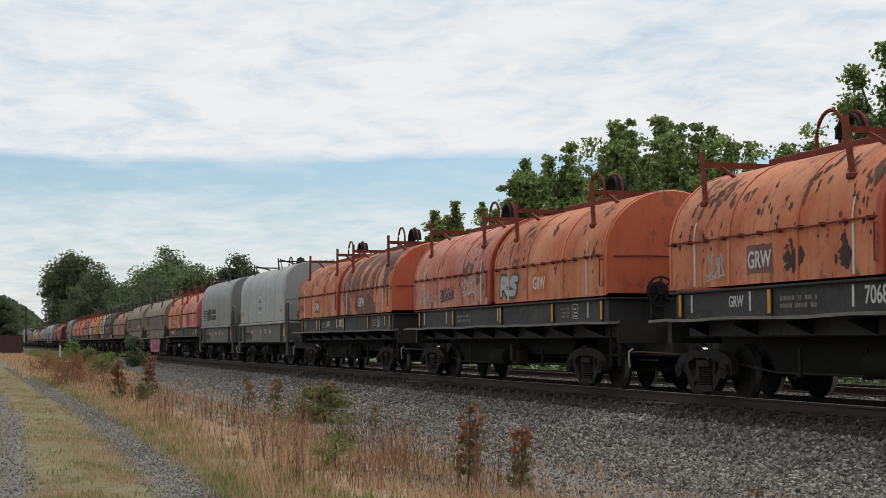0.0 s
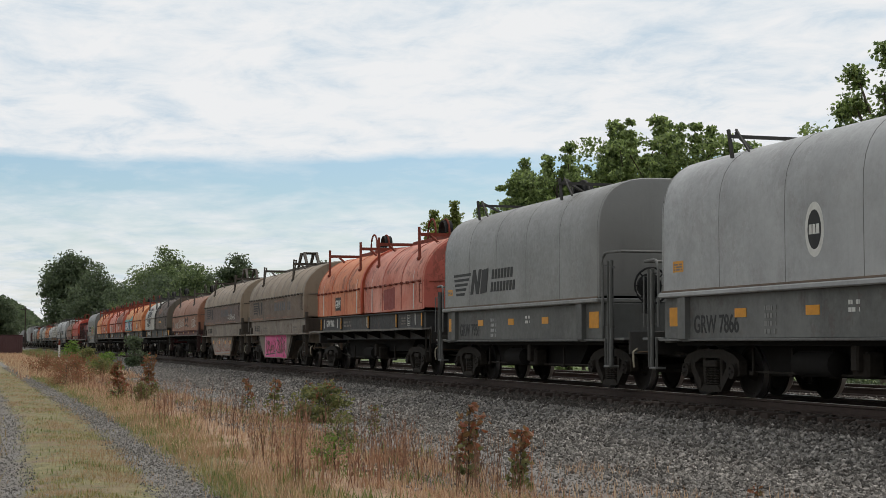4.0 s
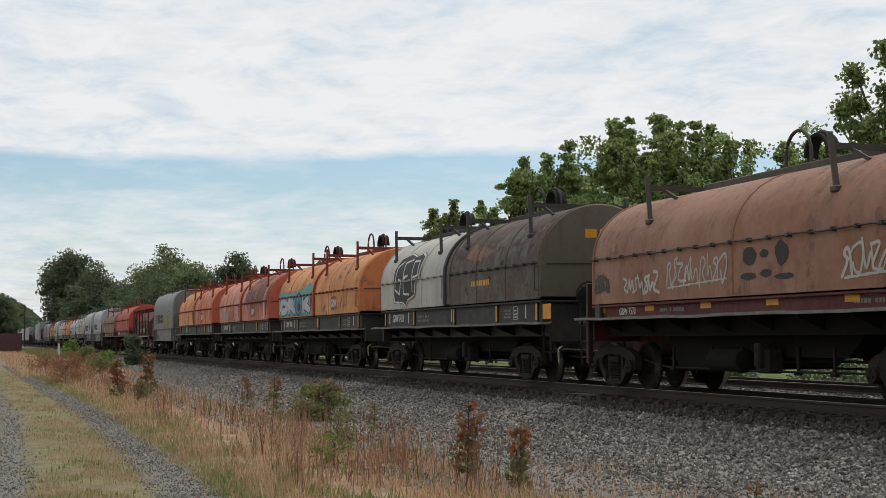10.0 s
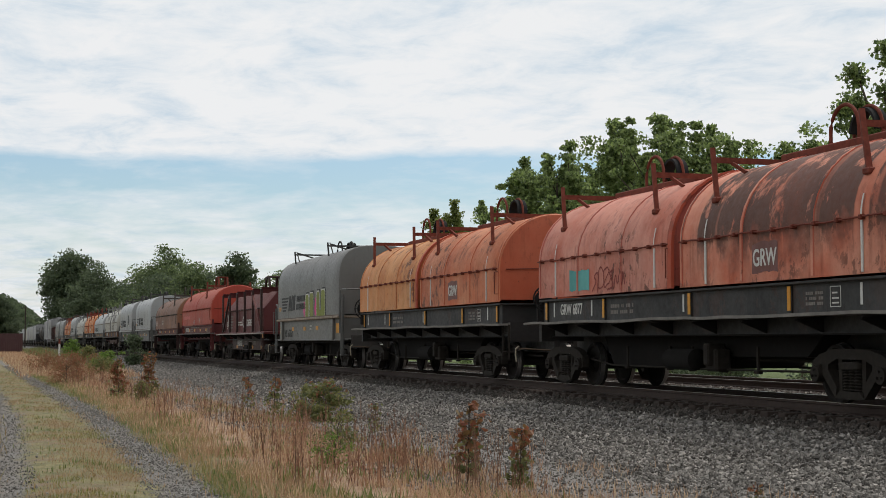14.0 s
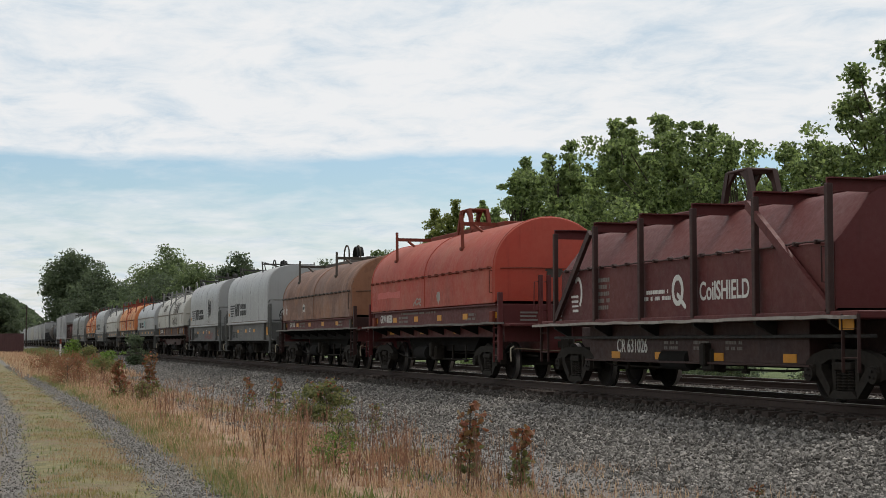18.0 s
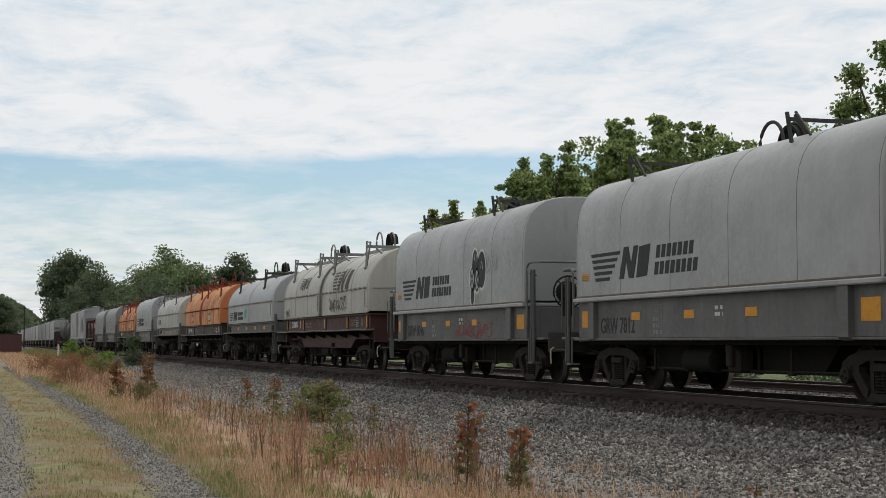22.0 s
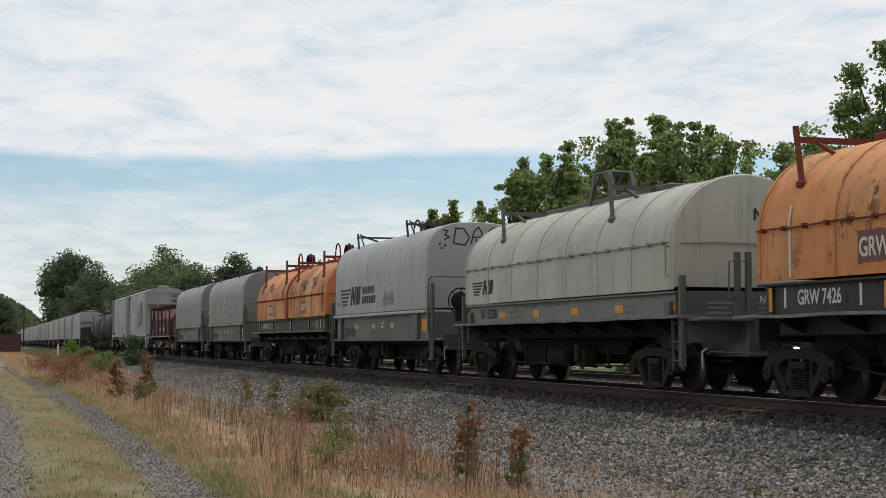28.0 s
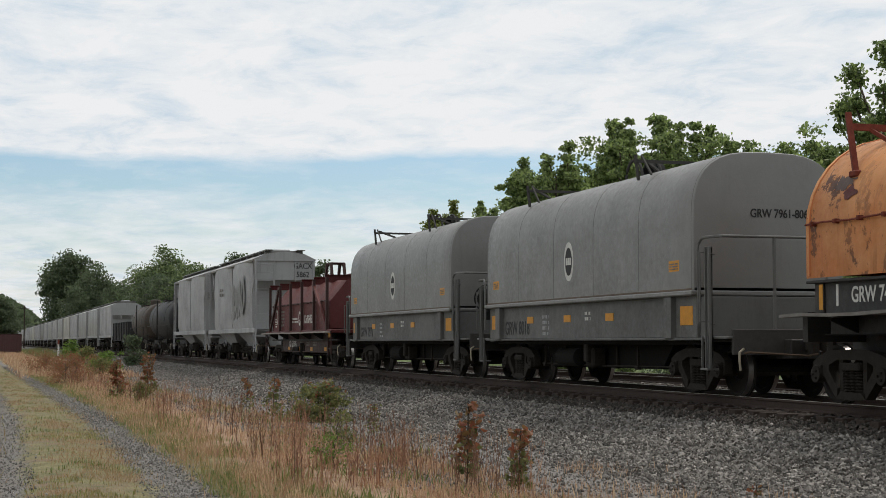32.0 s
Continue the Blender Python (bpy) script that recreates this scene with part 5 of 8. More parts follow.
def stroke(pts, t):
    """Outlines that cover a line of points with a brush of width t."""
    out = []
    for (ax, az), (bx, bz) in zip(pts, pts[1:]):
        d = math.hypot(bx - ax, bz - az) or 1e-6
        nx, nz = -(bz - az) / d * t / 2, (bx - ax) / d * t / 2
        out.append([(ax + nx, az + nz), (bx + nx, bz + nz), (bx - nx, bz - nz), (ax - nx, az - nz)])
    for x, z in pts:
        out.append([(x + t / 2 * math.cos(math.pi * k / 4), z + t / 2 * math.sin(math.pi * k / 4)) for k in range(8)])
    return out


FORMS = {  # stroke forms in a unit box
    "D": [[(0, 0), (0.05, 1)], [(0.05, 1), (0.55, 0.95), (0.85, 0.6), (0.8, 0.25), (0.45, 0.02), (0, 0)]],
    "R": [[(0.02, 0), (0, 1), (0.6, 0.95), (0.72, 0.7), (0.5, 0.5), (0.05, 0.46)], [(0.35, 0.48), (0.85, 0)]],
    "O": [[(0.45 + 0.42 * math.cos(math.pi * k / 6), 0.5 + 0.48 * math.sin(math.pi * k / 6)) for k in range(13)]],
    "K": [[(0.05, 0), (0, 1)], [(0.8, 1), (0.12, 0.5), (0.9, 0.04)]],
    "S": [[(0.8, 0.95), (0.3, 1), (0.05, 0.75), (0.7, 0.4), (0.6, 0.05), (0, 0.06)]],
    "E": [[(0.8, 1), (0.02, 0.95), (0, 0.02), (0.8, 0.06)], [(0, 0.5), (0.6, 0.52)]],
    "U": [[(0, 1), (0.05, 0.2), (0.4, 0), (0.75, 0.2), (0.8, 1)]],
    "L": [[(0.1, 1), (0.05, 0.05), (0.7, 0.0)]],
    "V": [[(0, 1), (0.4, 0), (0.8, 1)]],
    "Z": [[(0, 0.95), (0.75, 1), (0.05, 0.05), (0.85, 0)]],
}


def word(forms, x0, x1, z0, z1, t, seed=0, jitter=0.05):
    """Strokes of a row of forms, a little uneven."""
    rr, polys, n = random.Random(seed), [], len(forms)
    cell = (x1 - x0) / n
    for k, f in enumerate(forms):
        w, h = cell * (0.98 if t > 0.1 else 0.85) - t * 0.8, (z1 - z0) - t
        ox, oz, sl = x0 + k * cell + t / 2, z0 + t / 2 + rr.uniform(-jitter, jitter) * h, rr.uniform(-0.1, 0.18) * cell
        for line in FORMS[f]:
            pts = [(ox + p * w / 0.85 * 0.95 + q * sl, oz + q * h * rr.uniform(0.97, 1.03)) for p, q in line]
            polys += stroke(pts, t)
    return polys


def throw_up(car, forms, x0, x1, z0, z1, t, fill, outline, side, seed, back=None, ragged=0.25):
    """A large sprayed piece: ragged ground, dark outline, fat pale strokes."""
    rr = random.Random(seed)
    if back:
        n = 40
        top = [(x1 + 0.06 - (x1 - x0 + 0.12) * k / n, z1 + 0.08 + rr.uniform(0.0, ragged) * (1 if k % 3 else 1.6)) for k in range(n + 1)]
        spray(car, "sprayed_ground", [[(x0 - 0.06, z0 - 0.04), (x1 + 0.06, z0 - 0.04)] + top], back, 0.004, side)
    spray(car, "spray_outline", word(forms, x0, x1, z0, z1, t * 1.0 + 0.13, seed), outline, 0.007, side)
    e = 0.065
    spray(car, "spray_fill", word(forms, x0 + e, x1 - e, z0 + e, z1 - e, t, seed), fill, 0.010, side)


def tag(car, marks_count, x0, x1, z0, z1, mat, side, seed, t=0.05, off=0.008):
    """A quick scrawl that nobody can read: leaning loops and hooks, crowded together and partly joined."""
    rr, polys, n = random.Random(seed), [], max(3, int(marks_count * 1.5))
    w, h = (x1 - x0) / n, z1 - z0
    last = None
    for k in range(n):
        x, tall, lean = x0 + w * k, rr.uniform(0.7, 1.0), rr.uniform(0.0, 0.35) * w
        kind = rr.randrange(4)
        if kind == 0:       # loop
            pts = [(x + w * (0.5 + 0.55 * math.cos(5.5 * q / 8 + 0.4)), z0 + h * (0.5 + 0.46 * tall * math.sin(5.5 * q / 8 + 0.4))) for q in range(9)]
        elif kind == 1:     # hook
            pts = [(x + w * 0.9, z0 + h * tall), (x + w * 0.1, z0 + h * tall * 0.92), (x + w * 0.55, z0 + h * 0.5), (x + w * 0.95, z0 + h * 0.2), (x, z0 + h * 0.04)]
        elif kind == 2:     # post with a bow
            pts = [(x + w * 0.1, z0), (x + w * 0.2, z0 + h * tall), (x + w * 0.95, z0 + h * 0.75 * tall), (x + w * 0.3, z0 + h * 0.45), (x + w * 1.1, z0 + h * 0.02)]
        else:               # slash pair
            pts = [(x, z0 + h * tall), (x + w * 0.35, z0 + h * 0.05), (x + w * 0.7, z0 + h * 0.7), (x + w * 1.1, z0 + h * 0.1)]
        flip = rr.random() < 0.5
        pts = [((2 * x + w - a if flip else a) + lean * (b - z0) / h + rr.uniform(-0.2, 0.2) * w, b + rr.uniform(-0.12, 0.12) * h) for a, b in pts]
        for _ in range(2):      # round the corners
            pts = pts[:1] + [((1 - f) * a[0] + f * b[0], (1 - f) * a[1] + f * b[1]) for a, b in zip(pts, pts[1:]) for f in (0.25, 0.75)] + pts[-1:]
        polys += stroke(pts, t * rr.uniform(0.6, 0.95))
        if last and rr.random() < 0.45:
            polys += stroke([last, pts[0]], t * 0.5)
        last = pts[-1]
    if rr.random() < 0.5:
        polys += stroke([(x0 + w * 0.3, z0 - 0.03), (x1, z0 + 0.06)], t * 0.6)
    spray(car, "spray_tag", polys, mat, off, side)


def repaint(car, x0, x1, z0, z1, mat, side, seed=0):
    """A patch of other paint, its edges a little uneven."""
    rr = random.Random(seed)
    p = [(x0 + (x1 - x0) * k / 6, z0 + rr.uniform(-0.02, 0.02)) for k in range(7)] + [(x1 - (x1 - x0) * k / 6, z1 + rr.uniform(-0.03, 0.03)) for k in range(7)]
    spray(car, "repainted_patch", [p], mat, 0.005, side)


def ladder(car, x, y, z0, z1, mat, w=0.42, across="x", rung=0.3):
    s = Shape()
    d = (w / 2, 0) if across == "x" else (0, w / 2)
    for m in (1, -1):
        s.beam((x + m * d[0], y + m * d[1], z0), (x + m * d[0], y + m * d[1], z1), 0.05, 0.02)
    n = max(2, int((z1 - z0) / rung))
    for k in range(n):
        z = z0 + (k + 0.5) * (z1 - z0) / n
        s.tube([(x - d[0], y - d[1], z), (x + d[0], y + d[1], z)], 0.012, 5)
    part("ladder", s, mat, car)


def end_rails(car, x, m, mat, zd, zh):
    """End platform with a bent handrail, a channel-section corner post between grab irons, and a step below."""
    s = Shape().box(min(x, x + m * 0.95), max(x, x + m * 0.95), -1.42, 1.42, zd - 0.05, zd, 0.01)
    part("end_platform", s, mat, car)
    r = Shape()
    xo = x + m * 0.82
    r.tube([(x + m * 0.06, -1.49, zd + 0.2), (x + m * 0.06, -1.49, zh - 0.2), (x + m * 0.1, -1.49, zh - 0.08), (x + m * 0.18, -1.48, zh - 0.01), (x + m * 0.3, -1.46, zh + 0.01), (xo, -1.42, zh), (xo, 1.4, zh), (xo, 1.4, zd)], 0.026, 8)
    r.tube([(xo, -0.42, zh), (xo, -0.42, zd)], 0.03, 6)
    r.tube([(xo, 0.6, zh), (xo, 0.6, zd)], 0.026, 6)
    part("handrail", r, mat, car)
    post = Shape().box(x + m * 0.42 - 0.09, x + m * 0.42 + 0.09, -1.47, -1.44, 0.5, zh - 0.16, 0.006)
    for k in (-0.09, 0.07):
        post.box(x + m * 0.42 + k, x + m * 0.42 + k + 0.02, -1.51, -1.44, 0.5, zh - 0.16, 0.004)
    part("corner_post", post, mat, car)
    for k, (off, z0, z1) in enumerate(((0.24, zd + 0.25, zh - 0.25), (0.58, zd + 0.2, zh - 0.3))):
        g = Shape().tube([(x + m * off, -1.44, z1), (x + m * off, -1.55, z1), (x + m * off, -1.55, z0), (x + m * off, -1.44, z0)], 0.016, 6)
        part("grab_iron", g, mat, car)
    step = Shape().box(x + m * 0.3 - 0.14, x + m * 0.3 + 0.14, -1.52, -1.30, 0.46, 0.50, 0.008)
    for k in (-0.13, 0.11):
        step.box(x + m * 0.3 + k, x + m * 0.3 + k + 0.02, -1.50, -1.46, 0.48, zd, 0.004)
    part("step", step, mat, car)
    part("end_beam", Shape().box(min(x + m * 0.9, x + m * 0.97), max(x + m * 0.9, x + m * 0.97), -1.3, 1.3, zd - 0.32, zd + 0.12, 0.01), DARKTRIM, car)


def brake_wheel(car, x, y, z, mat, r=0.3):
    """Spoked handwheel in front of a round gear housing on its bracket."""
    s = Shape()
    ring = [(x, y + r * math.cos(2 * math.pi * k / 22), z + r * math.sin(2 * math.pi * k / 22)) for k in range(23)]
    s.tube(ring, 0.022, 6)
    for k in range(8):
        a = 2 * math.pi * k / 8
        s.beam((x, y, z), (x, y + r * math.cos(a), z + r * math.sin(a)), 0.028, 0.02)
    wheel = part("brake_wheel", s, HOSE, car)
    part("gear_housing", Shape().lathe([(x - 0.2, 0.0), (x - 0.2, r * 0.66), (x - 0.08, r * 0.72), (x - 0.03, r * 0.5), (x - 0.02, 0.09), (x + 0.03, 0.07), (x + 0.03, 0.0)], "x", 18).moved(0, y, z)
         .box(x - 0.2, x - 0.06, y - 0.12, y + 0.12, z - 0.55, z, 0.02), HOSE, wheel, "dark round gear housing")


def under_gear(car, L, seed):
    """Air reservoir, brake cylinder, rods and pipes under the floor."""
    rr = random.Random(seed)
    x = rr.uniform(-1.6, -0.4)
    part("air_reservoir", Shape().lathe([(-0.6, 0.0), (-0.6, 0.12), (-0.55, 0.2), (0.55, 0.2), (0.6, 0.12), (0.6, 0.0)], "x", 14), SOOT_SHADE, car, at=(x, -1.0, 0.62), key="tank1")
    part("brake_cylinder", Shape().lathe([(-0.3, 0.0), (-0.3, 0.15), (0.25, 0.15), (0.25, 0.06), (0.7, 0.04), (0.7, 0)], "x", 12), GRIT, car, at=(x + 2.2, 0.55, 0.72), key="cyl1")
    part("brake_valve", Shape().box(-0.22, 0.22, -0.15, 0.15, -0.2, 0.2, 0.04).box(-0.1, 0.1, -0.25, 0.1, -0.1, 0.3, 0.03), GRIT, car, at=(x + 1.4, -1.02, 0.62), key="valve1")
    s = Shape().tube([(-L / 2 + 1, -0.5, 0.62), (-2, -0.55, 0.6), (2, -0.5, 0.63), (L / 2 - 1, -0.5, 0.6)], 0.025, 5)
    s.tube([(-L / 2 + 2, 0.45, 0.5), (L / 2 - 2, 0.45, 0.48)], 0.02, 5)
    part("brake_rod", s, GRIT, car)
    for k in range(5):
        part("pipe_hanger", lambda: Shape().box(-0.03, 0.03, -0.02, 0.02, -0.42, 0.0, 0.006).box(-0.07, 0.07, -0.05, 0.05, -0.46, -0.40, 0.01), GRIT, car, at=(-3.2 + 1.35 * k + rr.uniform(-0.3, 0.3), -0.95 + 0.1 * (k % 2), 0.86), key="hanger")
    part("train_pipe", Shape().tube([(-L / 2 + 0.9, -0.9, 0.78), (-L / 4, -0.92, 0.46), (0.0, -0.95, 0.45), (L / 4, -0.92, 0.47), (L / 2 - 1.1, -0.9, 0.8)], 0.02, 5), GRIT, car)


def chassis(name, label, L, tc, off=0.0, group="railway cars of the train"):
    """Empty at rail level with the bogies, couplers and brake gear. L: between pulling faces; tc: between bogie centres."""
    car = new(name)
    tagged(car, label, "railway car", group)
    for m in (1, -1):
        bogie(car, m * tc / 2 + off)
        coupler(car, m * (L / 2 - 0.1) + off * 0.4, m)
    under_gear(car, L, int(L * 100))
    return car


def hood(car, kind, x0, x1, zb, zs, zt, mat, trim, ribs=4, frames=(0.16, 0.84), style="bar", hoop="hoop", rail=True, w=W, label="", rib_mat=None):
    h = part("hood", hood_shape(kind, x0, x1, zb, zs, zt, w), mat, car, label)
    rib_mat = rib_mat or mat
    for k in range(ribs):
        x = x0 + 0.12 + (x1 - x0 - 0.24) * k / max(1, ribs - 1)
        part("hood_rib", lambda: rib_shape(kind, zb + 0.03 if rib_mat is mat else zs - 0.05, zs, zt, 0.09 if rib_mat is mat else 0.04, 0.018, w), rib_mat, h, at=(x, 0, 0), key=("rib", kind, zb, zs, zt, rib_mat.name, w))
    # light grey rail on pale hoods, its top highlight put into the colour
    if rail:
        rod(h, x0, x1, zs + 0.02, PALE_RIB if mat in (OFFWHITE, GREY) else trim, w)
    c = (x0 + x1) / 2
    for f in frames:
        stacking_frame(h, x0 + (x1 - x0) * f, zs, zt, trim, style)
    if hoop:
        part("ridge_bar", Shape().box(x0 + (x1 - x0) * 0.22, x1 - (x1 - x0) * 0.22, -0.28, 0.28, zt - 0.06, zt + 0.1, 0.02), trim, h)
        lift_hoop(h, c, zt + 0.05, trim, hoop, splay=0.98 if style == "vee" and hoop == "portal" else 0.66)
    return h


def board_shape(x0, x1):
    """A running board, bent here and there."""
    rr, rows, n = random.Random(int(x1 * 100)), [], 22
    for k in range(n + 1):
        x, d = x0 + (x1 - x0) * k / n, rr.uniform(-0.018, 0.018)
        rows.append([(x, -0.13, -0.03 + d), (x, 0.13, -0.03), (x, 0.13, 0.02), (x, -0.13, 0.02 + d)])
    return Shape().loft(rows, True, True)


def deck(car, x0, x1, mat, zw=1.36, zb=1.90, zl=0.96, plank=True, posts=8, lip=True, web=None, drop=0.0):
    """Side sill with stiffeners under the hood, running board on brackets, the girder web below it and the dark trough between the bogies."""
    web = web or mat
    part("side_sill", Shape().box(x0 + 0.1, x1 - 0.1, -1.40, 1.40, zw, zb - 0.02, 0.015), SILLGREY if mat is BLACKFRAME else mat, car)
    part("centre_sill", Shape().box(x0 - 0.6, x1 + 0.6, -0.33, 0.33, 0.68, zw, 0.02).box(x0 - 0.35, x0 - 0.2, -1.35, 1.35, 0.95, zw + 0.05).box(x1 + 0.2, x1 + 0.35, -1.35, 1.35, 0.95, zw + 0.05), mat, car)
    zg = zl + 0.10
    a, b = x0 + 2.4, x1 - 3.4
    line = [(x0 + 0.15, zw), (x0 + 0.15, zg), (a - 0.7, zg), (a, zg - drop), (b, zg - drop), (b + 0.7, zg), (x1 - 0.15, zg), (x1 - 0.15, zw)]
    part("girder", Shape().prism(line, "y", -1.16, 1.16), web, car)
    flange = Shape()
    for (p, q), (r, t) in zip(line[1:6], line[2:7]):
        flange.beam((p, -1.2, q), (r, -1.2, t), 0.12, 0.022)
    part("girder_flange", flange, SOOT_SHADE if drop == 0 else web, car)
    part("trough_bottom", Shape().prism([(x0 + 2.2, zl + 0.1), (x0 + 2.7, 0.44), (x1 - 6.8, 0.46), (x1 - 6.4, 0.68), (x1 - 3.7, 0.70), (x1 - 3.2, zl + 0.1)], "y", -0.82, 0.82), SOOT_SHADE, car)
    if plank:
        for m in (1, -1):
            part("running_board", lambda: board_shape(x0 - 0.5, x1 + 0.5), BOARD, car, at=(0, m * 1.55, zw), key=("board", round(x1 - x0, 2)))
        for k in range(posts):
            x = x0 + (x1 - x0) * (k + 0.5) / posts
            part("bracket", lambda: Shape().prism([(-1.16, 0), (-1.62, -0.03), (-1.62, -0.06), (-1.16, -0.24)], "x", -0.03, 0.03).box(-0.09, 0.09, -1.62, -1.16, -0.012, 0.0), SOOT_SHADE, car, at=(x, 0, zw - 0.035), key="brk")
    if lip:
        part("hood_ledge", Shape().box(x0, x1, -1.49, 1.49, zb - 0.07, zb - 0.025, 0.01), mat, car)


def place(car, front, rear):
    """Remember where the car's hood stands when the clip begins."""
    CARS.append((car, (front + rear) / 2))


def twin_hood_car(front, rear, mat_a, mat_b, trim, label, number="", frame_mat=None, dark_mark=None, strips=True, mark=(True, True), split=None, drop=0.0, style="bar"):
    """Coil car with two round hoods, the leading one first."""
    frame_mat = frame_mat or BLACKFRAME
    L = front - rear
    car = chassis("coil_car", label, L + 2.66, 11.6, -0.7)
    x0, x1 = -L / 2, L / 2
    deck(car, x0, x1, frame_mat, drop=drop)
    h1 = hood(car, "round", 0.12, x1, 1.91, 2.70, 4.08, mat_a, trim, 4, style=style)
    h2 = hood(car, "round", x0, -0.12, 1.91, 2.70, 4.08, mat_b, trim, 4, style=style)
    part("end_flange", lambda: rib_shape("round", 1.91, 2.70, 4.08, 0.2, 0.05), FLANGE_RED if trim is RUSTRED else trim, h2, at=(-0.18, 0, 0), key=("flange", trim.name))
    if strips:
        for x in (x0 + 1.1, -0.9, 1.2, x1 - 1.0):
            part("white_strip", lambda: Shape().box(-0.025, 0.025, -0.012, 0.012, -0.37, 0.37, 0.004), LETTER_W, car, "white-painted batten", at=(x, -W - 0.01, 2.31), key="strip")
            spray(car, "painted_line", [[(x - 0.02, 2.74), (x + 0.02, 2.74), (x + 0.025, 3.08), (x - 0.015, 3.08)]], LETTER_W, 0.024, hood_side())
    for x in (x0 + 0.35, x0 + 3.6, 0.4, x1 - 3.2, x1 - 0.4):
        part("sill_stiffener", lambda: Shape().box(-0.09, 0.06, -1.436, -1.395, 1.38, 1.82, 0.01), frame_mat, car, at=(x, 0, 0), key=("stiffener", frame_mat.name))
        part("reflector", lambda: Shape().box(-0.05, 0.05, -0.004, 0.004, -0.19, 0.19), YELLOW, car, "amber reflective patch", at=(x, -1.442, 1.62), key="refl_tall", smooth=0)
    if number:
        if split:       # initials and number stand apart
            letters(number.split()[0], 0.24, LETTER_W, car, split[0], 1.56, -1.404)
            letters(number.split()[1], 0.34, LETTER_W, car, split[1], 1.52, -1.404)
        else:
            letters(number, 0.3, LETTER_W, car, x0 + 1.75, 1.53, -1.404)
    for k, x in enumerate((x0 + 0.75, x0 + 2.9, split[1] - 0.6 if split else 0.1, x1 - 1.2)):
        part("white_mark", lambda: Shape().box(-0.03, 0.03, -0.004, 0.004, -0.16, 0.16), LETTER_W, car, "white tally mark", at=(x, -1.405, 1.64), key="tally", smooth=0)
    marks(car, x0 + 3.9, 1.5, 1.1, 0.24, 2, LETTER_DIM, -1.405, 11)
    marks(car, x1 - 2.75, 1.50, 0.5, 0.24, 3, LETTER_DIM, -1.405, 12)
    frame_box = Shape()
    for a, b, c0, c1 in ((0.0, 0.3, 0.0, 0.012), (0.0, 0.3, 0.30, 0.312), (0.0, 0.012, 0.0, 0.312), (0.288, 0.3, 0.0, 0.312), (0.06, 0.24, 0.05, 0.075), (0.06, 0.24, 0.12, 0.145), (0.06, 0.2, 0.2, 0.225)):
        frame_box.box(x1 - 2.05 + a, x1 - 2.05 + b, -1.408, -1.402, 1.46 + c0, 1.46 + c1)
    tagged(part("data_box", frame_box, LETTER_W, car, "white-lined data box", smooth=0), kind="stuff")
    if mark:
        plate = dark_mark or PLATE_BROWN
        for x, m in zip((x0 + L * 0.24, x1 - L * 0.27), mark):
            if m:
                repaint(car, x - 0.42, x + 0.42, 2.06, 2.54, plate, hood_side(), int(x * 10))
                letters("GRW", 0.36, LETTER_W, car, x, 2.17, -W - 0.009)
    brake_wheel(car, x1 + 0.34, -0.45, 1.98, GRIT)
    part("brake_stand", Shape().box(x1 + 0.12, x1 + 0.2, -0.6, -0.3, 1.3, 2.1, 0.01), frame_mat, car)
    ladder(car, x1 + 0.32, -1.45, 0.5, 1.35, GRIT)
    place(car, front, rear)
    return car


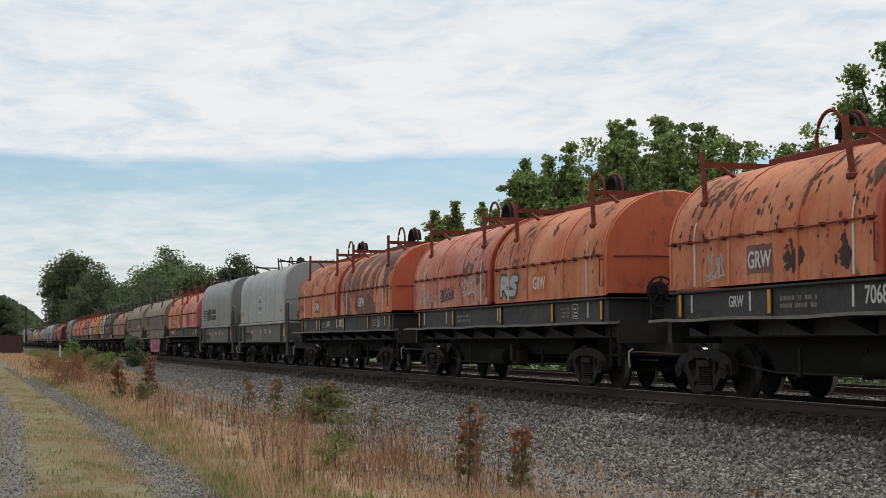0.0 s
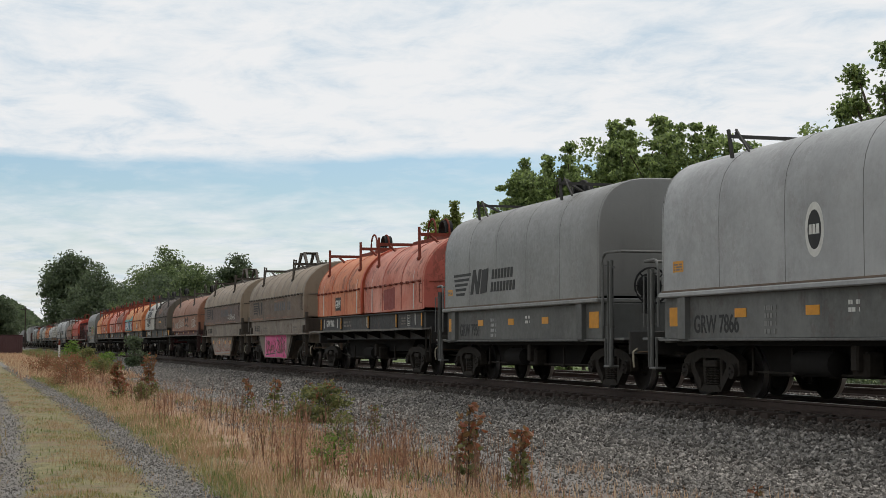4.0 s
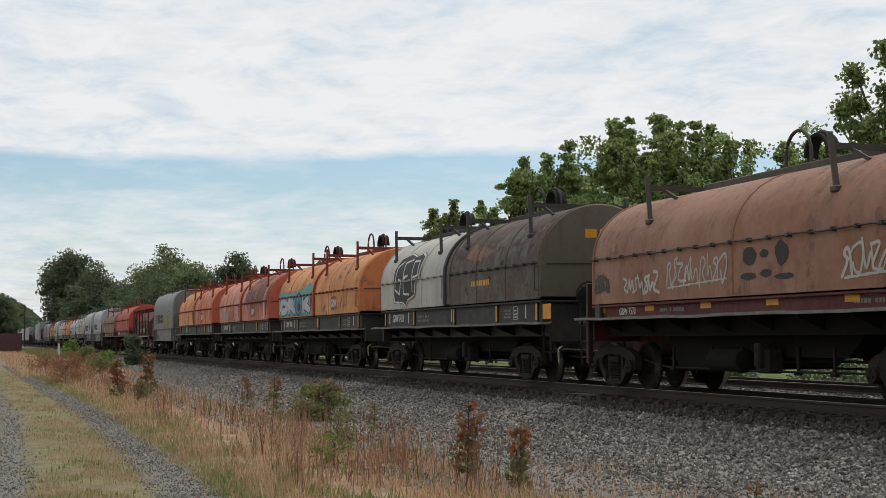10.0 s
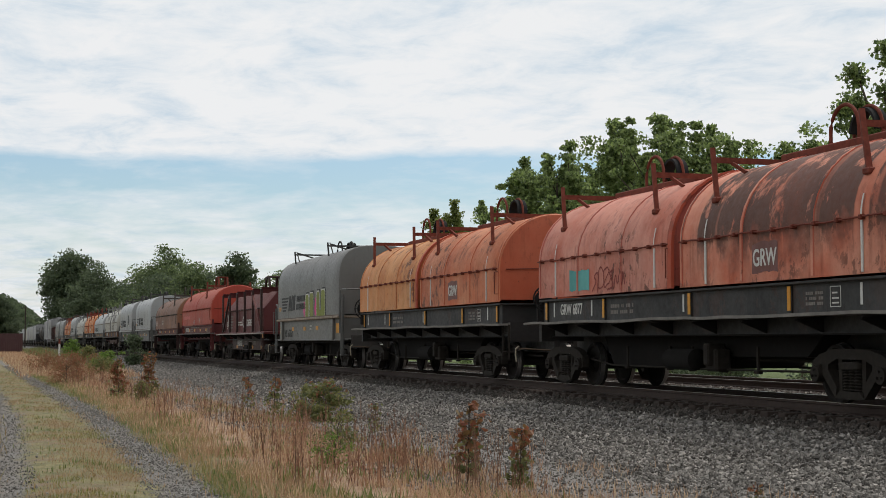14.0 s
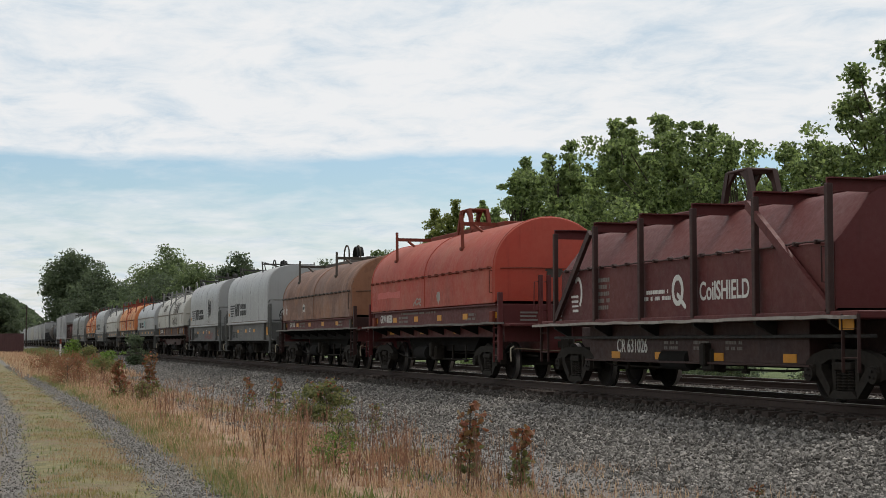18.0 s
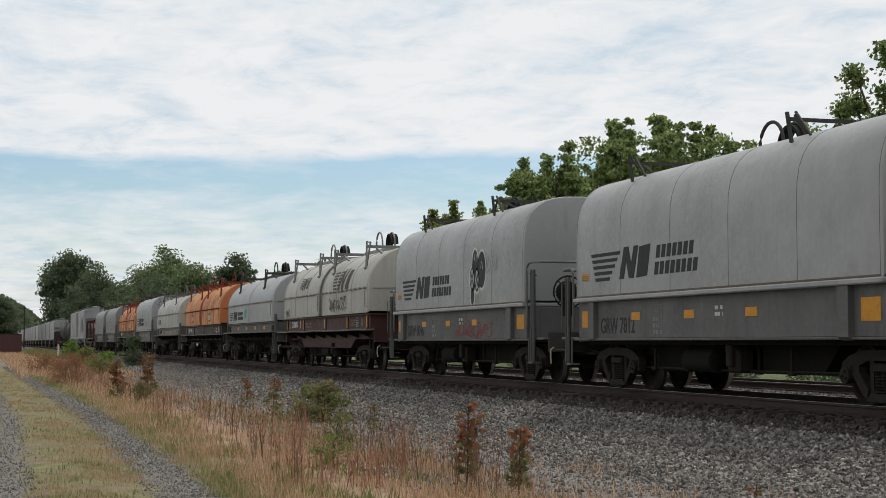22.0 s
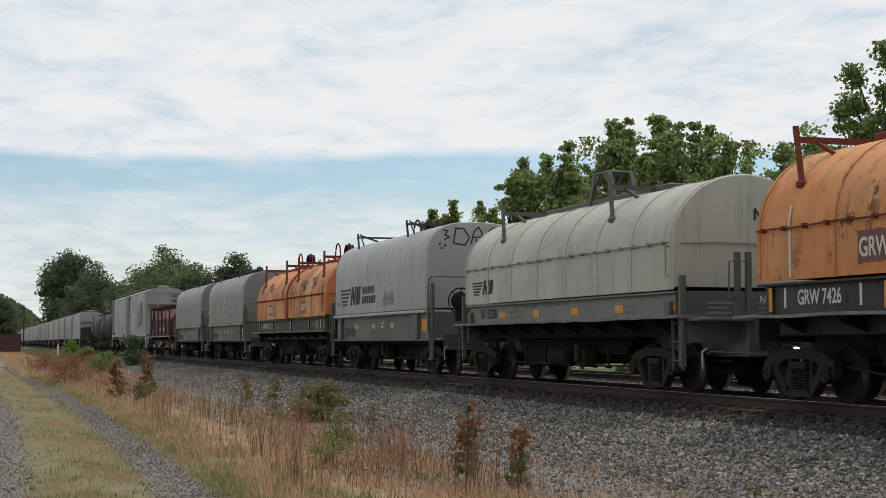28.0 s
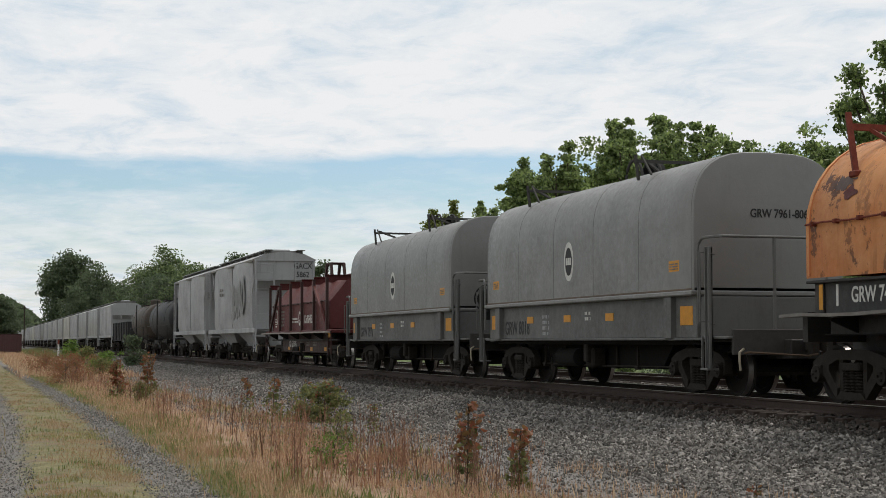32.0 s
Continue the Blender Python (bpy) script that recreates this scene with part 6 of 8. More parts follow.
def single_hood_car(front, rear, mat, frame_mat, trim, label, number="", zb=1.9, zs=2.75, zt=4.05, hoop="portal", style="bar", belly=None, zw=1.40, ribs=3, patches=True, light_sill=None, dark_number=False):
    """Coil car with one long round hood."""
    L = front - rear
    car = chassis("coil_car", label, L + 2.75, 10.4, -0.7)
    x0, x1 = -L / 2, L / 2
    # girder web below the board is near-black: shade put into its colour
    deck(car, x0, x1, light_sill or frame_mat, zw=zw, zb=zb, plank=belly is None, lip=not belly, web=None if frame_mat is DARKRED else SOOT_SHADE)
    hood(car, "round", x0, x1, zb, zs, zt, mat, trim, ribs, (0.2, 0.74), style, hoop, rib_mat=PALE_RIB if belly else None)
    if belly:
        brake_wheel(car, x1 + 0.62, -0.35, 2.3, GRIT)
        part("brake_stand", Shape().box(x1 + 0.38, x1 + 0.46, -0.5, -0.2, 1.2, 2.35, 0.01), frame_mat, car)
        pl = Shape().prism([(-4.4, 1.3), (-2.95, 0.3), (2.25, 0.3), (3.15, 1.3)], "y", -1.38, 1.38)
        part("belly_plate", pl, belly, car, "deep fishbelly side plate")
        part("end_stem", Shape().beam((-4.6, -1.28, 1.2), (-3.1, -1.28, 0.38), 0.16, 0.1), frame_mat, car)
        part("end_stem", Shape().beam((3.35, -1.28, 1.2), (2.4, -1.28, 0.38), 0.16, 0.1), frame_mat, car)
        part("running_board", Shape().box(x0 - 0.6, x1 + 0.6, -1.56, -1.38, zw - 0.06, zw, 0.01), belly, car)
    for m, xe in ((1, x1), (-1, x0)):
        part("end_platform", Shape().box(min(xe, xe + m * 0.9), max(xe, xe + m * 0.9), -1.42, 1.42, zw - 0.08, zw - 0.02, 0.01), frame_mat, car)
        for y in (-0.52, -0.30):
            part("end_post", lambda: Shape().box(-0.05, 0.05, -0.05, 0.05, 0, 1.22, 0.01), frame_mat, car, at=(xe + m * 0.6, y, zw - 0.05), key=("epost", frame_mat.name))
            part("grab_iron", lambda: Shape().tube([(0, -0.05, 1.05), (0, -0.16, 1.05), (0, -0.17, 0.35), (0, -0.05, 0.35)], 0.014, 5), frame_mat, car, at=(xe + m * 0.6, y, zw - 0.05), key=("egrab", frame_mat.name))
        part("corner_post", Shape().box(xe + m * 0.25 - 0.05, xe + m * 0.25 + 0.05, -1.5, -1.38, 0.5, 2.15, 0.01), frame_mat, car)
        ladder(car, xe + m * 0.25, -1.53, 0.45, 1.45, frame_mat, 0.4)
        part("end_sill", Shape().box(min(xe, xe + m * 0.06), max(xe, xe + m * 0.06), -1.4, 1.4, zw, zb - 0.03, 0.01), frame_mat, car)
    if number and not belly:
        letters(number, 0.2, LETTER_W, car, x1 + 0.065, zb - 0.25, 0.62, end=True)
    marks_end(car, x1 + 0.065, zw + 0.06)
    if number:
        letters(number, min(0.33, (zb - zw) * 0.62), LETTER_W if belly is None and not dark_number else LETTER_B, car, x0 + 1.6, zw + 0.07 if zb - zw < 0.4 else zw + 0.13, -1.404)
    if patches:
        reflectors(car, [x0 + 0.3 + k * (L - 0.6) / 5 for k in range(6)], zw + 0.2, -1.405, 0.4, 0.15)
        if frame_mat is DARKRED:
            reflectors(car, [x0 + 1.4, x0 + 4.9, x0 + 8.2], zw - 0.17, -1.164, 0.5, 0.13)
        marks(car, x0 + 3.4, zw + 0.34, 3.6, 0.1, 1, LETTER_DIM, -1.405, 23)
    marks(car, x0 + 3.1, zw + 0.1, 1.0, 0.24, 2, LETTER_DIM, -1.405, 21)
    marks(car, x1 - 2.6, zw + 0.1, 0.8, 0.22, 2, LETTER_DIM, -1.405, 22)
    for m in (1, -1):
        part("hood_foot", lambda: Shape().box(-0.12, 0.12, -0.05, 0.05, 0, 0.3, 0.02), trim, car, at=(m * (L / 2 - 0.3), -1.45, zw), key=("foot", trim.name))
    place(car, front, rear)
    return car


def tall_hood_car(front, rear, mat, label, number="", emblem="stripes", trim=None, wheel=True, low=None, ledge=None):
    """Coil car with a tall square-shouldered hood over a grey trough body."""
    trim = trim or DARKTRIM
    L = front - rear
    car = chassis("coil_car", label, L + 3.0, 9.5, 0.3)
    x0, x1 = -L / 2, L / 2
    h = hood(car, "tall", x0, x1, 1.86, 3.05, 4.36, mat, trim, 0, (), "vee", None, False)
    for k in [j / 5 for j in range(6)]:
        part("hood_seam", lambda: rib_shape("tall", 1.9, 3.05, 4.36, 0.016, 0.004), SEAM, h, at=(x0 + 0.08 + (L - 0.16) * k, 0, 0), key="seam")
    for f in (0.2, 0.74):
        x = x0 + L * f
        s = Shape()
        for m in (1, -1):
            s.beam((x, m * 1.2, 4.12), (x - 0.1, m * 1.22, 4.62), 0.05, 0.05)
            s.beam((x + 0.5, m * 1.15, 4.18), (x + 0.1, m * 1.18, 4.60), 0.035, 0.035)
        s.beam((x - 0.05, -1.25, 4.50), (x - 0.05, 1.25, 4.50), 0.05, 0.06)
        s.beam((x - 0.05, -1.1, 4.56), (x - 1.1, -0.25, 4.44), 0.05, 0.05)
        part("stacking_frame", s, trim, h)
    part("ridge_bar", Shape().box(x0 + L * 0.25, x1 - L * 0.25, -0.25, 0.25, 4.34, 4.42, 0.02), trim, h)
    lift_hoop(h, 0.35, 4.38, trim, "hoop", 0.44)
    part("hood_ledge", Shape().box(x0 - 0.03, x1 + 0.03, -1.56, 1.56, 1.77, 1.86, 0.02), ledge or (GREY if mat is not MIDGREY else mat), car)
    low = low or (TROUGH if mat is GREY else TROUGH_DARK)
    part("trough_side", Shape().box(x0 + 0.05, x1 - 0.05, -1.42, 1.42, 1.02, 1.78, 0.015), low, car)
    # thin dark strip: rust, with the ledge's shadow line put into its colour
    part("rust_line", Shape().box(x0 + 0.02, x1 - 0.06, -W - 0.008, -W + 0.02, 1.865, 1.90, 0.004), DIRT_BROWN, car, "rusty bottom edge of the hood with its shadow line")
    part("bottom_flange", Shape().box(x0 - 0.2, x1 + 0.2, -1.47, 1.47, 0.98, 1.025, 0.01), low, car)
    for x in (x0 + 0.75, x1 - 1.15):
        part("side_stiffener", lambda: Shape().prism([(-1.42, 0.97), (-1.52, 1.02), (-1.52, 1.77), (-1.42, 1.77)], "x", -0.05, 0.25), low, car, at=(x, 0, 0), key=("stiff", low.name))
    part("centre_sill", Shape().box(x0 - 1.3, x1 + 1.3, -0.33, 0.33, 0.66, 1.0, 0.02), BLACKFRAME, car)
    part("trough_bottom", Shape().prism([(x0 + 2.3, 0.98), (x0 + 2.8, 0.40), (x1 - 2.8, 0.42), (x1 - 2.2, 0.98)], "y", -0.8, 0.8), SOOT_SHADE, car)
    part("underframe", Shape().box(x0 + 0.1, x1 - 0.1, -1.25, 1.25, 0.9, 0.985, 0.01), SOOT_SHADE, car)
    for x in (x1 - 0.05, x0 - 0.2):
        part("end_bulkhead", Shape().box(x, x + 0.25, -1.35, 1.35, 0.95, 1.75, 0.01), low, car)
    end_rails(car, x1 + 0.1, 1, TROUGH, 1.05, 2.76)
    end_rails(car, x0 - 0.1, -1, TROUGH, 1.05, 2.5)
    if wheel:
        brake_wheel(car, x1 + 1.02, -0.8, 2.08, GRIT, 0.36)
    for x, w in ((x0 + 0.35, 0.34), (x1 - 0.45, 0.5)):
        reflectors(car, [x], 1.42, -1.425, w, 0.34)
    reflectors(car, [x0 + 2.9, x0 + 5.2, x0 + 7.5], 1.45, -1.425, 0.4, 0.15)
    if number:
        letters(number, 0.40, LETTER_B, car, x0 + 2.0, 1.13, -1.424)
    marks(car, x0 + 3.7, 1.1, 0.4, 0.5, 4, GREY if mat is MIDGREY else MIDGREY, -1.425, 31)
    marks(car, x0 + 6.2, 1.4, 0.3, 0.22, 2, LETTER_W, -1.425, 32)
    if emblem == "oval":
        pts = [(0.27 * math.cos(2 * math.pi * k / 22), 0.42 * math.sin(2 * math.pi * k / 22)) for k in range(22)]
        for sc, mt, d in ((1.0, LETTER_W, 0.003), (0.72, LETTER_B, 0.006)):
            part("oval_badge", Shape().prism([(x0 + L * 0.48 + a * sc, 2.66 + b * sc) for a, b in pts], "y", -W - d, -W), mt, car, "oval badge", smooth=0)
        monogram(car, x0 + L * 0.48 - 0.15, 2.59, 0.3, 0.15, LETTER_W, -W - 0.008)
        for x in (x0 + 0.5, x1 - 1.0):
            part("notice_plate", Shape().box(x, x + 0.42, -W - 0.004, -W, 2.22, 2.42), YELLOW, car, "yellow notice plate", smooth=0)
            marks(car, x + 0.04, 2.25, 0.34, 0.14, 3, LETTER_DIM, -W - 0.006, 33)
        letters("GRW 7961-8060", 0.2, LETTER_B, car, x1 + 0.006, 3.18, 0.25, end=True)
    elif emblem == "stripes":
        speed_stripes(car, x0 + 1.0, 2.18, 2.6, 0.62, LETTER_B, -W - 0.004)
        part("notice_plate", Shape().box(x0 + 0.35, x0 + 0.75, -W - 0.004, -W, 2.2, 2.36), YELLOW, car, "yellow notice plate", smooth=0)
        marks(car, x0 + 0.39, 2.22, 0.32, 0.11, 3, LETTER_DIM, -W - 0.006, 34)
        s = Shape()
        for k in range(4):
            s.box(x1 - 0.001, x1 + 0.005, -0.05, 0.8, 3.62 + k * 0.07, 3.655 + k * 0.07)
        part("end_emblem", s, LETTER_B, car, smooth=0)
    place(car, front, rear)
    return car


def stake_car(front, rear, label):
    """Maroon coil car: hipped cover inside a cage of stakes, beams and diagonals."""
    L = front - rear
    car = chassis("coil_car", label, L + 2.6, 10.8)
    x0, x1 = -L / 2, L / 2
    part("side_sill", Shape().box(x0 - 0.4, x1 + 0.4, -1.5, 1.5, 1.28, 1.4, 0.015), DARKRED, car)
    # near-black brown girder: the shade of its recess put into the colour
    part("girder", Shape().box(x0 + 1.5, x1 - 1.6, -1.12, 1.12, 0.58, 1.28, 0.01).box(x0 + 1.4, x1 - 1.5, -1.2, 1.2, 0.55, 0.585), BROWNFRAME, car)
    for m in (1, -1):
        part("running_board", lambda: board_shape(x0 - 0.4, x1 + 0.4), PALE_RIB, car, "bent pale running board", at=(0, m * 1.6, 1.31), key="stake_board")
    part("lower_rail", Shape().box(x0 - 0.3, x1 + 0.3, -1.24, -1.12, 1.0, 1.06, 0.01), BLACKFRAME, car)
    part("centre_sill", Shape().box(x0 - 0.9, x1 + 0.9, -0.33, 0.33, 0.68, 1.28, 0.02), BROWNFRAME, car)
    h = part("hood", hood_shape("hip", x0 + 0.5, x1 - 0.4, 1.4, 2.44, 3.3, 1.38), DARKRED, car, "maroon hipped cover with rusty top")
    rod(h, x0 + 0.6, x1 - 0.5, 2.46, BROWNFRAME, 1.38)
    n = 6
    for k in range(n):
        x = x0 + 0.4 + (L - 0.8) * k / (n - 1)
        for m in (1, -1):
            part("stake", lambda: Shape().box(-0.055, 0.055, -0.05, 0.05, 0, 1.95, 0.012), BROWNFRAME, car, at=(x, m * 1.47, 1.36), key="stake")
        part("crossbeam", lambda: Shape().box(-0.07, -0.04, -1.47, 1.47, 0, 0.2).box(-0.07, 0.07, -1.47, 1.47, 0.18, 0.2), DARKRED, car, at=(x, 0, 3.2), key="xbeam")
        part("bracket", lambda: Shape().prism([(-1.12, 0), (-1.5, 0), (-1.5, -0.05), (-1.12, -0.26)], "x", -0.05, 0.05), BLACKFRAME, car, at=(x, 0, 1.28), key="stakebrk")
    part("ridge_beam", Shape().box(x0 + 0.4, x1 - 0.4, -0.35, 0.35, 3.34, 3.5, 0.02), DARKRED, car)
    for m in (1, -1):
        part("diagonal_brace", Shape().beam((x0 + 0.45, m * 1.47, 1.45), (x0 + 2.4, m * 1.47, 3.2), 0.08, 0.14), BROWNFRAME, car)
        part("diagonal_brace", Shape().beam((x1 - 0.45, m * 1.47, 1.45), (x1 - 2.9, m * 1.47, 3.2), 0.08, 0.14), DARKRED, car)
    lift_hoop(h, 0.55, 3.42, BROWNFRAME, "portal", 0.68)
    letters("CR 631026", 0.36, LETTER_W, car, x0 + 3.7, 0.74, -1.124)
    letters("CoilSHIELD", 0.42, LETTER_W, car, x1 - 3.95, 1.68, -1.384)
    marks(car, x0 + 4.75, 1.72, 1.3, 0.24, 2, LETTER_W, -1.384, 41)
    marks(car, x0 + 2.3, 1.6, 0.9, 0.7, 5, LETTER_DIM, -1.384, 42)
    cs = flat_side(-1.38)
    arc = [(x0 + 1.5 + 0.2 * math.sin(math.pi * k / 8 - 0.6), 1.98 + 0.3 * math.cos(math.pi * k / 8 - 0.6)) for k in range(9)]
    wheel = stroke(arc, 0.09)
    for k in range(4):
        wheel += stroke([(x0 + 1.12 + 0.03 * k, 1.9 - 0.1 * k), (x0 + 1.5, 1.9 - 0.1 * k)], 0.05)
    spray(car, "round_emblem", wheel, LETTER_W, 0.005, cs, "white curved emblem with stripes")
    ring = [(x0 + 6.35 + 0.2 * math.cos(2 * math.pi * k / 14), 1.88 + 0.24 * math.sin(2 * math.pi * k / 14)) for k in range(15)]
    spray(car, "ring_emblem", stroke(ring, 0.1) + stroke([(x0 + 6.35, 1.8), (x0 + 6.65, 1.58)], 0.09), LETTER_W, 0.005, cs, "white ring emblem")
    for k in range(3):
        marks(car, x0 + 5.2 + 1.25 * k, 0.8, 0.6, 0.2, 2, LETTER_DIM, -1.124, 43 + k)
    reflectors(car, [x0 + 2.9, x0 + 5.0, x0 + 7.4, x1 - 2.2], 0.68, -1.125, 0.42, 0.14)
    reflectors(car, [x1 + 0.1], 1.22, -1.505, 0.4, 0.2)
    ladder(car, x1 + 0.2, -1.5, 0.5, 1.35, BROWNFRAME)
    ladder(car, x0 - 0.2, -1.5, 0.5, 1.35, BROWNFRAME)
    place(car, front, rear)
    return car


def hopper_car(front, rear, mat, label, mark="", top=5.15, near=True):
    """Covered hopper: bowed sides in three panels, roof hatches and walkway, open end frames, outlet bays."""
    L = front - rear
    car = chassis("covered_hopper", label, L + 1.3, L - 3.2)
    x0, x1 = -L / 2, L / 2
    zs = top - 0.42
    n = 3 if L > 15 else 2
    for k in range(n):
        a, b = x0 + 1.25 + (L - 2.5) * k / n + 0.1, x0 + 1.25 + (L - 2.5) * (k + 1) / n - 0.1
        rows = []
        for j in range(7):
            t = j / 6
            w = 1.32 + 0.22 * math.sin(math.pi * t) ** 0.8
            x = a + (b - a) * t
            rows.append([(x, -w * 0.94, 1.55), (x, -w, 1.9), (x, -w, zs - 0.25), (x, -w * 0.97, zs), (x, w * 0.97, zs), (x, w, zs - 0.25), (x, w, 1.9), (x, w * 0.94, 1.55)])
        part("side_panel", Shape().loft(rows, True, True), mat, car)
        bay = Shape().loft([[(a + 0.05, -1.25, 1.56), (b - 0.05, -1.25, 1.56), (b - 0.05, 1.25, 1.56), (a + 0.05, 1.25, 1.56)],
                            [((a + b) / 2 - 0.45, -0.5, 0.5), ((a + b) / 2 + 0.45, -0.5, 0.5), ((a + b) / 2 + 0.45, 0.5, 0.5), ((a + b) / 2 - 0.45, 0.5, 0.5)]], True, True)
        part("outlet_bay", bay, mat if near else GRIT, car)
    roof = [(-1.42, zs - 0.02), (-1.46, zs + 0.06), (-0.9, top - 0.1), (0, top), (0.9, top - 0.1), (1.46, zs + 0.06), (1.42, zs - 0.02)]
    cut = 0.2 if near else 0.8
    part("roof", Shape().prism(roof, "x", x0 + cut, x1 - cut), mat, car)
    w = Shape()
    for m in (1, -1):
        w.box(x0 + 0.1, x1 - 0.1, m * 0.75 - 0.18, m * 0.75 + 0.18, top + 0.04, top + 0.08)
    for k in range(9):
        w.box(x0 + 0.4 + (L - 1.0) * k / 8, x0 + 0.46 + (L - 1.0) * k / 8, -0.9, 0.9, top - 0.1, top + 0.05)
    part("roof_walkway", w, MIDGREY, car)
    part("roof_hatch", Shape().box(x0 + 1.0, x1 - 1.0, -0.4, 0.4, top - 0.02, top + 0.14, 0.04), mat, car)
    part("side_sill", Shape().box(x0, x1, -1.45, -1.33, 1.38, 1.6, 0.015).box(x0, x1, 1.33, 1.45, 1.38, 1.6, 0.015).box(x0, x1, -0.3, 0.3, 0.75, 1.2), mat, car)
    for m, xe in ((1, x1), (-1, x0)):
        s = Shape().loft([[(xe - m * 0.56, -1.36, 2.0), (xe - m * 0.56, 1.36, 2.0), (xe - m * 0.56, 1.36, zs), (xe - m * 0.56, -1.36, zs)]])
        s = Shape().prism([(xe - m * 0.5, zs), (xe - m * 0.62, zs), (xe - m * 2.6, 1.55), (xe - m * 2.5, 1.45)], "y", -1.34, 1.34)
        part("slope_sheet", s, mat, car)
        part("end_gable", Shape().prism([(-1.42, zs - 0.9), (-1.42, zs), (-0.9, top - 0.12), (0.9, top - 0.12), (1.42, zs), (1.42, zs - 0.9)], "x", xe - m * 0.3 - 0.03, xe - m * 0.3 + 0.03), mat, car)
        q = Shape()
        for y in (-1.35, -0.5, 0.5, 1.35):
            q.beam((xe - m * 0.25, y, 1.3), (xe - m * 0.25, y, zs), 0.07, 0.07)
        q.box(xe - m * 0.5 - 0.35, xe - m * 0.5 + 0.35, -1.4, 1.4, 1.2, 1.28)
        part("end_frame", q, mat, car)
        ladder(car, xe - m * 0.12, -1.42, 0.5, zs + 0.1, mat, 0.5, rung=0.38)
        if m > 0:
            ladder(car, xe - 0.08, -0.95, 1.3, zs, mat, 0.8, across="y", rung=0.38)
    if mark:
        letters("GACX", 0.34, LETTER_B, car, x1 - 0.265, zs - 0.36, 0.85, end=True)
        letters(mark, 0.34, LETTER_B, car, x1 - 0.265, zs - 0.76, 0.85, end=True)
        tag(car, 4, x1 - 6.0, x1 - 2.6, 2.3, 4.1, MIDGREY, flat_side(-1.545), 61, 0.36)
        marks(car, x0 + 4.6, 3.3, 1.2, 0.5, 2, LETTER_DIM, -1.548, 62)
    place(car, front, rear)
    return car


def tank_car(front, rear, mat, label):
    L = front - rear
    car = chassis("tank_car", label, L + 1.4, L - 3.0)
    r = 1.42
    prof = [(-L / 2 + 0.2 + 0.55 * (1 - math.cos(math.pi / 2 * k / 5)), r * math.sin(math.pi / 2 * k / 5)) for k in range(6)]
    prof += [(-p[0], p[1]) for p in prof[::-1]]
    part("tank", Shape().lathe(prof, "x", 30).moved(0, 0, 2.55), mat, car)
    part("dome", Shape().lathe([(0, 0.4), (0.45, 0.4), (0.5, 0.3), (0.5, 0)], "z", 14).moved(0, 0, 3.85), mat, car)
    q = Shape()
    for y in (-0.8, 0.8):
        q.tube([(-1.0, y, 3.85), (-1.0, y, 4.75), (1.0, y, 4.75), (1.0, y, 3.85)], 0.025, 5)
    q.box(-1.1, 1.1, -1.0, 1.0, 3.86, 3.9)
    part("top_platform", q, BLACKFRAME, car)
    part("stub_sill", Shape().box(-L / 2 - 0.3, -L / 2 + 3, -0.35, 0.35, 0.75, 1.3, 0.02).box(-L / 2 - 0.2, -L / 2 + 0.6, -1.4, 1.4, 1.1, 1.18), BLACKFRAME, car)
    part("stub_sill", Shape().box(L / 2 - 3, L / 2 + 0.3, -0.35, 0.35, 0.75, 1.3, 0.02).box(L / 2 - 0.6, L / 2 + 0.2, -1.4, 1.4, 1.1, 1.18), BLACKFRAME, car)
    part("running_rail", Shape().tube([(-L / 2 + 0.3, -1.5, 1.15), (-L / 2 + 0.3, -1.5, 2.1), (L / 2 - 0.3, -1.5, 2.1), (L / 2 - 0.3, -1.5, 1.15)], 0.025, 6), BLACKFRAME, car)
    ladder(car, 0, -1.5, 1.2, 3.9, BLACKFRAME)
    part("tank_band", Shape().lathe([(-0.05, r + 0.0), (-0.05, r + 0.02), (0.05, r + 0.02), (0.05, r)], "x", 30).moved(L * 0.28, 0, 2.55), BLACKFRAME, car)
    part("tank_band", Shape().lathe([(-0.05, r + 0.0), (-0.05, r + 0.02), (0.05, r + 0.02), (0.05, r)], "x", 30).moved(-L * 0.28, 0, 2.55), BLACKFRAME, car)
    place(car, front, rear)
    return car


def low_gondola(front, rear):
    L = front - rear
    car = chassis("gondola_car", "low black steel gondola car behind the tank cars", L + 1.3, L - 3.2)
    s = Shape()
    for y in (-1.45, 1.41):
        s.box(-L / 2, L / 2, y, y + 0.04, 1.1, 2.7)
    for x in (-L / 2, L / 2 - 0.04):
        s.box(x, x + 0.04, -1.45, 1.45, 1.1, 2.7)
    part("side_wall", s, BLACKPAINT, car)
    part("floor_plate", Shape().box(-L / 2, L / 2, -1.4, 1.4, 1.05, 1.12), BLACKPAINT, car)
    for k in range(9):
        part("side_post", lambda: Shape().box(-0.06, 0.06, -1.53, -1.45, 1.1, 2.7, 0.01), BLACKPAINT, car, at=(-L / 2 + 0.5 + (L - 1) * k / 8, 0, 0), key="gonpost")
    place(car, front, rear)


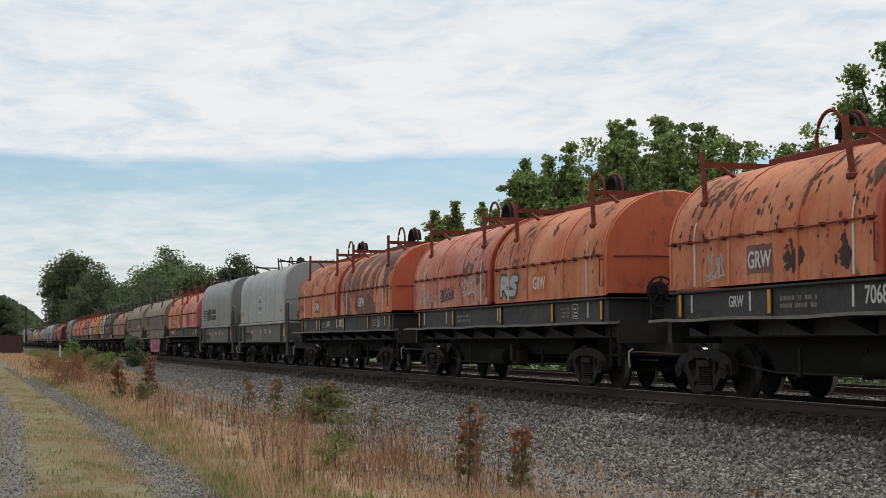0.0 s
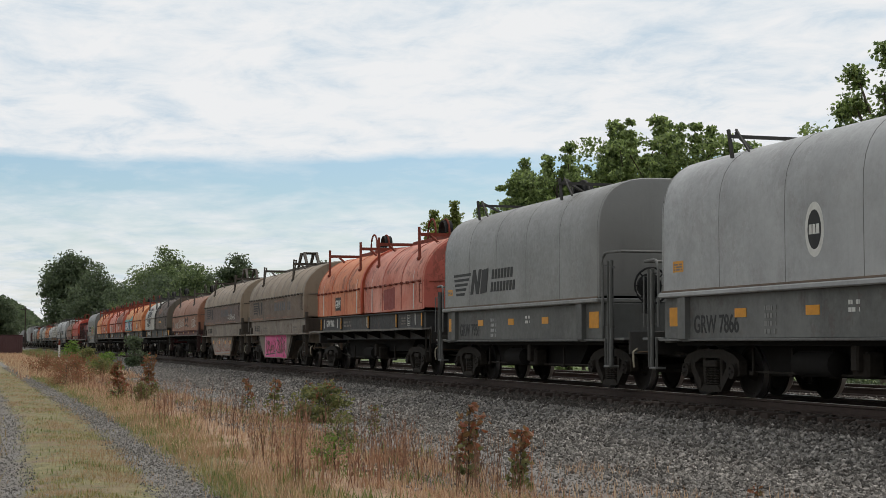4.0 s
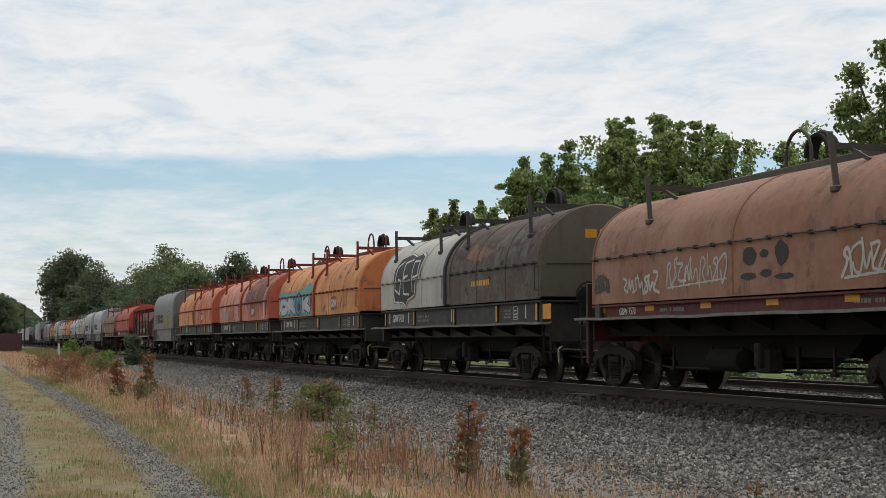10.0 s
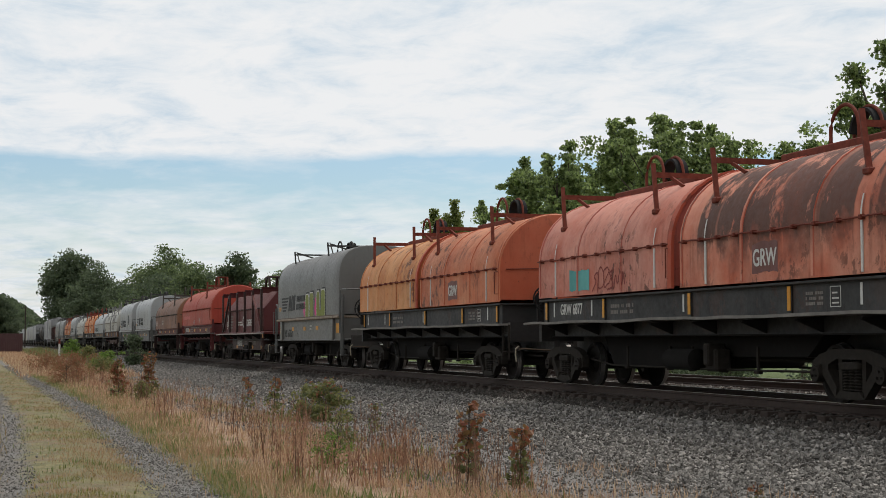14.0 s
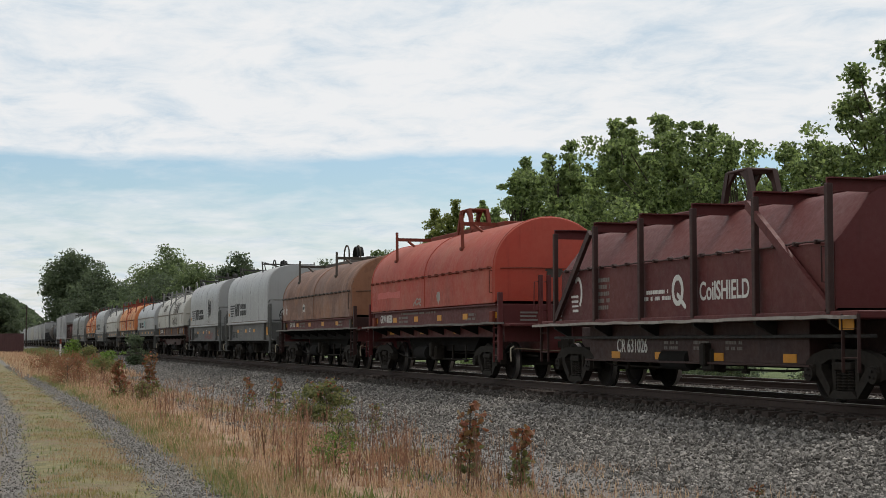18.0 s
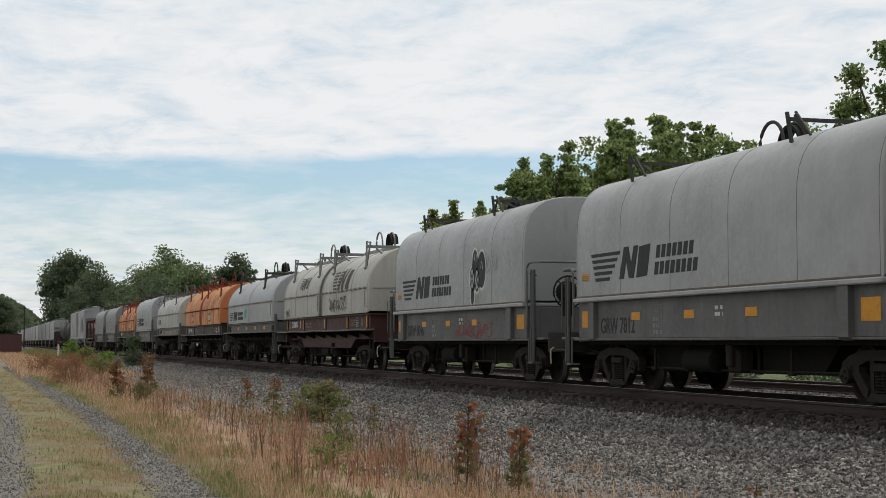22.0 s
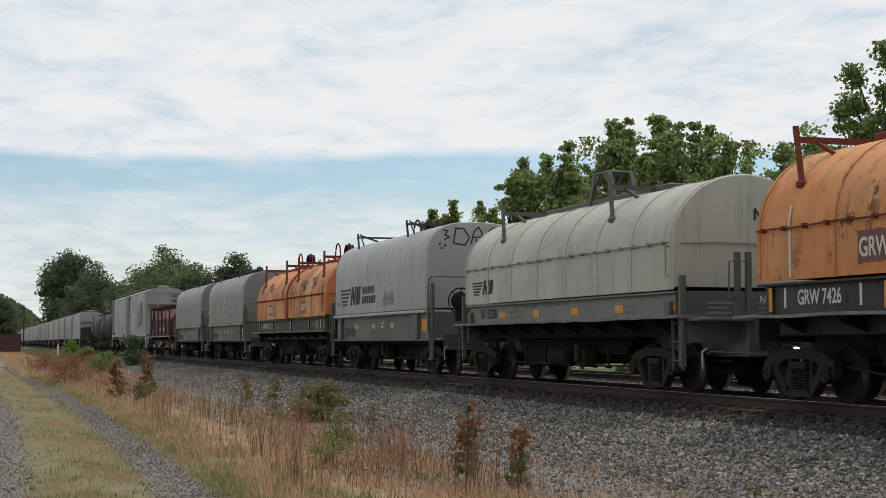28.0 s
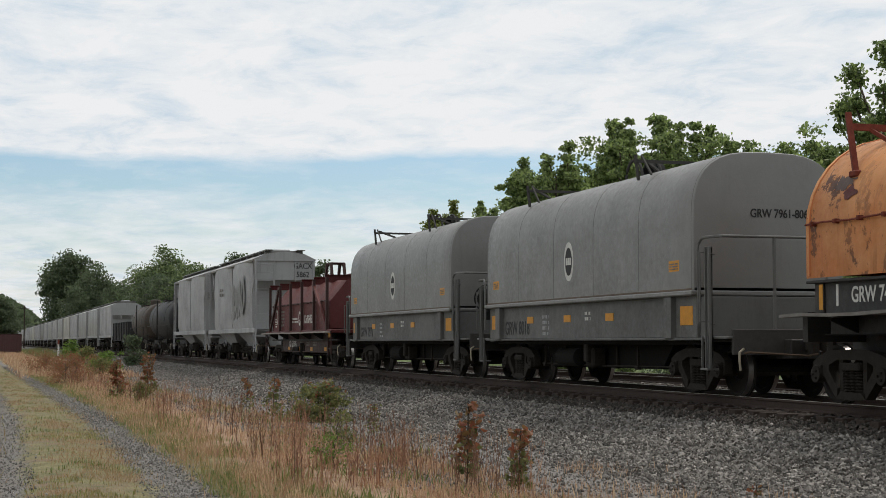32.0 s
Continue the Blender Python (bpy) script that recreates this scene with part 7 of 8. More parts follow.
def bubble_piece(c, hs):
    """The large teal, silver and blue piece that covers one hood's side."""
    rr, n = random.Random(4), 44
    top = [(-0.28 - 6.72 * k / n, 2.86 + 0.35 * max(0, 1 - k / 18) + rr.uniform(-0.07, 0.16)) for k in range(n + 1)]
    spray(c, "sprayed_ground", [[(-7.0, 1.96), (-0.28, 1.96)] + top], TEAL, 0.020, hs)
    for off, grow, mt, name in ((0.023, 0.05, LETTER_B, "spray_outline"), (0.026, 0.0, SILVER, "spray_fill")):
        t = 0.29 + 2 * grow
        polys = []
        for forms, xa, xb in (("D", -6.5, -4.95), ("R", -5.0, -3.55), ("K", -2.2, -0.75)):
            polys += word(forms, xa - grow, xb + grow, 2.02 - grow, 2.74 + grow, t, 7)
        polys += stroke([(-6.9, 2.1), (-6.6, 2.25), (-6.75, 2.6)], 0.14 + 2 * grow) + stroke([(-1.0, 2.1), (-0.6, 2.2), (-0.5, 2.7)], 0.14 + 2 * grow)
        spray(c, name, polys, mt, off, hs)
    ring = [(-2.85 + 0.62 * math.cos(2 * math.pi * k / 20), 2.4 + 0.40 * math.sin(2 * math.pi * k / 20)) for k in range(20)]
    big = [(-2.85 + 0.7 * math.cos(2 * math.pi * k / 20), 2.4 + 0.46 * math.sin(2 * math.pi * k / 20)) for k in range(20)]
    spray(c, "spray_outline", [big], LETTER_B, 0.028, hs)
    spray(c, "spray_circle", [ring], BLUE, 0.030, hs, "blue sprayed ring")
    spray(c, "spray_detail", [blob(-2.75, 2.28, 0.28, 0.16, 3, 12, 0.1)], LETTER_B, 0.032, hs)
    spray(c, "spray_detail", [blob(-3.1, 2.62, 0.07, 0.07, 4, 10, 0.1), blob(-2.6, 2.66, 0.06, 0.06, 5, 10, 0.1)], SILVER, 0.032, hs)


def block_piece(c, hs):
    """Black block piece with a white outline that reaches far up the hood."""
    edge = [(-5.5, 2.35), (-5.3, 2.12), (-4.4, 2.1), (-4.12, 1.97), (-3.9, 2.16), (-3.2, 2.28), (-3.1, 2.66), (-2.75, 2.72), (-2.6, 3.42), (-3.0, 3.56), (-3.6, 3.48), (-4.3, 3.62), (-5.2, 3.5), (-5.55, 3.1)]
    mx, mz = -4.1, 2.8
    for k, (mt, name) in enumerate(((MAROON, "spray_halo"), (LETTER_W, "spray_outline"), (LETTER_B, "spray_fill"))):
        g = (1.07, 1.04, 0.97)[k]
        spray(c, name, [[(mx + (x - mx) * g, mz + (z - mz) * g) for x, z in edge]], mt, 0.020 + 0.003 * k, hs)
    lines = []
    for pts in ([(-4.7, 3.35), (-5.2, 3.2), (-5.3, 2.5), (-4.8, 2.35), (-4.65, 2.75), (-4.95, 2.8)],
                [(-3.75, 3.38), (-4.45, 3.3), (-4.4, 2.85), (-3.95, 2.88), (-4.4, 2.8), (-4.35, 2.35), (-3.75, 2.32)],
                [(-3.4, 2.4), (-3.5, 3.3), (-2.95, 3.3), (-2.85, 2.85), (-3.4, 2.8)]):
        lines += stroke(pts, 0.065)
    spray(c, "spray_line", lines, LETTER_W, 0.029, hs)


def end_tag(c, x):
    """Loose black line lettering on the leading end of a tall hood, with three dots beside it."""
    s = Shape()
    lines = [[(-1.02, 4.12), (-0.86, 4.1), (-0.95, 3.98), (-0.82, 3.92), (-0.98, 3.84)],
             [(-0.62, 4.2), (-0.7, 3.75), (-0.35, 3.7), (-0.22, 3.92), (-0.4, 4.18), (-0.66, 4.16)],
             [(-0.18, 3.72), (-0.08, 4.1), (0.05, 4.22), (0.16, 4.05), (0.14, 3.74)], [(-0.14, 3.92), (0.16, 3.94)],
             [(0.3, 3.7), (0.34, 4.1), (0.5, 4.22), (0.68, 4.12)], [(0.3, 3.95), (0.6, 3.99)],
             [(0.78, 4.12), (0.86, 4.2), (0.92, 4.02)]]
    for pts in lines:
        for p, q in zip(pts, pts[1:]):
            s.beam((x + 0.004, *p), (x + 0.004, *q), 0.006, 0.035)
    for y, z in ((-1.1, 3.72), (-1.05, 3.6), (-0.95, 3.68)):
        s.prism(blob(y, z, 0.035, 0.035, 3, 8, 0.1), "x", x, x + 0.006)
    tagged(part("spray_tag", s, LETTER_B, c, smooth=0), kind="stuff")


def faded_lettering(c, side, film):
    """Grimy film under the clamp rail, faded emblem, rows of slate blocks and rusty scrapes on a dirty hood."""
    rr = random.Random(77)
    top = [(6.1 - 12.2 * k / 40, 2.84 + rr.uniform(-0.05, 0.05)) for k in range(41)]
    spray(c, "grime_film", [[(-6.1, 1.95), (6.1, 1.95)] + top], film, 0.002, side)
    polys = []
    for k in range(5):
        polys += stroke([(-5.15 + 0.03 * k, 2.72 - 0.11 * k), (-3.95 - 0.05 * k, 2.72 - 0.11 * k)], 0.065)
    polys += stroke([(-4.0, 2.24), (-3.85, 2.72), (-3.6, 2.24), (-3.45, 2.72)], 0.15)
    polys.append([(-3.3, 2.2), (-2.95, 2.2), (-2.85, 2.76), (-3.2, 2.76)])
    spray(c, "emblem", polys, DARKTRIM, 0.005, side)
    for k, (x, w) in enumerate(((0.05, 0.36), (0.5, 0.3), (0.9, 0.3), (1.28, 0.34), (1.72, 0.28), (2.1, 0.34), (2.95, 0.3), (3.35, 0.28))):
        spray(c, "faded_block", [[(x, 2.3), (x + w, 2.3), (x + w - 0.04, 2.64), (x + 0.04, 2.64)]], SLATE, 0.005, side)
    for k, (x, w, z) in enumerate(((-5.9, 3.2, 1.99), (-2.0, 2.4, 2.0), (1.2, 3.6, 1.98), (0.0, 2.2, 2.7), (-1.6, 0.9, 2.12))):
        repaint(c, x, x + w, z, z + 0.05, BROWN, side, 150 + k)
    for x in (-2.55, 1.35, 2.9):
        spray(c, "dark_run", stroke([(x, 2.0), (x + 0.02, 2.5)], 0.035), DARKGREY, 0.009, side)


def end_panel(c, x, y0, y1, z0, z1, mat):
    """A patch of other paint on the leading end."""
    o = part("repainted_patch", Shape().box(x - 0.004, x + 0.006, y0, y1, z0, z1), mat, c, smooth=0)
    return tagged(o, kind="stuff")


def rust_flakes(car, x0, x1, count, seed, side):
    """Bare rust where the paint has flaked: small uneven spots and short drips, thicker towards the crown."""
    rr = random.Random(seed)
    for k, mat in enumerate((BARE_RUST, BROWNFRAME)):
        spots = []
        for q in range(count // 2):
            x, z = rr.uniform(x0, x1), rr.triangular(2.0, 4.2, 3.7)
            size = rr.uniform(0.012, 0.042) * (1.7 if z > 3.4 else 1.0)
            for j in range(rr.randint(1, 6)):
                spots.append(blob(x + rr.gauss(0, size * 1.3), z + rr.gauss(0, size * 2.4), size * rr.uniform(0.5, 1.1), size * rr.uniform(0.8, 2.2), seed + 7 * q + j, 10, 0.4))
        spray(car, "rust_spot", spots, mat, 0.004 + 0.001 * k, side)


def build_train():
    th, hs = twin_hood_car, hood_side()
    c = th(-11.21, -25.43, ORANGE, ORANGE, RUSTRED, "weathered orange coil car with two round hoods and rust patches", "GRW 7068", split=(-4.7, -0.5))
    tag(c, 3, -5.6, -4.9, 2.05, 2.5, OFFWHITE, hs, 5)
    for x, z in ((-2.6, 2.28), (-1.15, 2.25), (0.6, 2.3)):
        flecks = random.Random(int(x * 7) + 50)
        spray(c, "tar_patch", [blob(x + flecks.gauss(0, 0.09), z + flecks.gauss(0, 0.1), flecks.uniform(0.02, 0.11), flecks.uniform(0.03, 0.13), q, 13, 0.4) for q in range(24)], BROWNFRAME, 0.006, hs)
    rust_flakes(c, -6.8, 6.8, 120, 701, hs)
    c = th(-28.35, -42.57, ORANGE, ORANGE_PINK, RUSTRED, "orange coil car with two round hoods and white spray tags", "", mark=(False, True), dark_mark=REPAINT)
    rust_flakes(c, -6.8, 6.8, 50, 702, hs)
    throw_up(c, "RS", 0.5, 1.9, 1.98, 2.62, 0.15, SILVER, DARKGREY, hs, 6)
    tag(c, 5, -6.6, -4.7, 2.05, 2.4, OFFWHITE, hs, 7)
    tag(c, 4, -4.5, -3.2, 2.1, 2.48, DARKGREY, hs, 8, 0.07)
    tag(c, 3, -2.6, -1.4, 2.2, 2.6, OFFWHITE, hs, 9)
    letters("GRW", 0.22, LETTER_W, c, 7.12, 3.35, 0.7, end=True)
    c = th(-45.17, -59.39, ORANGE_STRIPED, ORANGE, RUSTRED, "orange coil car with two hoods, streaked dark with rust", "GRW 7072", split=(-2.2, -0.2))
    end_panel(c, 7.11, -0.25, 0.55, 3.28, 3.6, PLATE_BROWN)
    letters("GRW", 0.26, LETTER_W, c, 7.125, 3.35, 0.15, end=True)
    rust_flakes(c, -6.8, -0.5, 90, 703, hs)
    tag(c, 3, -6.9, -6.2, 2.15, 2.45, DARKGREY, hs, 33)
    tall_hood_car(-62.34, -73.62, GREY, "pale grey coil car with a tall square-shouldered hood", "GRW 7866", "oval")
    tall_hood_car(-76.6, -87.4, MIDGREY, "mid-grey coil car with a tall hood and black emblem", "GRW 7951", "stripes")
    c = th(-89.45, -103.67, ORANGE_PINK, ORANGE, RUSTRED, "salmon-orange coil car with two round hoods and black mark panel", "GRW 7062", dark_mark=BLACKFRAME, mark=(True, False))
    repaint(c, 2.7, 4.0, 1.98, 2.62, MAROON, hs, 4)
    fs, bs = flat_side(-1.38), hood_side(2.85, 4.15)
    c = single_hood_car(-106.21, -118.8, TAUPE, DARKGREY, DARKGREY, "dirty grey-brown coil car with fishbelly side and magenta graffiti", "NS 165522", zb=1.93, zs=2.85, zt=4.15, style="vee", belly=TAN, zw=1.34, ribs=9, patches=False, light_sill=TAN)
    repaint(c, -2.8, 2.2, 0.34, 1.28, PINK, fs, 81)
    for k, (a, b) in enumerate(((-2.65, -0.35), (0.05, 2.05))):
        tag(c, 3, a, b, 0.45, 1.2, DARKGREY, fs, 86 + k, 0.075, 0.009)
        tag(c, 4, a + 0.1, b, 0.55, 1.1, MAROON, fs, 92 + k, 0.06, 0.007)
    spray(c, "spray_edge", stroke([(-2.75, 0.40), (-2.6, 0.9), (-2.72, 1.25)], 0.05) + stroke([(2.15, 0.4), (2.05, 0.9), (2.2, 1.26)], 0.05), LETTER_W, 0.008, fs)
    spray(c, "spray_gap", [blob(-0.25, 0.55, 0.08, 0.18, 95, 10, 0.3), blob(0.15, 1.1, 0.1, 0.1, 96, 10, 0.3), blob(2.05, 0.6, 0.06, 0.2, 97, 10, 0.3)], PALE_RIB, 0.009, fs)
    faded_lettering(c, bs, DIRT_BROWN)
    c = single_hood_car(-121.4, -133.82, TAUPE, DARKGREY, DARKGREY, "dirty grey-brown coil car with tan fishbelly side and red tag", "NS 165830", zb=1.93, zs=2.85, zt=4.15, style="vee", belly=TAN, zw=1.34, ribs=9, patches=False, light_sill=TAN)
    tag(c, 4, -3.1, 2.3, 0.42, 1.2, PEACH, fs, 186, 0.30, 0.006)
    tag(c, 4, -3.1, 2.3, 0.42, 1.2, PALE_RIB, fs, 186, 0.15, 0.009)
    tag(c, 5, -2.9, 2.2, 0.5, 1.1, MAROON, fs, 187, 0.03, 0.011)
    faded_lettering(c, bs, DIRT_PLUM)
    tag(c, 9, 2.3, 4.6, 2.12, 2.4, OFFWHITE, bs, 201, 0.05)
    reflectors(c, [-3.4, -1.2, 0.8, 2.4], 0.98, -1.392, 0.4, 0.18)
    hs9 = hood_side(2.58, 3.85)
    c = single_hood_car(-136.57, -148.85, OXIDE, BROWNFRAME, DARKGREY, "brown-red coil car with one round hood and white tags", "GRW 7570", zb=1.70, zs=2.58, zt=3.85, hoop="hoop", light_sill=DARKRED)
    tag(c, 6, -5.9, -5.2, 1.95, 2.3, DARKGREY, hs9, 90, 0.06)
    tag(c, 5, -4.5, -2.9, 1.85, 2.25, OFFWHITE, hs9, 91, 0.07)
    tag(c, 6, -2.6, -0.2, 1.95, 2.5, OFFWHITE, hs9, 92)
    for k, (a, b, w, h) in enumerate(((0.35, 2.2, 0.5, 0.3), (0.95, 2.3, 0.3, 0.12), (1.45, 2.15, 0.4, 0.4), (0.3, 1.95, 0.55, 0.12), (0.95, 1.98, 0.4, 0.12), (1.45, 1.92, 0.6, 0.1))):
        spray(c, "faded_block", [blob(a + w / 2, b + h / 2, w / 2, h / 2, 300 + k, 12, 0.15)], DARKTRIM, 0.006, hs9)
    tag(c, 5, 3.4, 5.2, 1.9, 2.45, OFFWHITE, hs9, 94, 0.07)
    c = th(-151.86, -166.08, OLIVE, OFFWHITE, DARKTRIM, "coil car with one sooty hood and one dirty white hood", "GRW 7423", mark=(), strips=False)
    block_piece(c, hs)
    spray(c, "rust_patch", [blob(2.6, 3.15, 0.95, 0.22, 61, 26, 0.4), blob(1.9, 3.3, 0.3, 0.16, 62, 16, 0.4)], BROWN, 0.005, hs)
    spray(c, "rust_patch", [blob(0.9, 3.3, 0.5, 0.2, 63, 20, 0.5)], BROWNFRAME, 0.005, hs)
    spots = random.Random(64)
    for k in range(3):
        spray(c, "rust_spot", [blob(spots.uniform(0.5, 6.8), spots.triangular(2.1, 4.3, 3.6), spots.uniform(0.04, 0.17), spots.uniform(0.03, 0.11), 400 + 30 * k + q, 11, 0.4) for q in range(26)], (DARKGREY, BROWNFRAME, DIRT_PLUM)[k], 0.004 + 0.001 * k, hs)
    reflectors(c, [7.3], 1.62, -1.41, 0.5, 0.34)
    end_panel(c, 7.11, -0.4, -0.12, 3.3, 3.5, YELLOW)
    end_panel(c, 7.11, -0.04, 0.24, 3.3, 3.5, YELLOW)
    marks(c, 2.1, 2.34, 1.5, 0.24, 1, YELLOW, -W - 0.005, 102)
    c = th(-168.92, -183.14, ORANGE_PALE, ORANGE_PALE, RUSTRED, "pale orange coil car with teal and silver bubble graffiti", "GRW 7480", mark=(False, True), strips=False)
    bubble_piece(c, hs)
    end_panel(c, 7.11, -0.5, 0.75, 3.18, 3.58, PLATE_BROWN)
    letters("GRW", 0.3, LETTER_W, c, 7.12, 3.26, 0.1, end=True)
    c = th(-185.70, -199.92, ORANGE_BANDED, ORANGE_PINK, RUSTRED, "orange and salmon coil car with rust-striped leading hood", "GRW 6877", mark=(False, True))
    repaint(c, -5.2, -4.1, 2.02, 2.45, TEAL, hs, 7)
    tag(c, 4, -3.9, -2.3, 1.98, 2.5, MAROON, hs, 113)
    th(-202.60, -216.82, ORANGE, ORANGE_PALE, RUSTRED, "orange coil car with two round hoods and small mark panel", "", mark=(False, True))
    ts = flat_side(-W)
    c = tall_hood_car(-219.98, -231.44, TANGREY, "warm grey coil car with tall hood and lime graffiti", "NS 163363", "stripes", low=TANGREY, ledge=TAUPE)
    for k, mt in ((0, LETTER_B), (1, LETTER_W), (2, GREEN)):
        for x, w, z in ((0.04, 0.59, 2.74), (0.82, 0.65, 2.78), (2.06, 0.5, 2.8), (2.85, 0.66, 2.84)):
            a, b, t = (x - 0.06 + 0.08, x + w + 0.16, z + 0.1) if k == 0 else ((x - 0.045, x + w + 0.045, z + 0.045) if k == 1 else (x, x + w, z))
            polys = [[(a, 1.9), (b, 1.9), (b, t - 0.12), (b - 0.1, t), (a + 0.1, t), (a, t - 0.12)]]
            if x == 2.06:
                end = (2.868, 2.803, 2.848)[k]
                polys.append([(x, 1.9), (end, 1.9), (end, 2.12 - 0.04 * (2 - k)), (x, 2.12 - 0.04 * (2 - k))])
            spray(c, ("spray_shadow", "spray_outline", "spray_fill")[k], polys, mt, 0.006 + 0.003 * k, ts)
    for x, z in ((-0.22, 2.2), (1.82, 2.2)):
        spray(c, "spray_smear", [blob(x, z, 0.17, 0.34, int(x * 10) + 70, 14, 0.35)], PINK, 0.004, ts)
    stake_car(-235.2, -247.3, "maroon coil car with hipped cover in a cage of stakes")
    c = single_hood_car(-251.0, -263.4, RED, DARKRED, RUSTRED, "bright red coil car with one long round hood", "GRW 80588")
    repaint(c, -5.3, -2.6, 2.28, 2.46, DUSTY_PINK, hood_side(2.75, 4.05), 3)
    tag(c, 2, -1.1, -0.3, 1.98, 2.2, PALE_RIB, hood_side(2.75, 4.05), 4, 0.06)
    spray(c, "scuff", [blob(1.4, 2.15, 0.16, 0.16, 5, 12, 0.4)], PALE_RIB, 0.004, hood_side(2.75, 4.05))
    tagged(part("scorch_mark", Shape().prism(blob(0.1, 2.68, 0.26, 0.13, 9, 16, 0.4), "x", 6.19, 6.207), DARKGREY, c, smooth=0), kind="stuff")
    c = single_hood_car(-266.1, -278.5, BROWN, BROWNFRAME, DARKGREY, "dull brown coil car with round hood and dusty top", "GRW 7650", zb=1.80, zs=2.66, zt=3.92, hoop="hoop", light_sill=DARKRED)
    for x in (-5.95, -5.3):
        star = [(x + (0.16 if k % 2 == 0 else 0.065) * math.sin(math.pi * k / 5), 2.2 + (0.22 if k % 2 == 0 else 0.09) * math.cos(math.pi * k / 5)) for k in range(10)]
        part("painted_star", Shape().prism(star, "y", -W - 0.006, -W), LETTER_W, c, "small white painted star", smooth=0)
    repaint(c, -2.05, -1.6, 2.1, 2.38, OFFWHITE, hood_side(2.66, 3.92), 114)
    letters("GRW", 0.14, LETTER_B, c, -1.82, 2.19, -W - 0.009)
    tall_hood_car(-282.0, -293.45, GREY, "pale grey coil car with a tall hood and black emblem", "GRW 7812", "stripes", low=TROUGH_PALE)
    c = tall_hood_car(-296.65, -308.08, GREY, "pale grey coil car with tall hood and black clover graffiti", "GRW 8046", "stripes", low=TROUGH_PALE)
    lobes = ((1.88, 2.1, 0.14, 0.2), (2.1, 2.98, 0.22, 0.3), (2.62, 2.76, 0.3, 0.46), (1.86, 2.56, 0.2, 0.3), (2.24, 2.52, 0.2, 0.3))
    for k, (x, z, rx, rz) in enumerate(lobes):
        spray(c, "spray_outline", [blob(x, z, rx + 0.07, rz + 0.07, 120 + k, 18, 0.03)], LETTER_W, 0.004, ts)
    for k, (x, z, rx, rz) in enumerate(lobes):
        spray(c, "spray_lobe", [blob(x, z, rx, rz, 120 + k, 18, 0.03)], LETTER_B, 0.006, ts)
        if k > 2:
            spray(c, "spray_fill", [blob(x, z, rx - 0.06, rz - 0.06, 120 + k, 18, 0.03)], GREY, 0.009, ts)
            spray(c, "spray_detail", stroke([(x - 0.1, z - 0.16), (x + 0.1, z + 0.16)], 0.045) + stroke([(x - 0.1, z + 0.16), (x + 0.1, z - 0.16)], 0.045), LETTER_B, 0.012, ts)
        elif k:
            spray(c, "spray_detail", stroke([(x - 0.06, z + 0.05), (x, z + 0.2)], 0.03) + stroke([(x + 0.08, z + 0.02), (x + 0.12, z + 0.18)], 0.03), SILVER, 0.009, ts)
    tag(c, 3, 2.95, 3.8, 2.7, 3.1, WHITE, ts, 122)
    tag(c, 7, 0.2, 3.2, 1.05, 1.5, MAROON, flat_side(-1.42), 123, 0.06)
    spray(c, "paint_drip", [q for k in range(5) for q in stroke([(2.1 + 0.13 * k, 2.15), (2.1 + 0.13 * k, 1.95 - 0.02 * (k % 3))], 0.018)], LETTER_DIM, 0.004, ts)
    c = th(-311.44, -325.66, OFFWHITE, OFFWHITE, MIDGREY, "dirty white coil car with two hoods on a brown frame", "CR 828857", frame_mat=RUSTFRAME, strips=False, mark=(), drop=0.3, style="vee")
    tag(c, 8, 1.3, 4.0, 2.02, 2.55, DARKGREY, hs, 131, 0.06)
    tag(c, 5, -6.7, -5.9, 1.97, 2.28, DARKGREY, hs, 132, 0.04)
    for x, g in ((-4.4, 1.0), (1.6, 1.5)):
        for k in range(6):
            z = 3.5 - k * 0.085 * g
            spray(c, "emblem_stripe", [[(x + k * 0.07, z), (x + (1.0 - k * 0.03) * g, z), (x + (0.98 - k * 0.03) * g, z - 0.05 * g), (x + k * 0.07, z - 0.05 * g)]], DARKGREY, 0.006, hs)
        zl = 3.5 - 0.5 * g
        spray(c, "emblem", stroke([(x + 0.82 * g, zl), (x + 1.02 * g, 3.5), (x + 1.16 * g, zl), (x + 1.36 * g, 3.5)], 0.12 * g) + [[(x + 1.46 * g, zl), (x + 1.78 * g, zl), (x + 1.88 * g, 3.5), (x + 1.56 * g, 3.5)]], DARKGREY, 0.008, hs)
    c = single_hood_car(-328.18, -340.54, GREY, TROUGH_DARK, DARKTRIM, "grey coil car with round hood and black emblem", "", zb=1.85, zs=2.7, zt=4.0, hoop="hoop", style="vee")
    speed_stripes(c, -5.6, 2.0, 2.2, 0.42, LETTER_B, -W - 0.004)
    h7 = hood_side(2.7, 4.0)
    tag(c, 2, -1.3, -0.7, 2.05, 2.55, TEAL, h7, 133, 0.12)
    tag(c, 2, 0.2, 1.2, 2.05, 2.5, GREY, h7, 134, 0.16)
    th(-343.28, -357.50, ORANGE_PALE, ORANGE_PALE, RUSTRED, "pale orange coil car with peeling paint on both hoods", "GRW 7426")
    c = single_hood_car(-360.6, -372.95, OFFWHITE, TROUGH_DARK, TROUGH_DARK, "dirty white coil car with one long round hood", "NS 165250", zb=1.90, zs=2.75, zt=4.05, light_sill=TANGREY, dark_number=True, ribs=8)
    speed_stripes(c, -5.5, 2.12, 1.5, 0.36, DARKTRIM, -W - 0.004, False)
    letters("NS", 0.3, LETTER_B, c, 6.19, 3.2, 0.3, end=True)
    c = tall_hood_car(-376.55, -388.03, GREY, "pale grey coil car with tall hood and looped tags", "GRW 8045", "stripes")
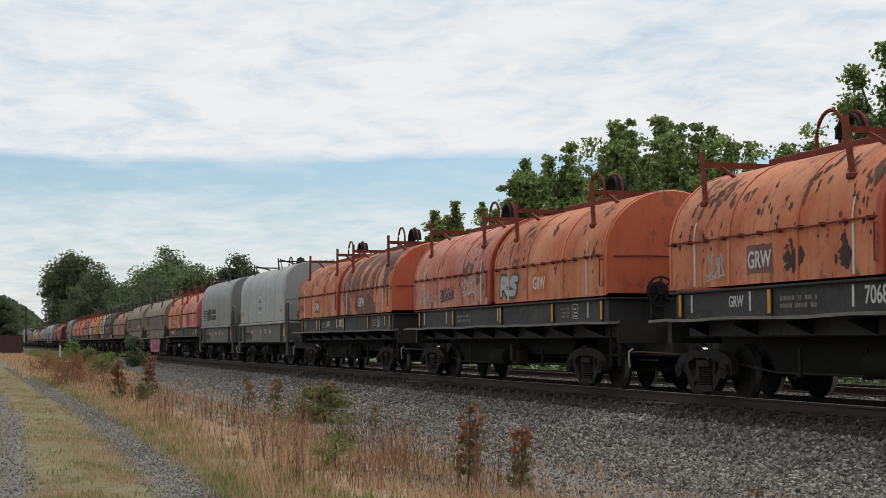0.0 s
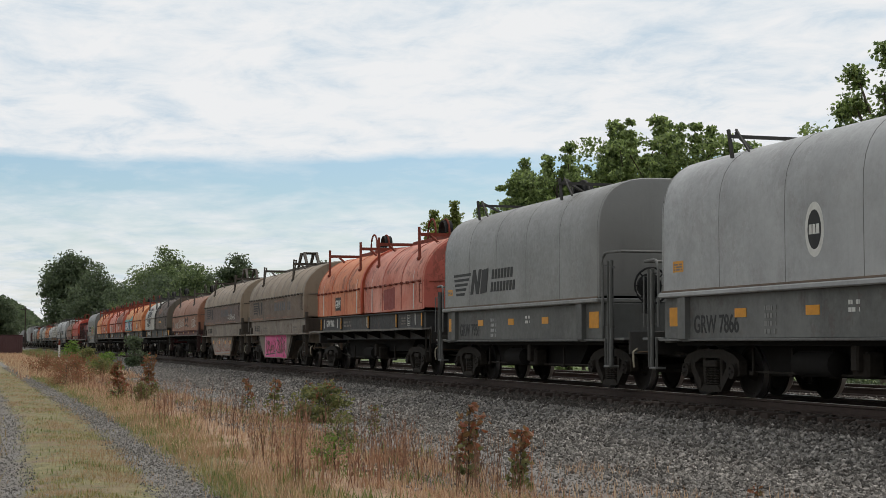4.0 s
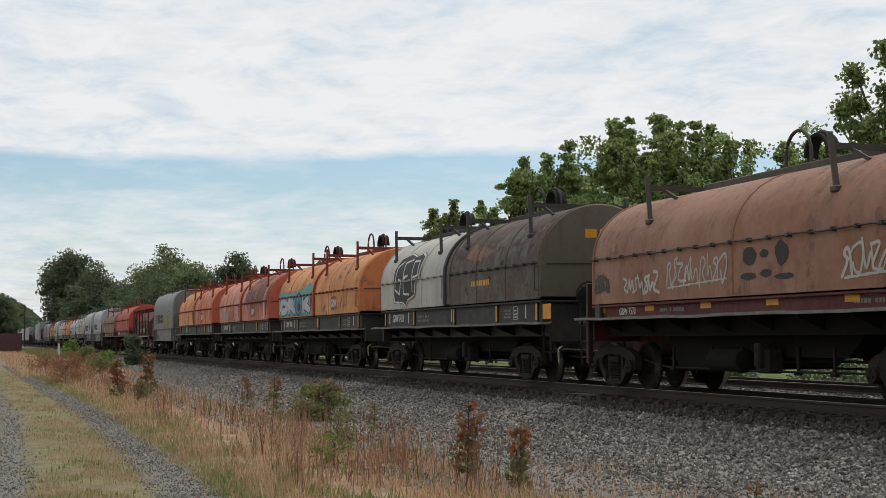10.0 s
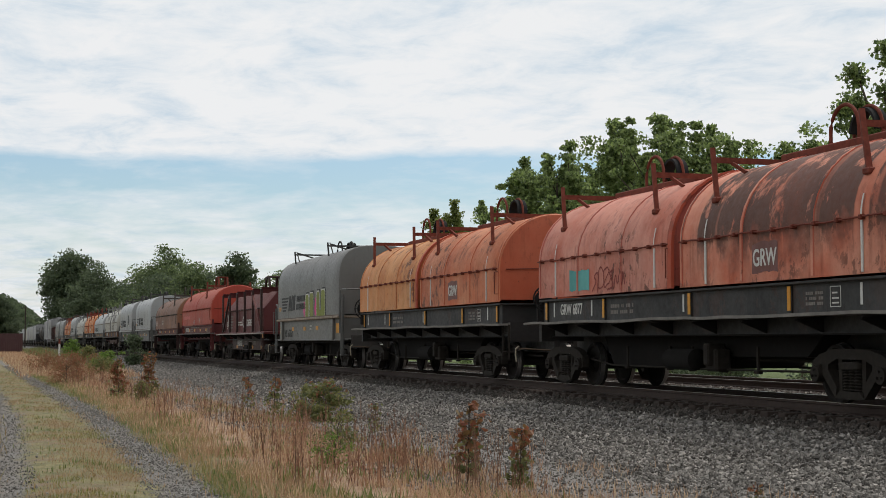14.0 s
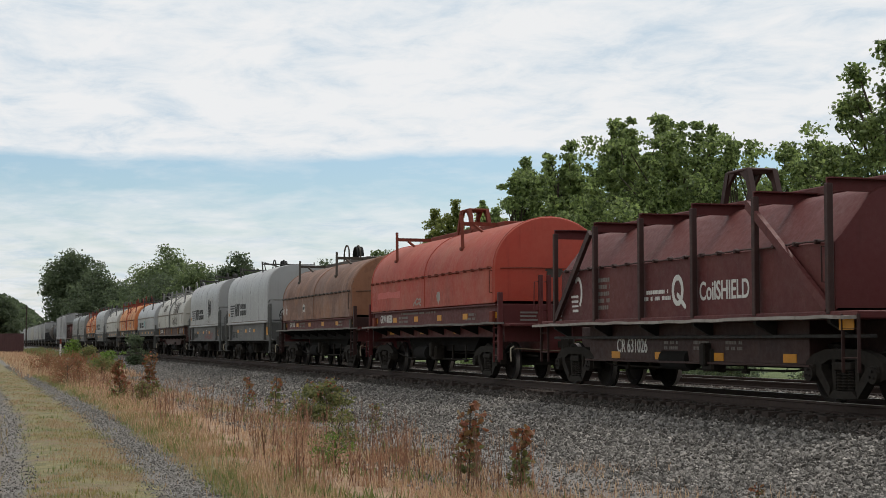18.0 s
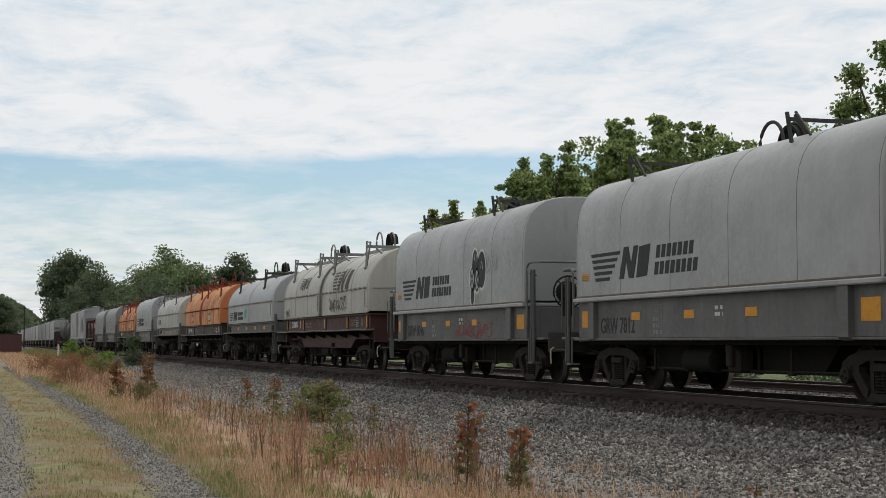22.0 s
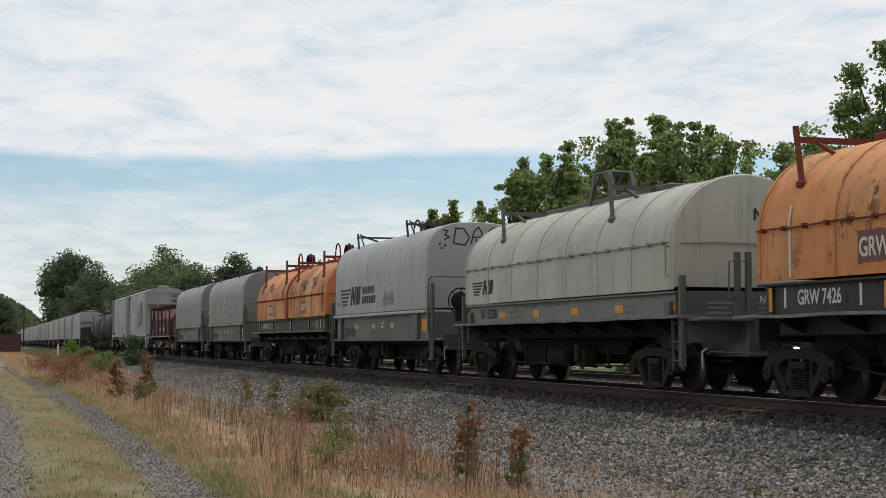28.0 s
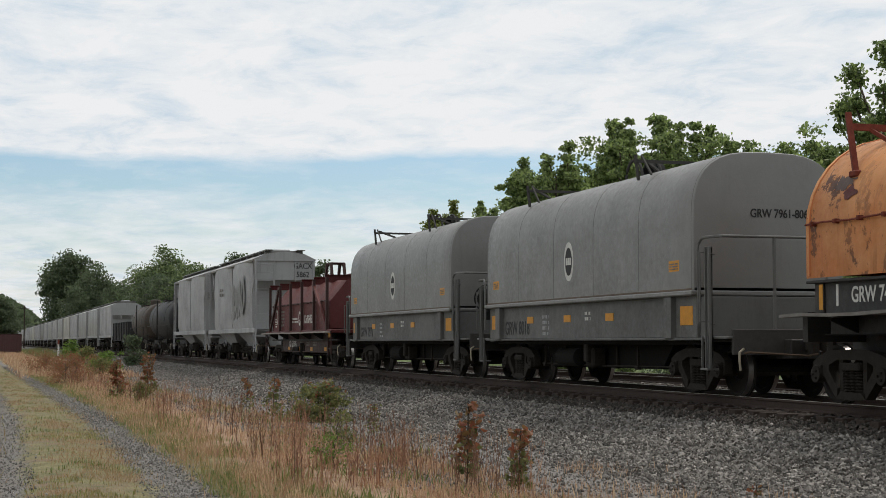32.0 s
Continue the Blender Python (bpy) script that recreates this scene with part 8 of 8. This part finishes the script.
    tag(c, 4, 0.9, 2.2, 2.1, 2.55, MIDGREY, ts, 141, 0.07)
    end_tag(c, 5.745)
    c = th(-389.69, -403.91, ORANGE_PALE, ORANGE_PALE, RUSTRED, "orange coil car with two hoods and dark peeling patches", "GRW 7474", strips=False)
    for k, (x, z, a, b) in enumerate(((-6.2, 3.35, 0.5, 0.16), (-4.4, 3.42, 0.8, 0.14), (-1.2, 3.2, 0.35, 0.3), (0.7, 3.1, 0.22, 0.5), (2.7, 3.3, 0.9, 0.2), (4.6, 3.4, 0.8, 0.18), (6.6, 2.9, 0.2, 0.4))):
        spray(c, "peeled_patch", [blob(x, z, a * 0.62, b * 0.75, 160 + k, 60, 0.45)], DIRT_PLUM, 0.005, hs)
        spray(c, "peeled_patch", [blob(x + a * 0.5, z - b * 1.3, a * 0.35, b * 0.7, 170 + k, 18, 0.5)], DARKRED, 0.005, hs)
    tall_hood_car(-407.70, -419.14, MIDGREY, "plain grey coil car with tall hood and oval badge", "GRW 8018", "oval", wheel=False, low=TROUGH)
    tall_hood_car(-422.18, -433.70, MIDGREY, "plain grey coil car with tall hood and oval badge", "GRW 7977", "oval", low=TROUGH)
    stake_car(-437.1, -449.2, "maroon coil car with hipped cover in a cage of stakes")
    hopper_car(-452.9, -467.6, WHITE, "white covered hopper with faded grey graffiti", "5862")
    hopper_car(-469.0, -483.5, WHITE, "cream-white covered hopper with bowed sides", "")
    tank_car(-486.0, -499.6, BLACKPAINT, "black tank car with top platform")
    tank_car(-502.0, -513.5, DARKGREY, "dark grey tank car with dusty shell")
    low_gondola(-516.0, -530.5)
    x = -533.0
    rr = random.Random(3)
    for k in range(24):
        mat = rr.choice((WHITE, WHITE, OFFWHITE, WHITE, GREY))
        hopper_car(x, x - 16.3, mat, {"hopper_white_paint": "white covered hopper with bowed side panels", "dirty_white_paint": "dirty cream covered hopper with bowed side panels"}.get(mat.name, "grey covered hopper with bowed side panels"), near=False, top=4.85)
        x -= 18.3


build_train()


# ---- what moves ----
def motions():
    turn = SPEED / 0.457
    for m in (1, -1):
        first, *rest = WHEELS[m]
        walk(first, [(k / FPS, Matrix.Translation((m * 0.889, 0, 0.457)) @ Matrix.Rotation(turn * k / FPS, 4, "Y")) for k in range(32 * FPS + 1)])
        keys = first.animation_data
        for o in rest:
            o.rotation_mode = "QUATERNION"
            o.animation_data_create()
            o.animation_data.action = keys.action
            o.animation_data.action_slot = keys.action_slot
    for car, x in CARS:
        walk(car, [(t, pose(x + SPEED * t, TRACK_Y, 0)) for t in (0, 8, 16, 24, 32)])


motions()
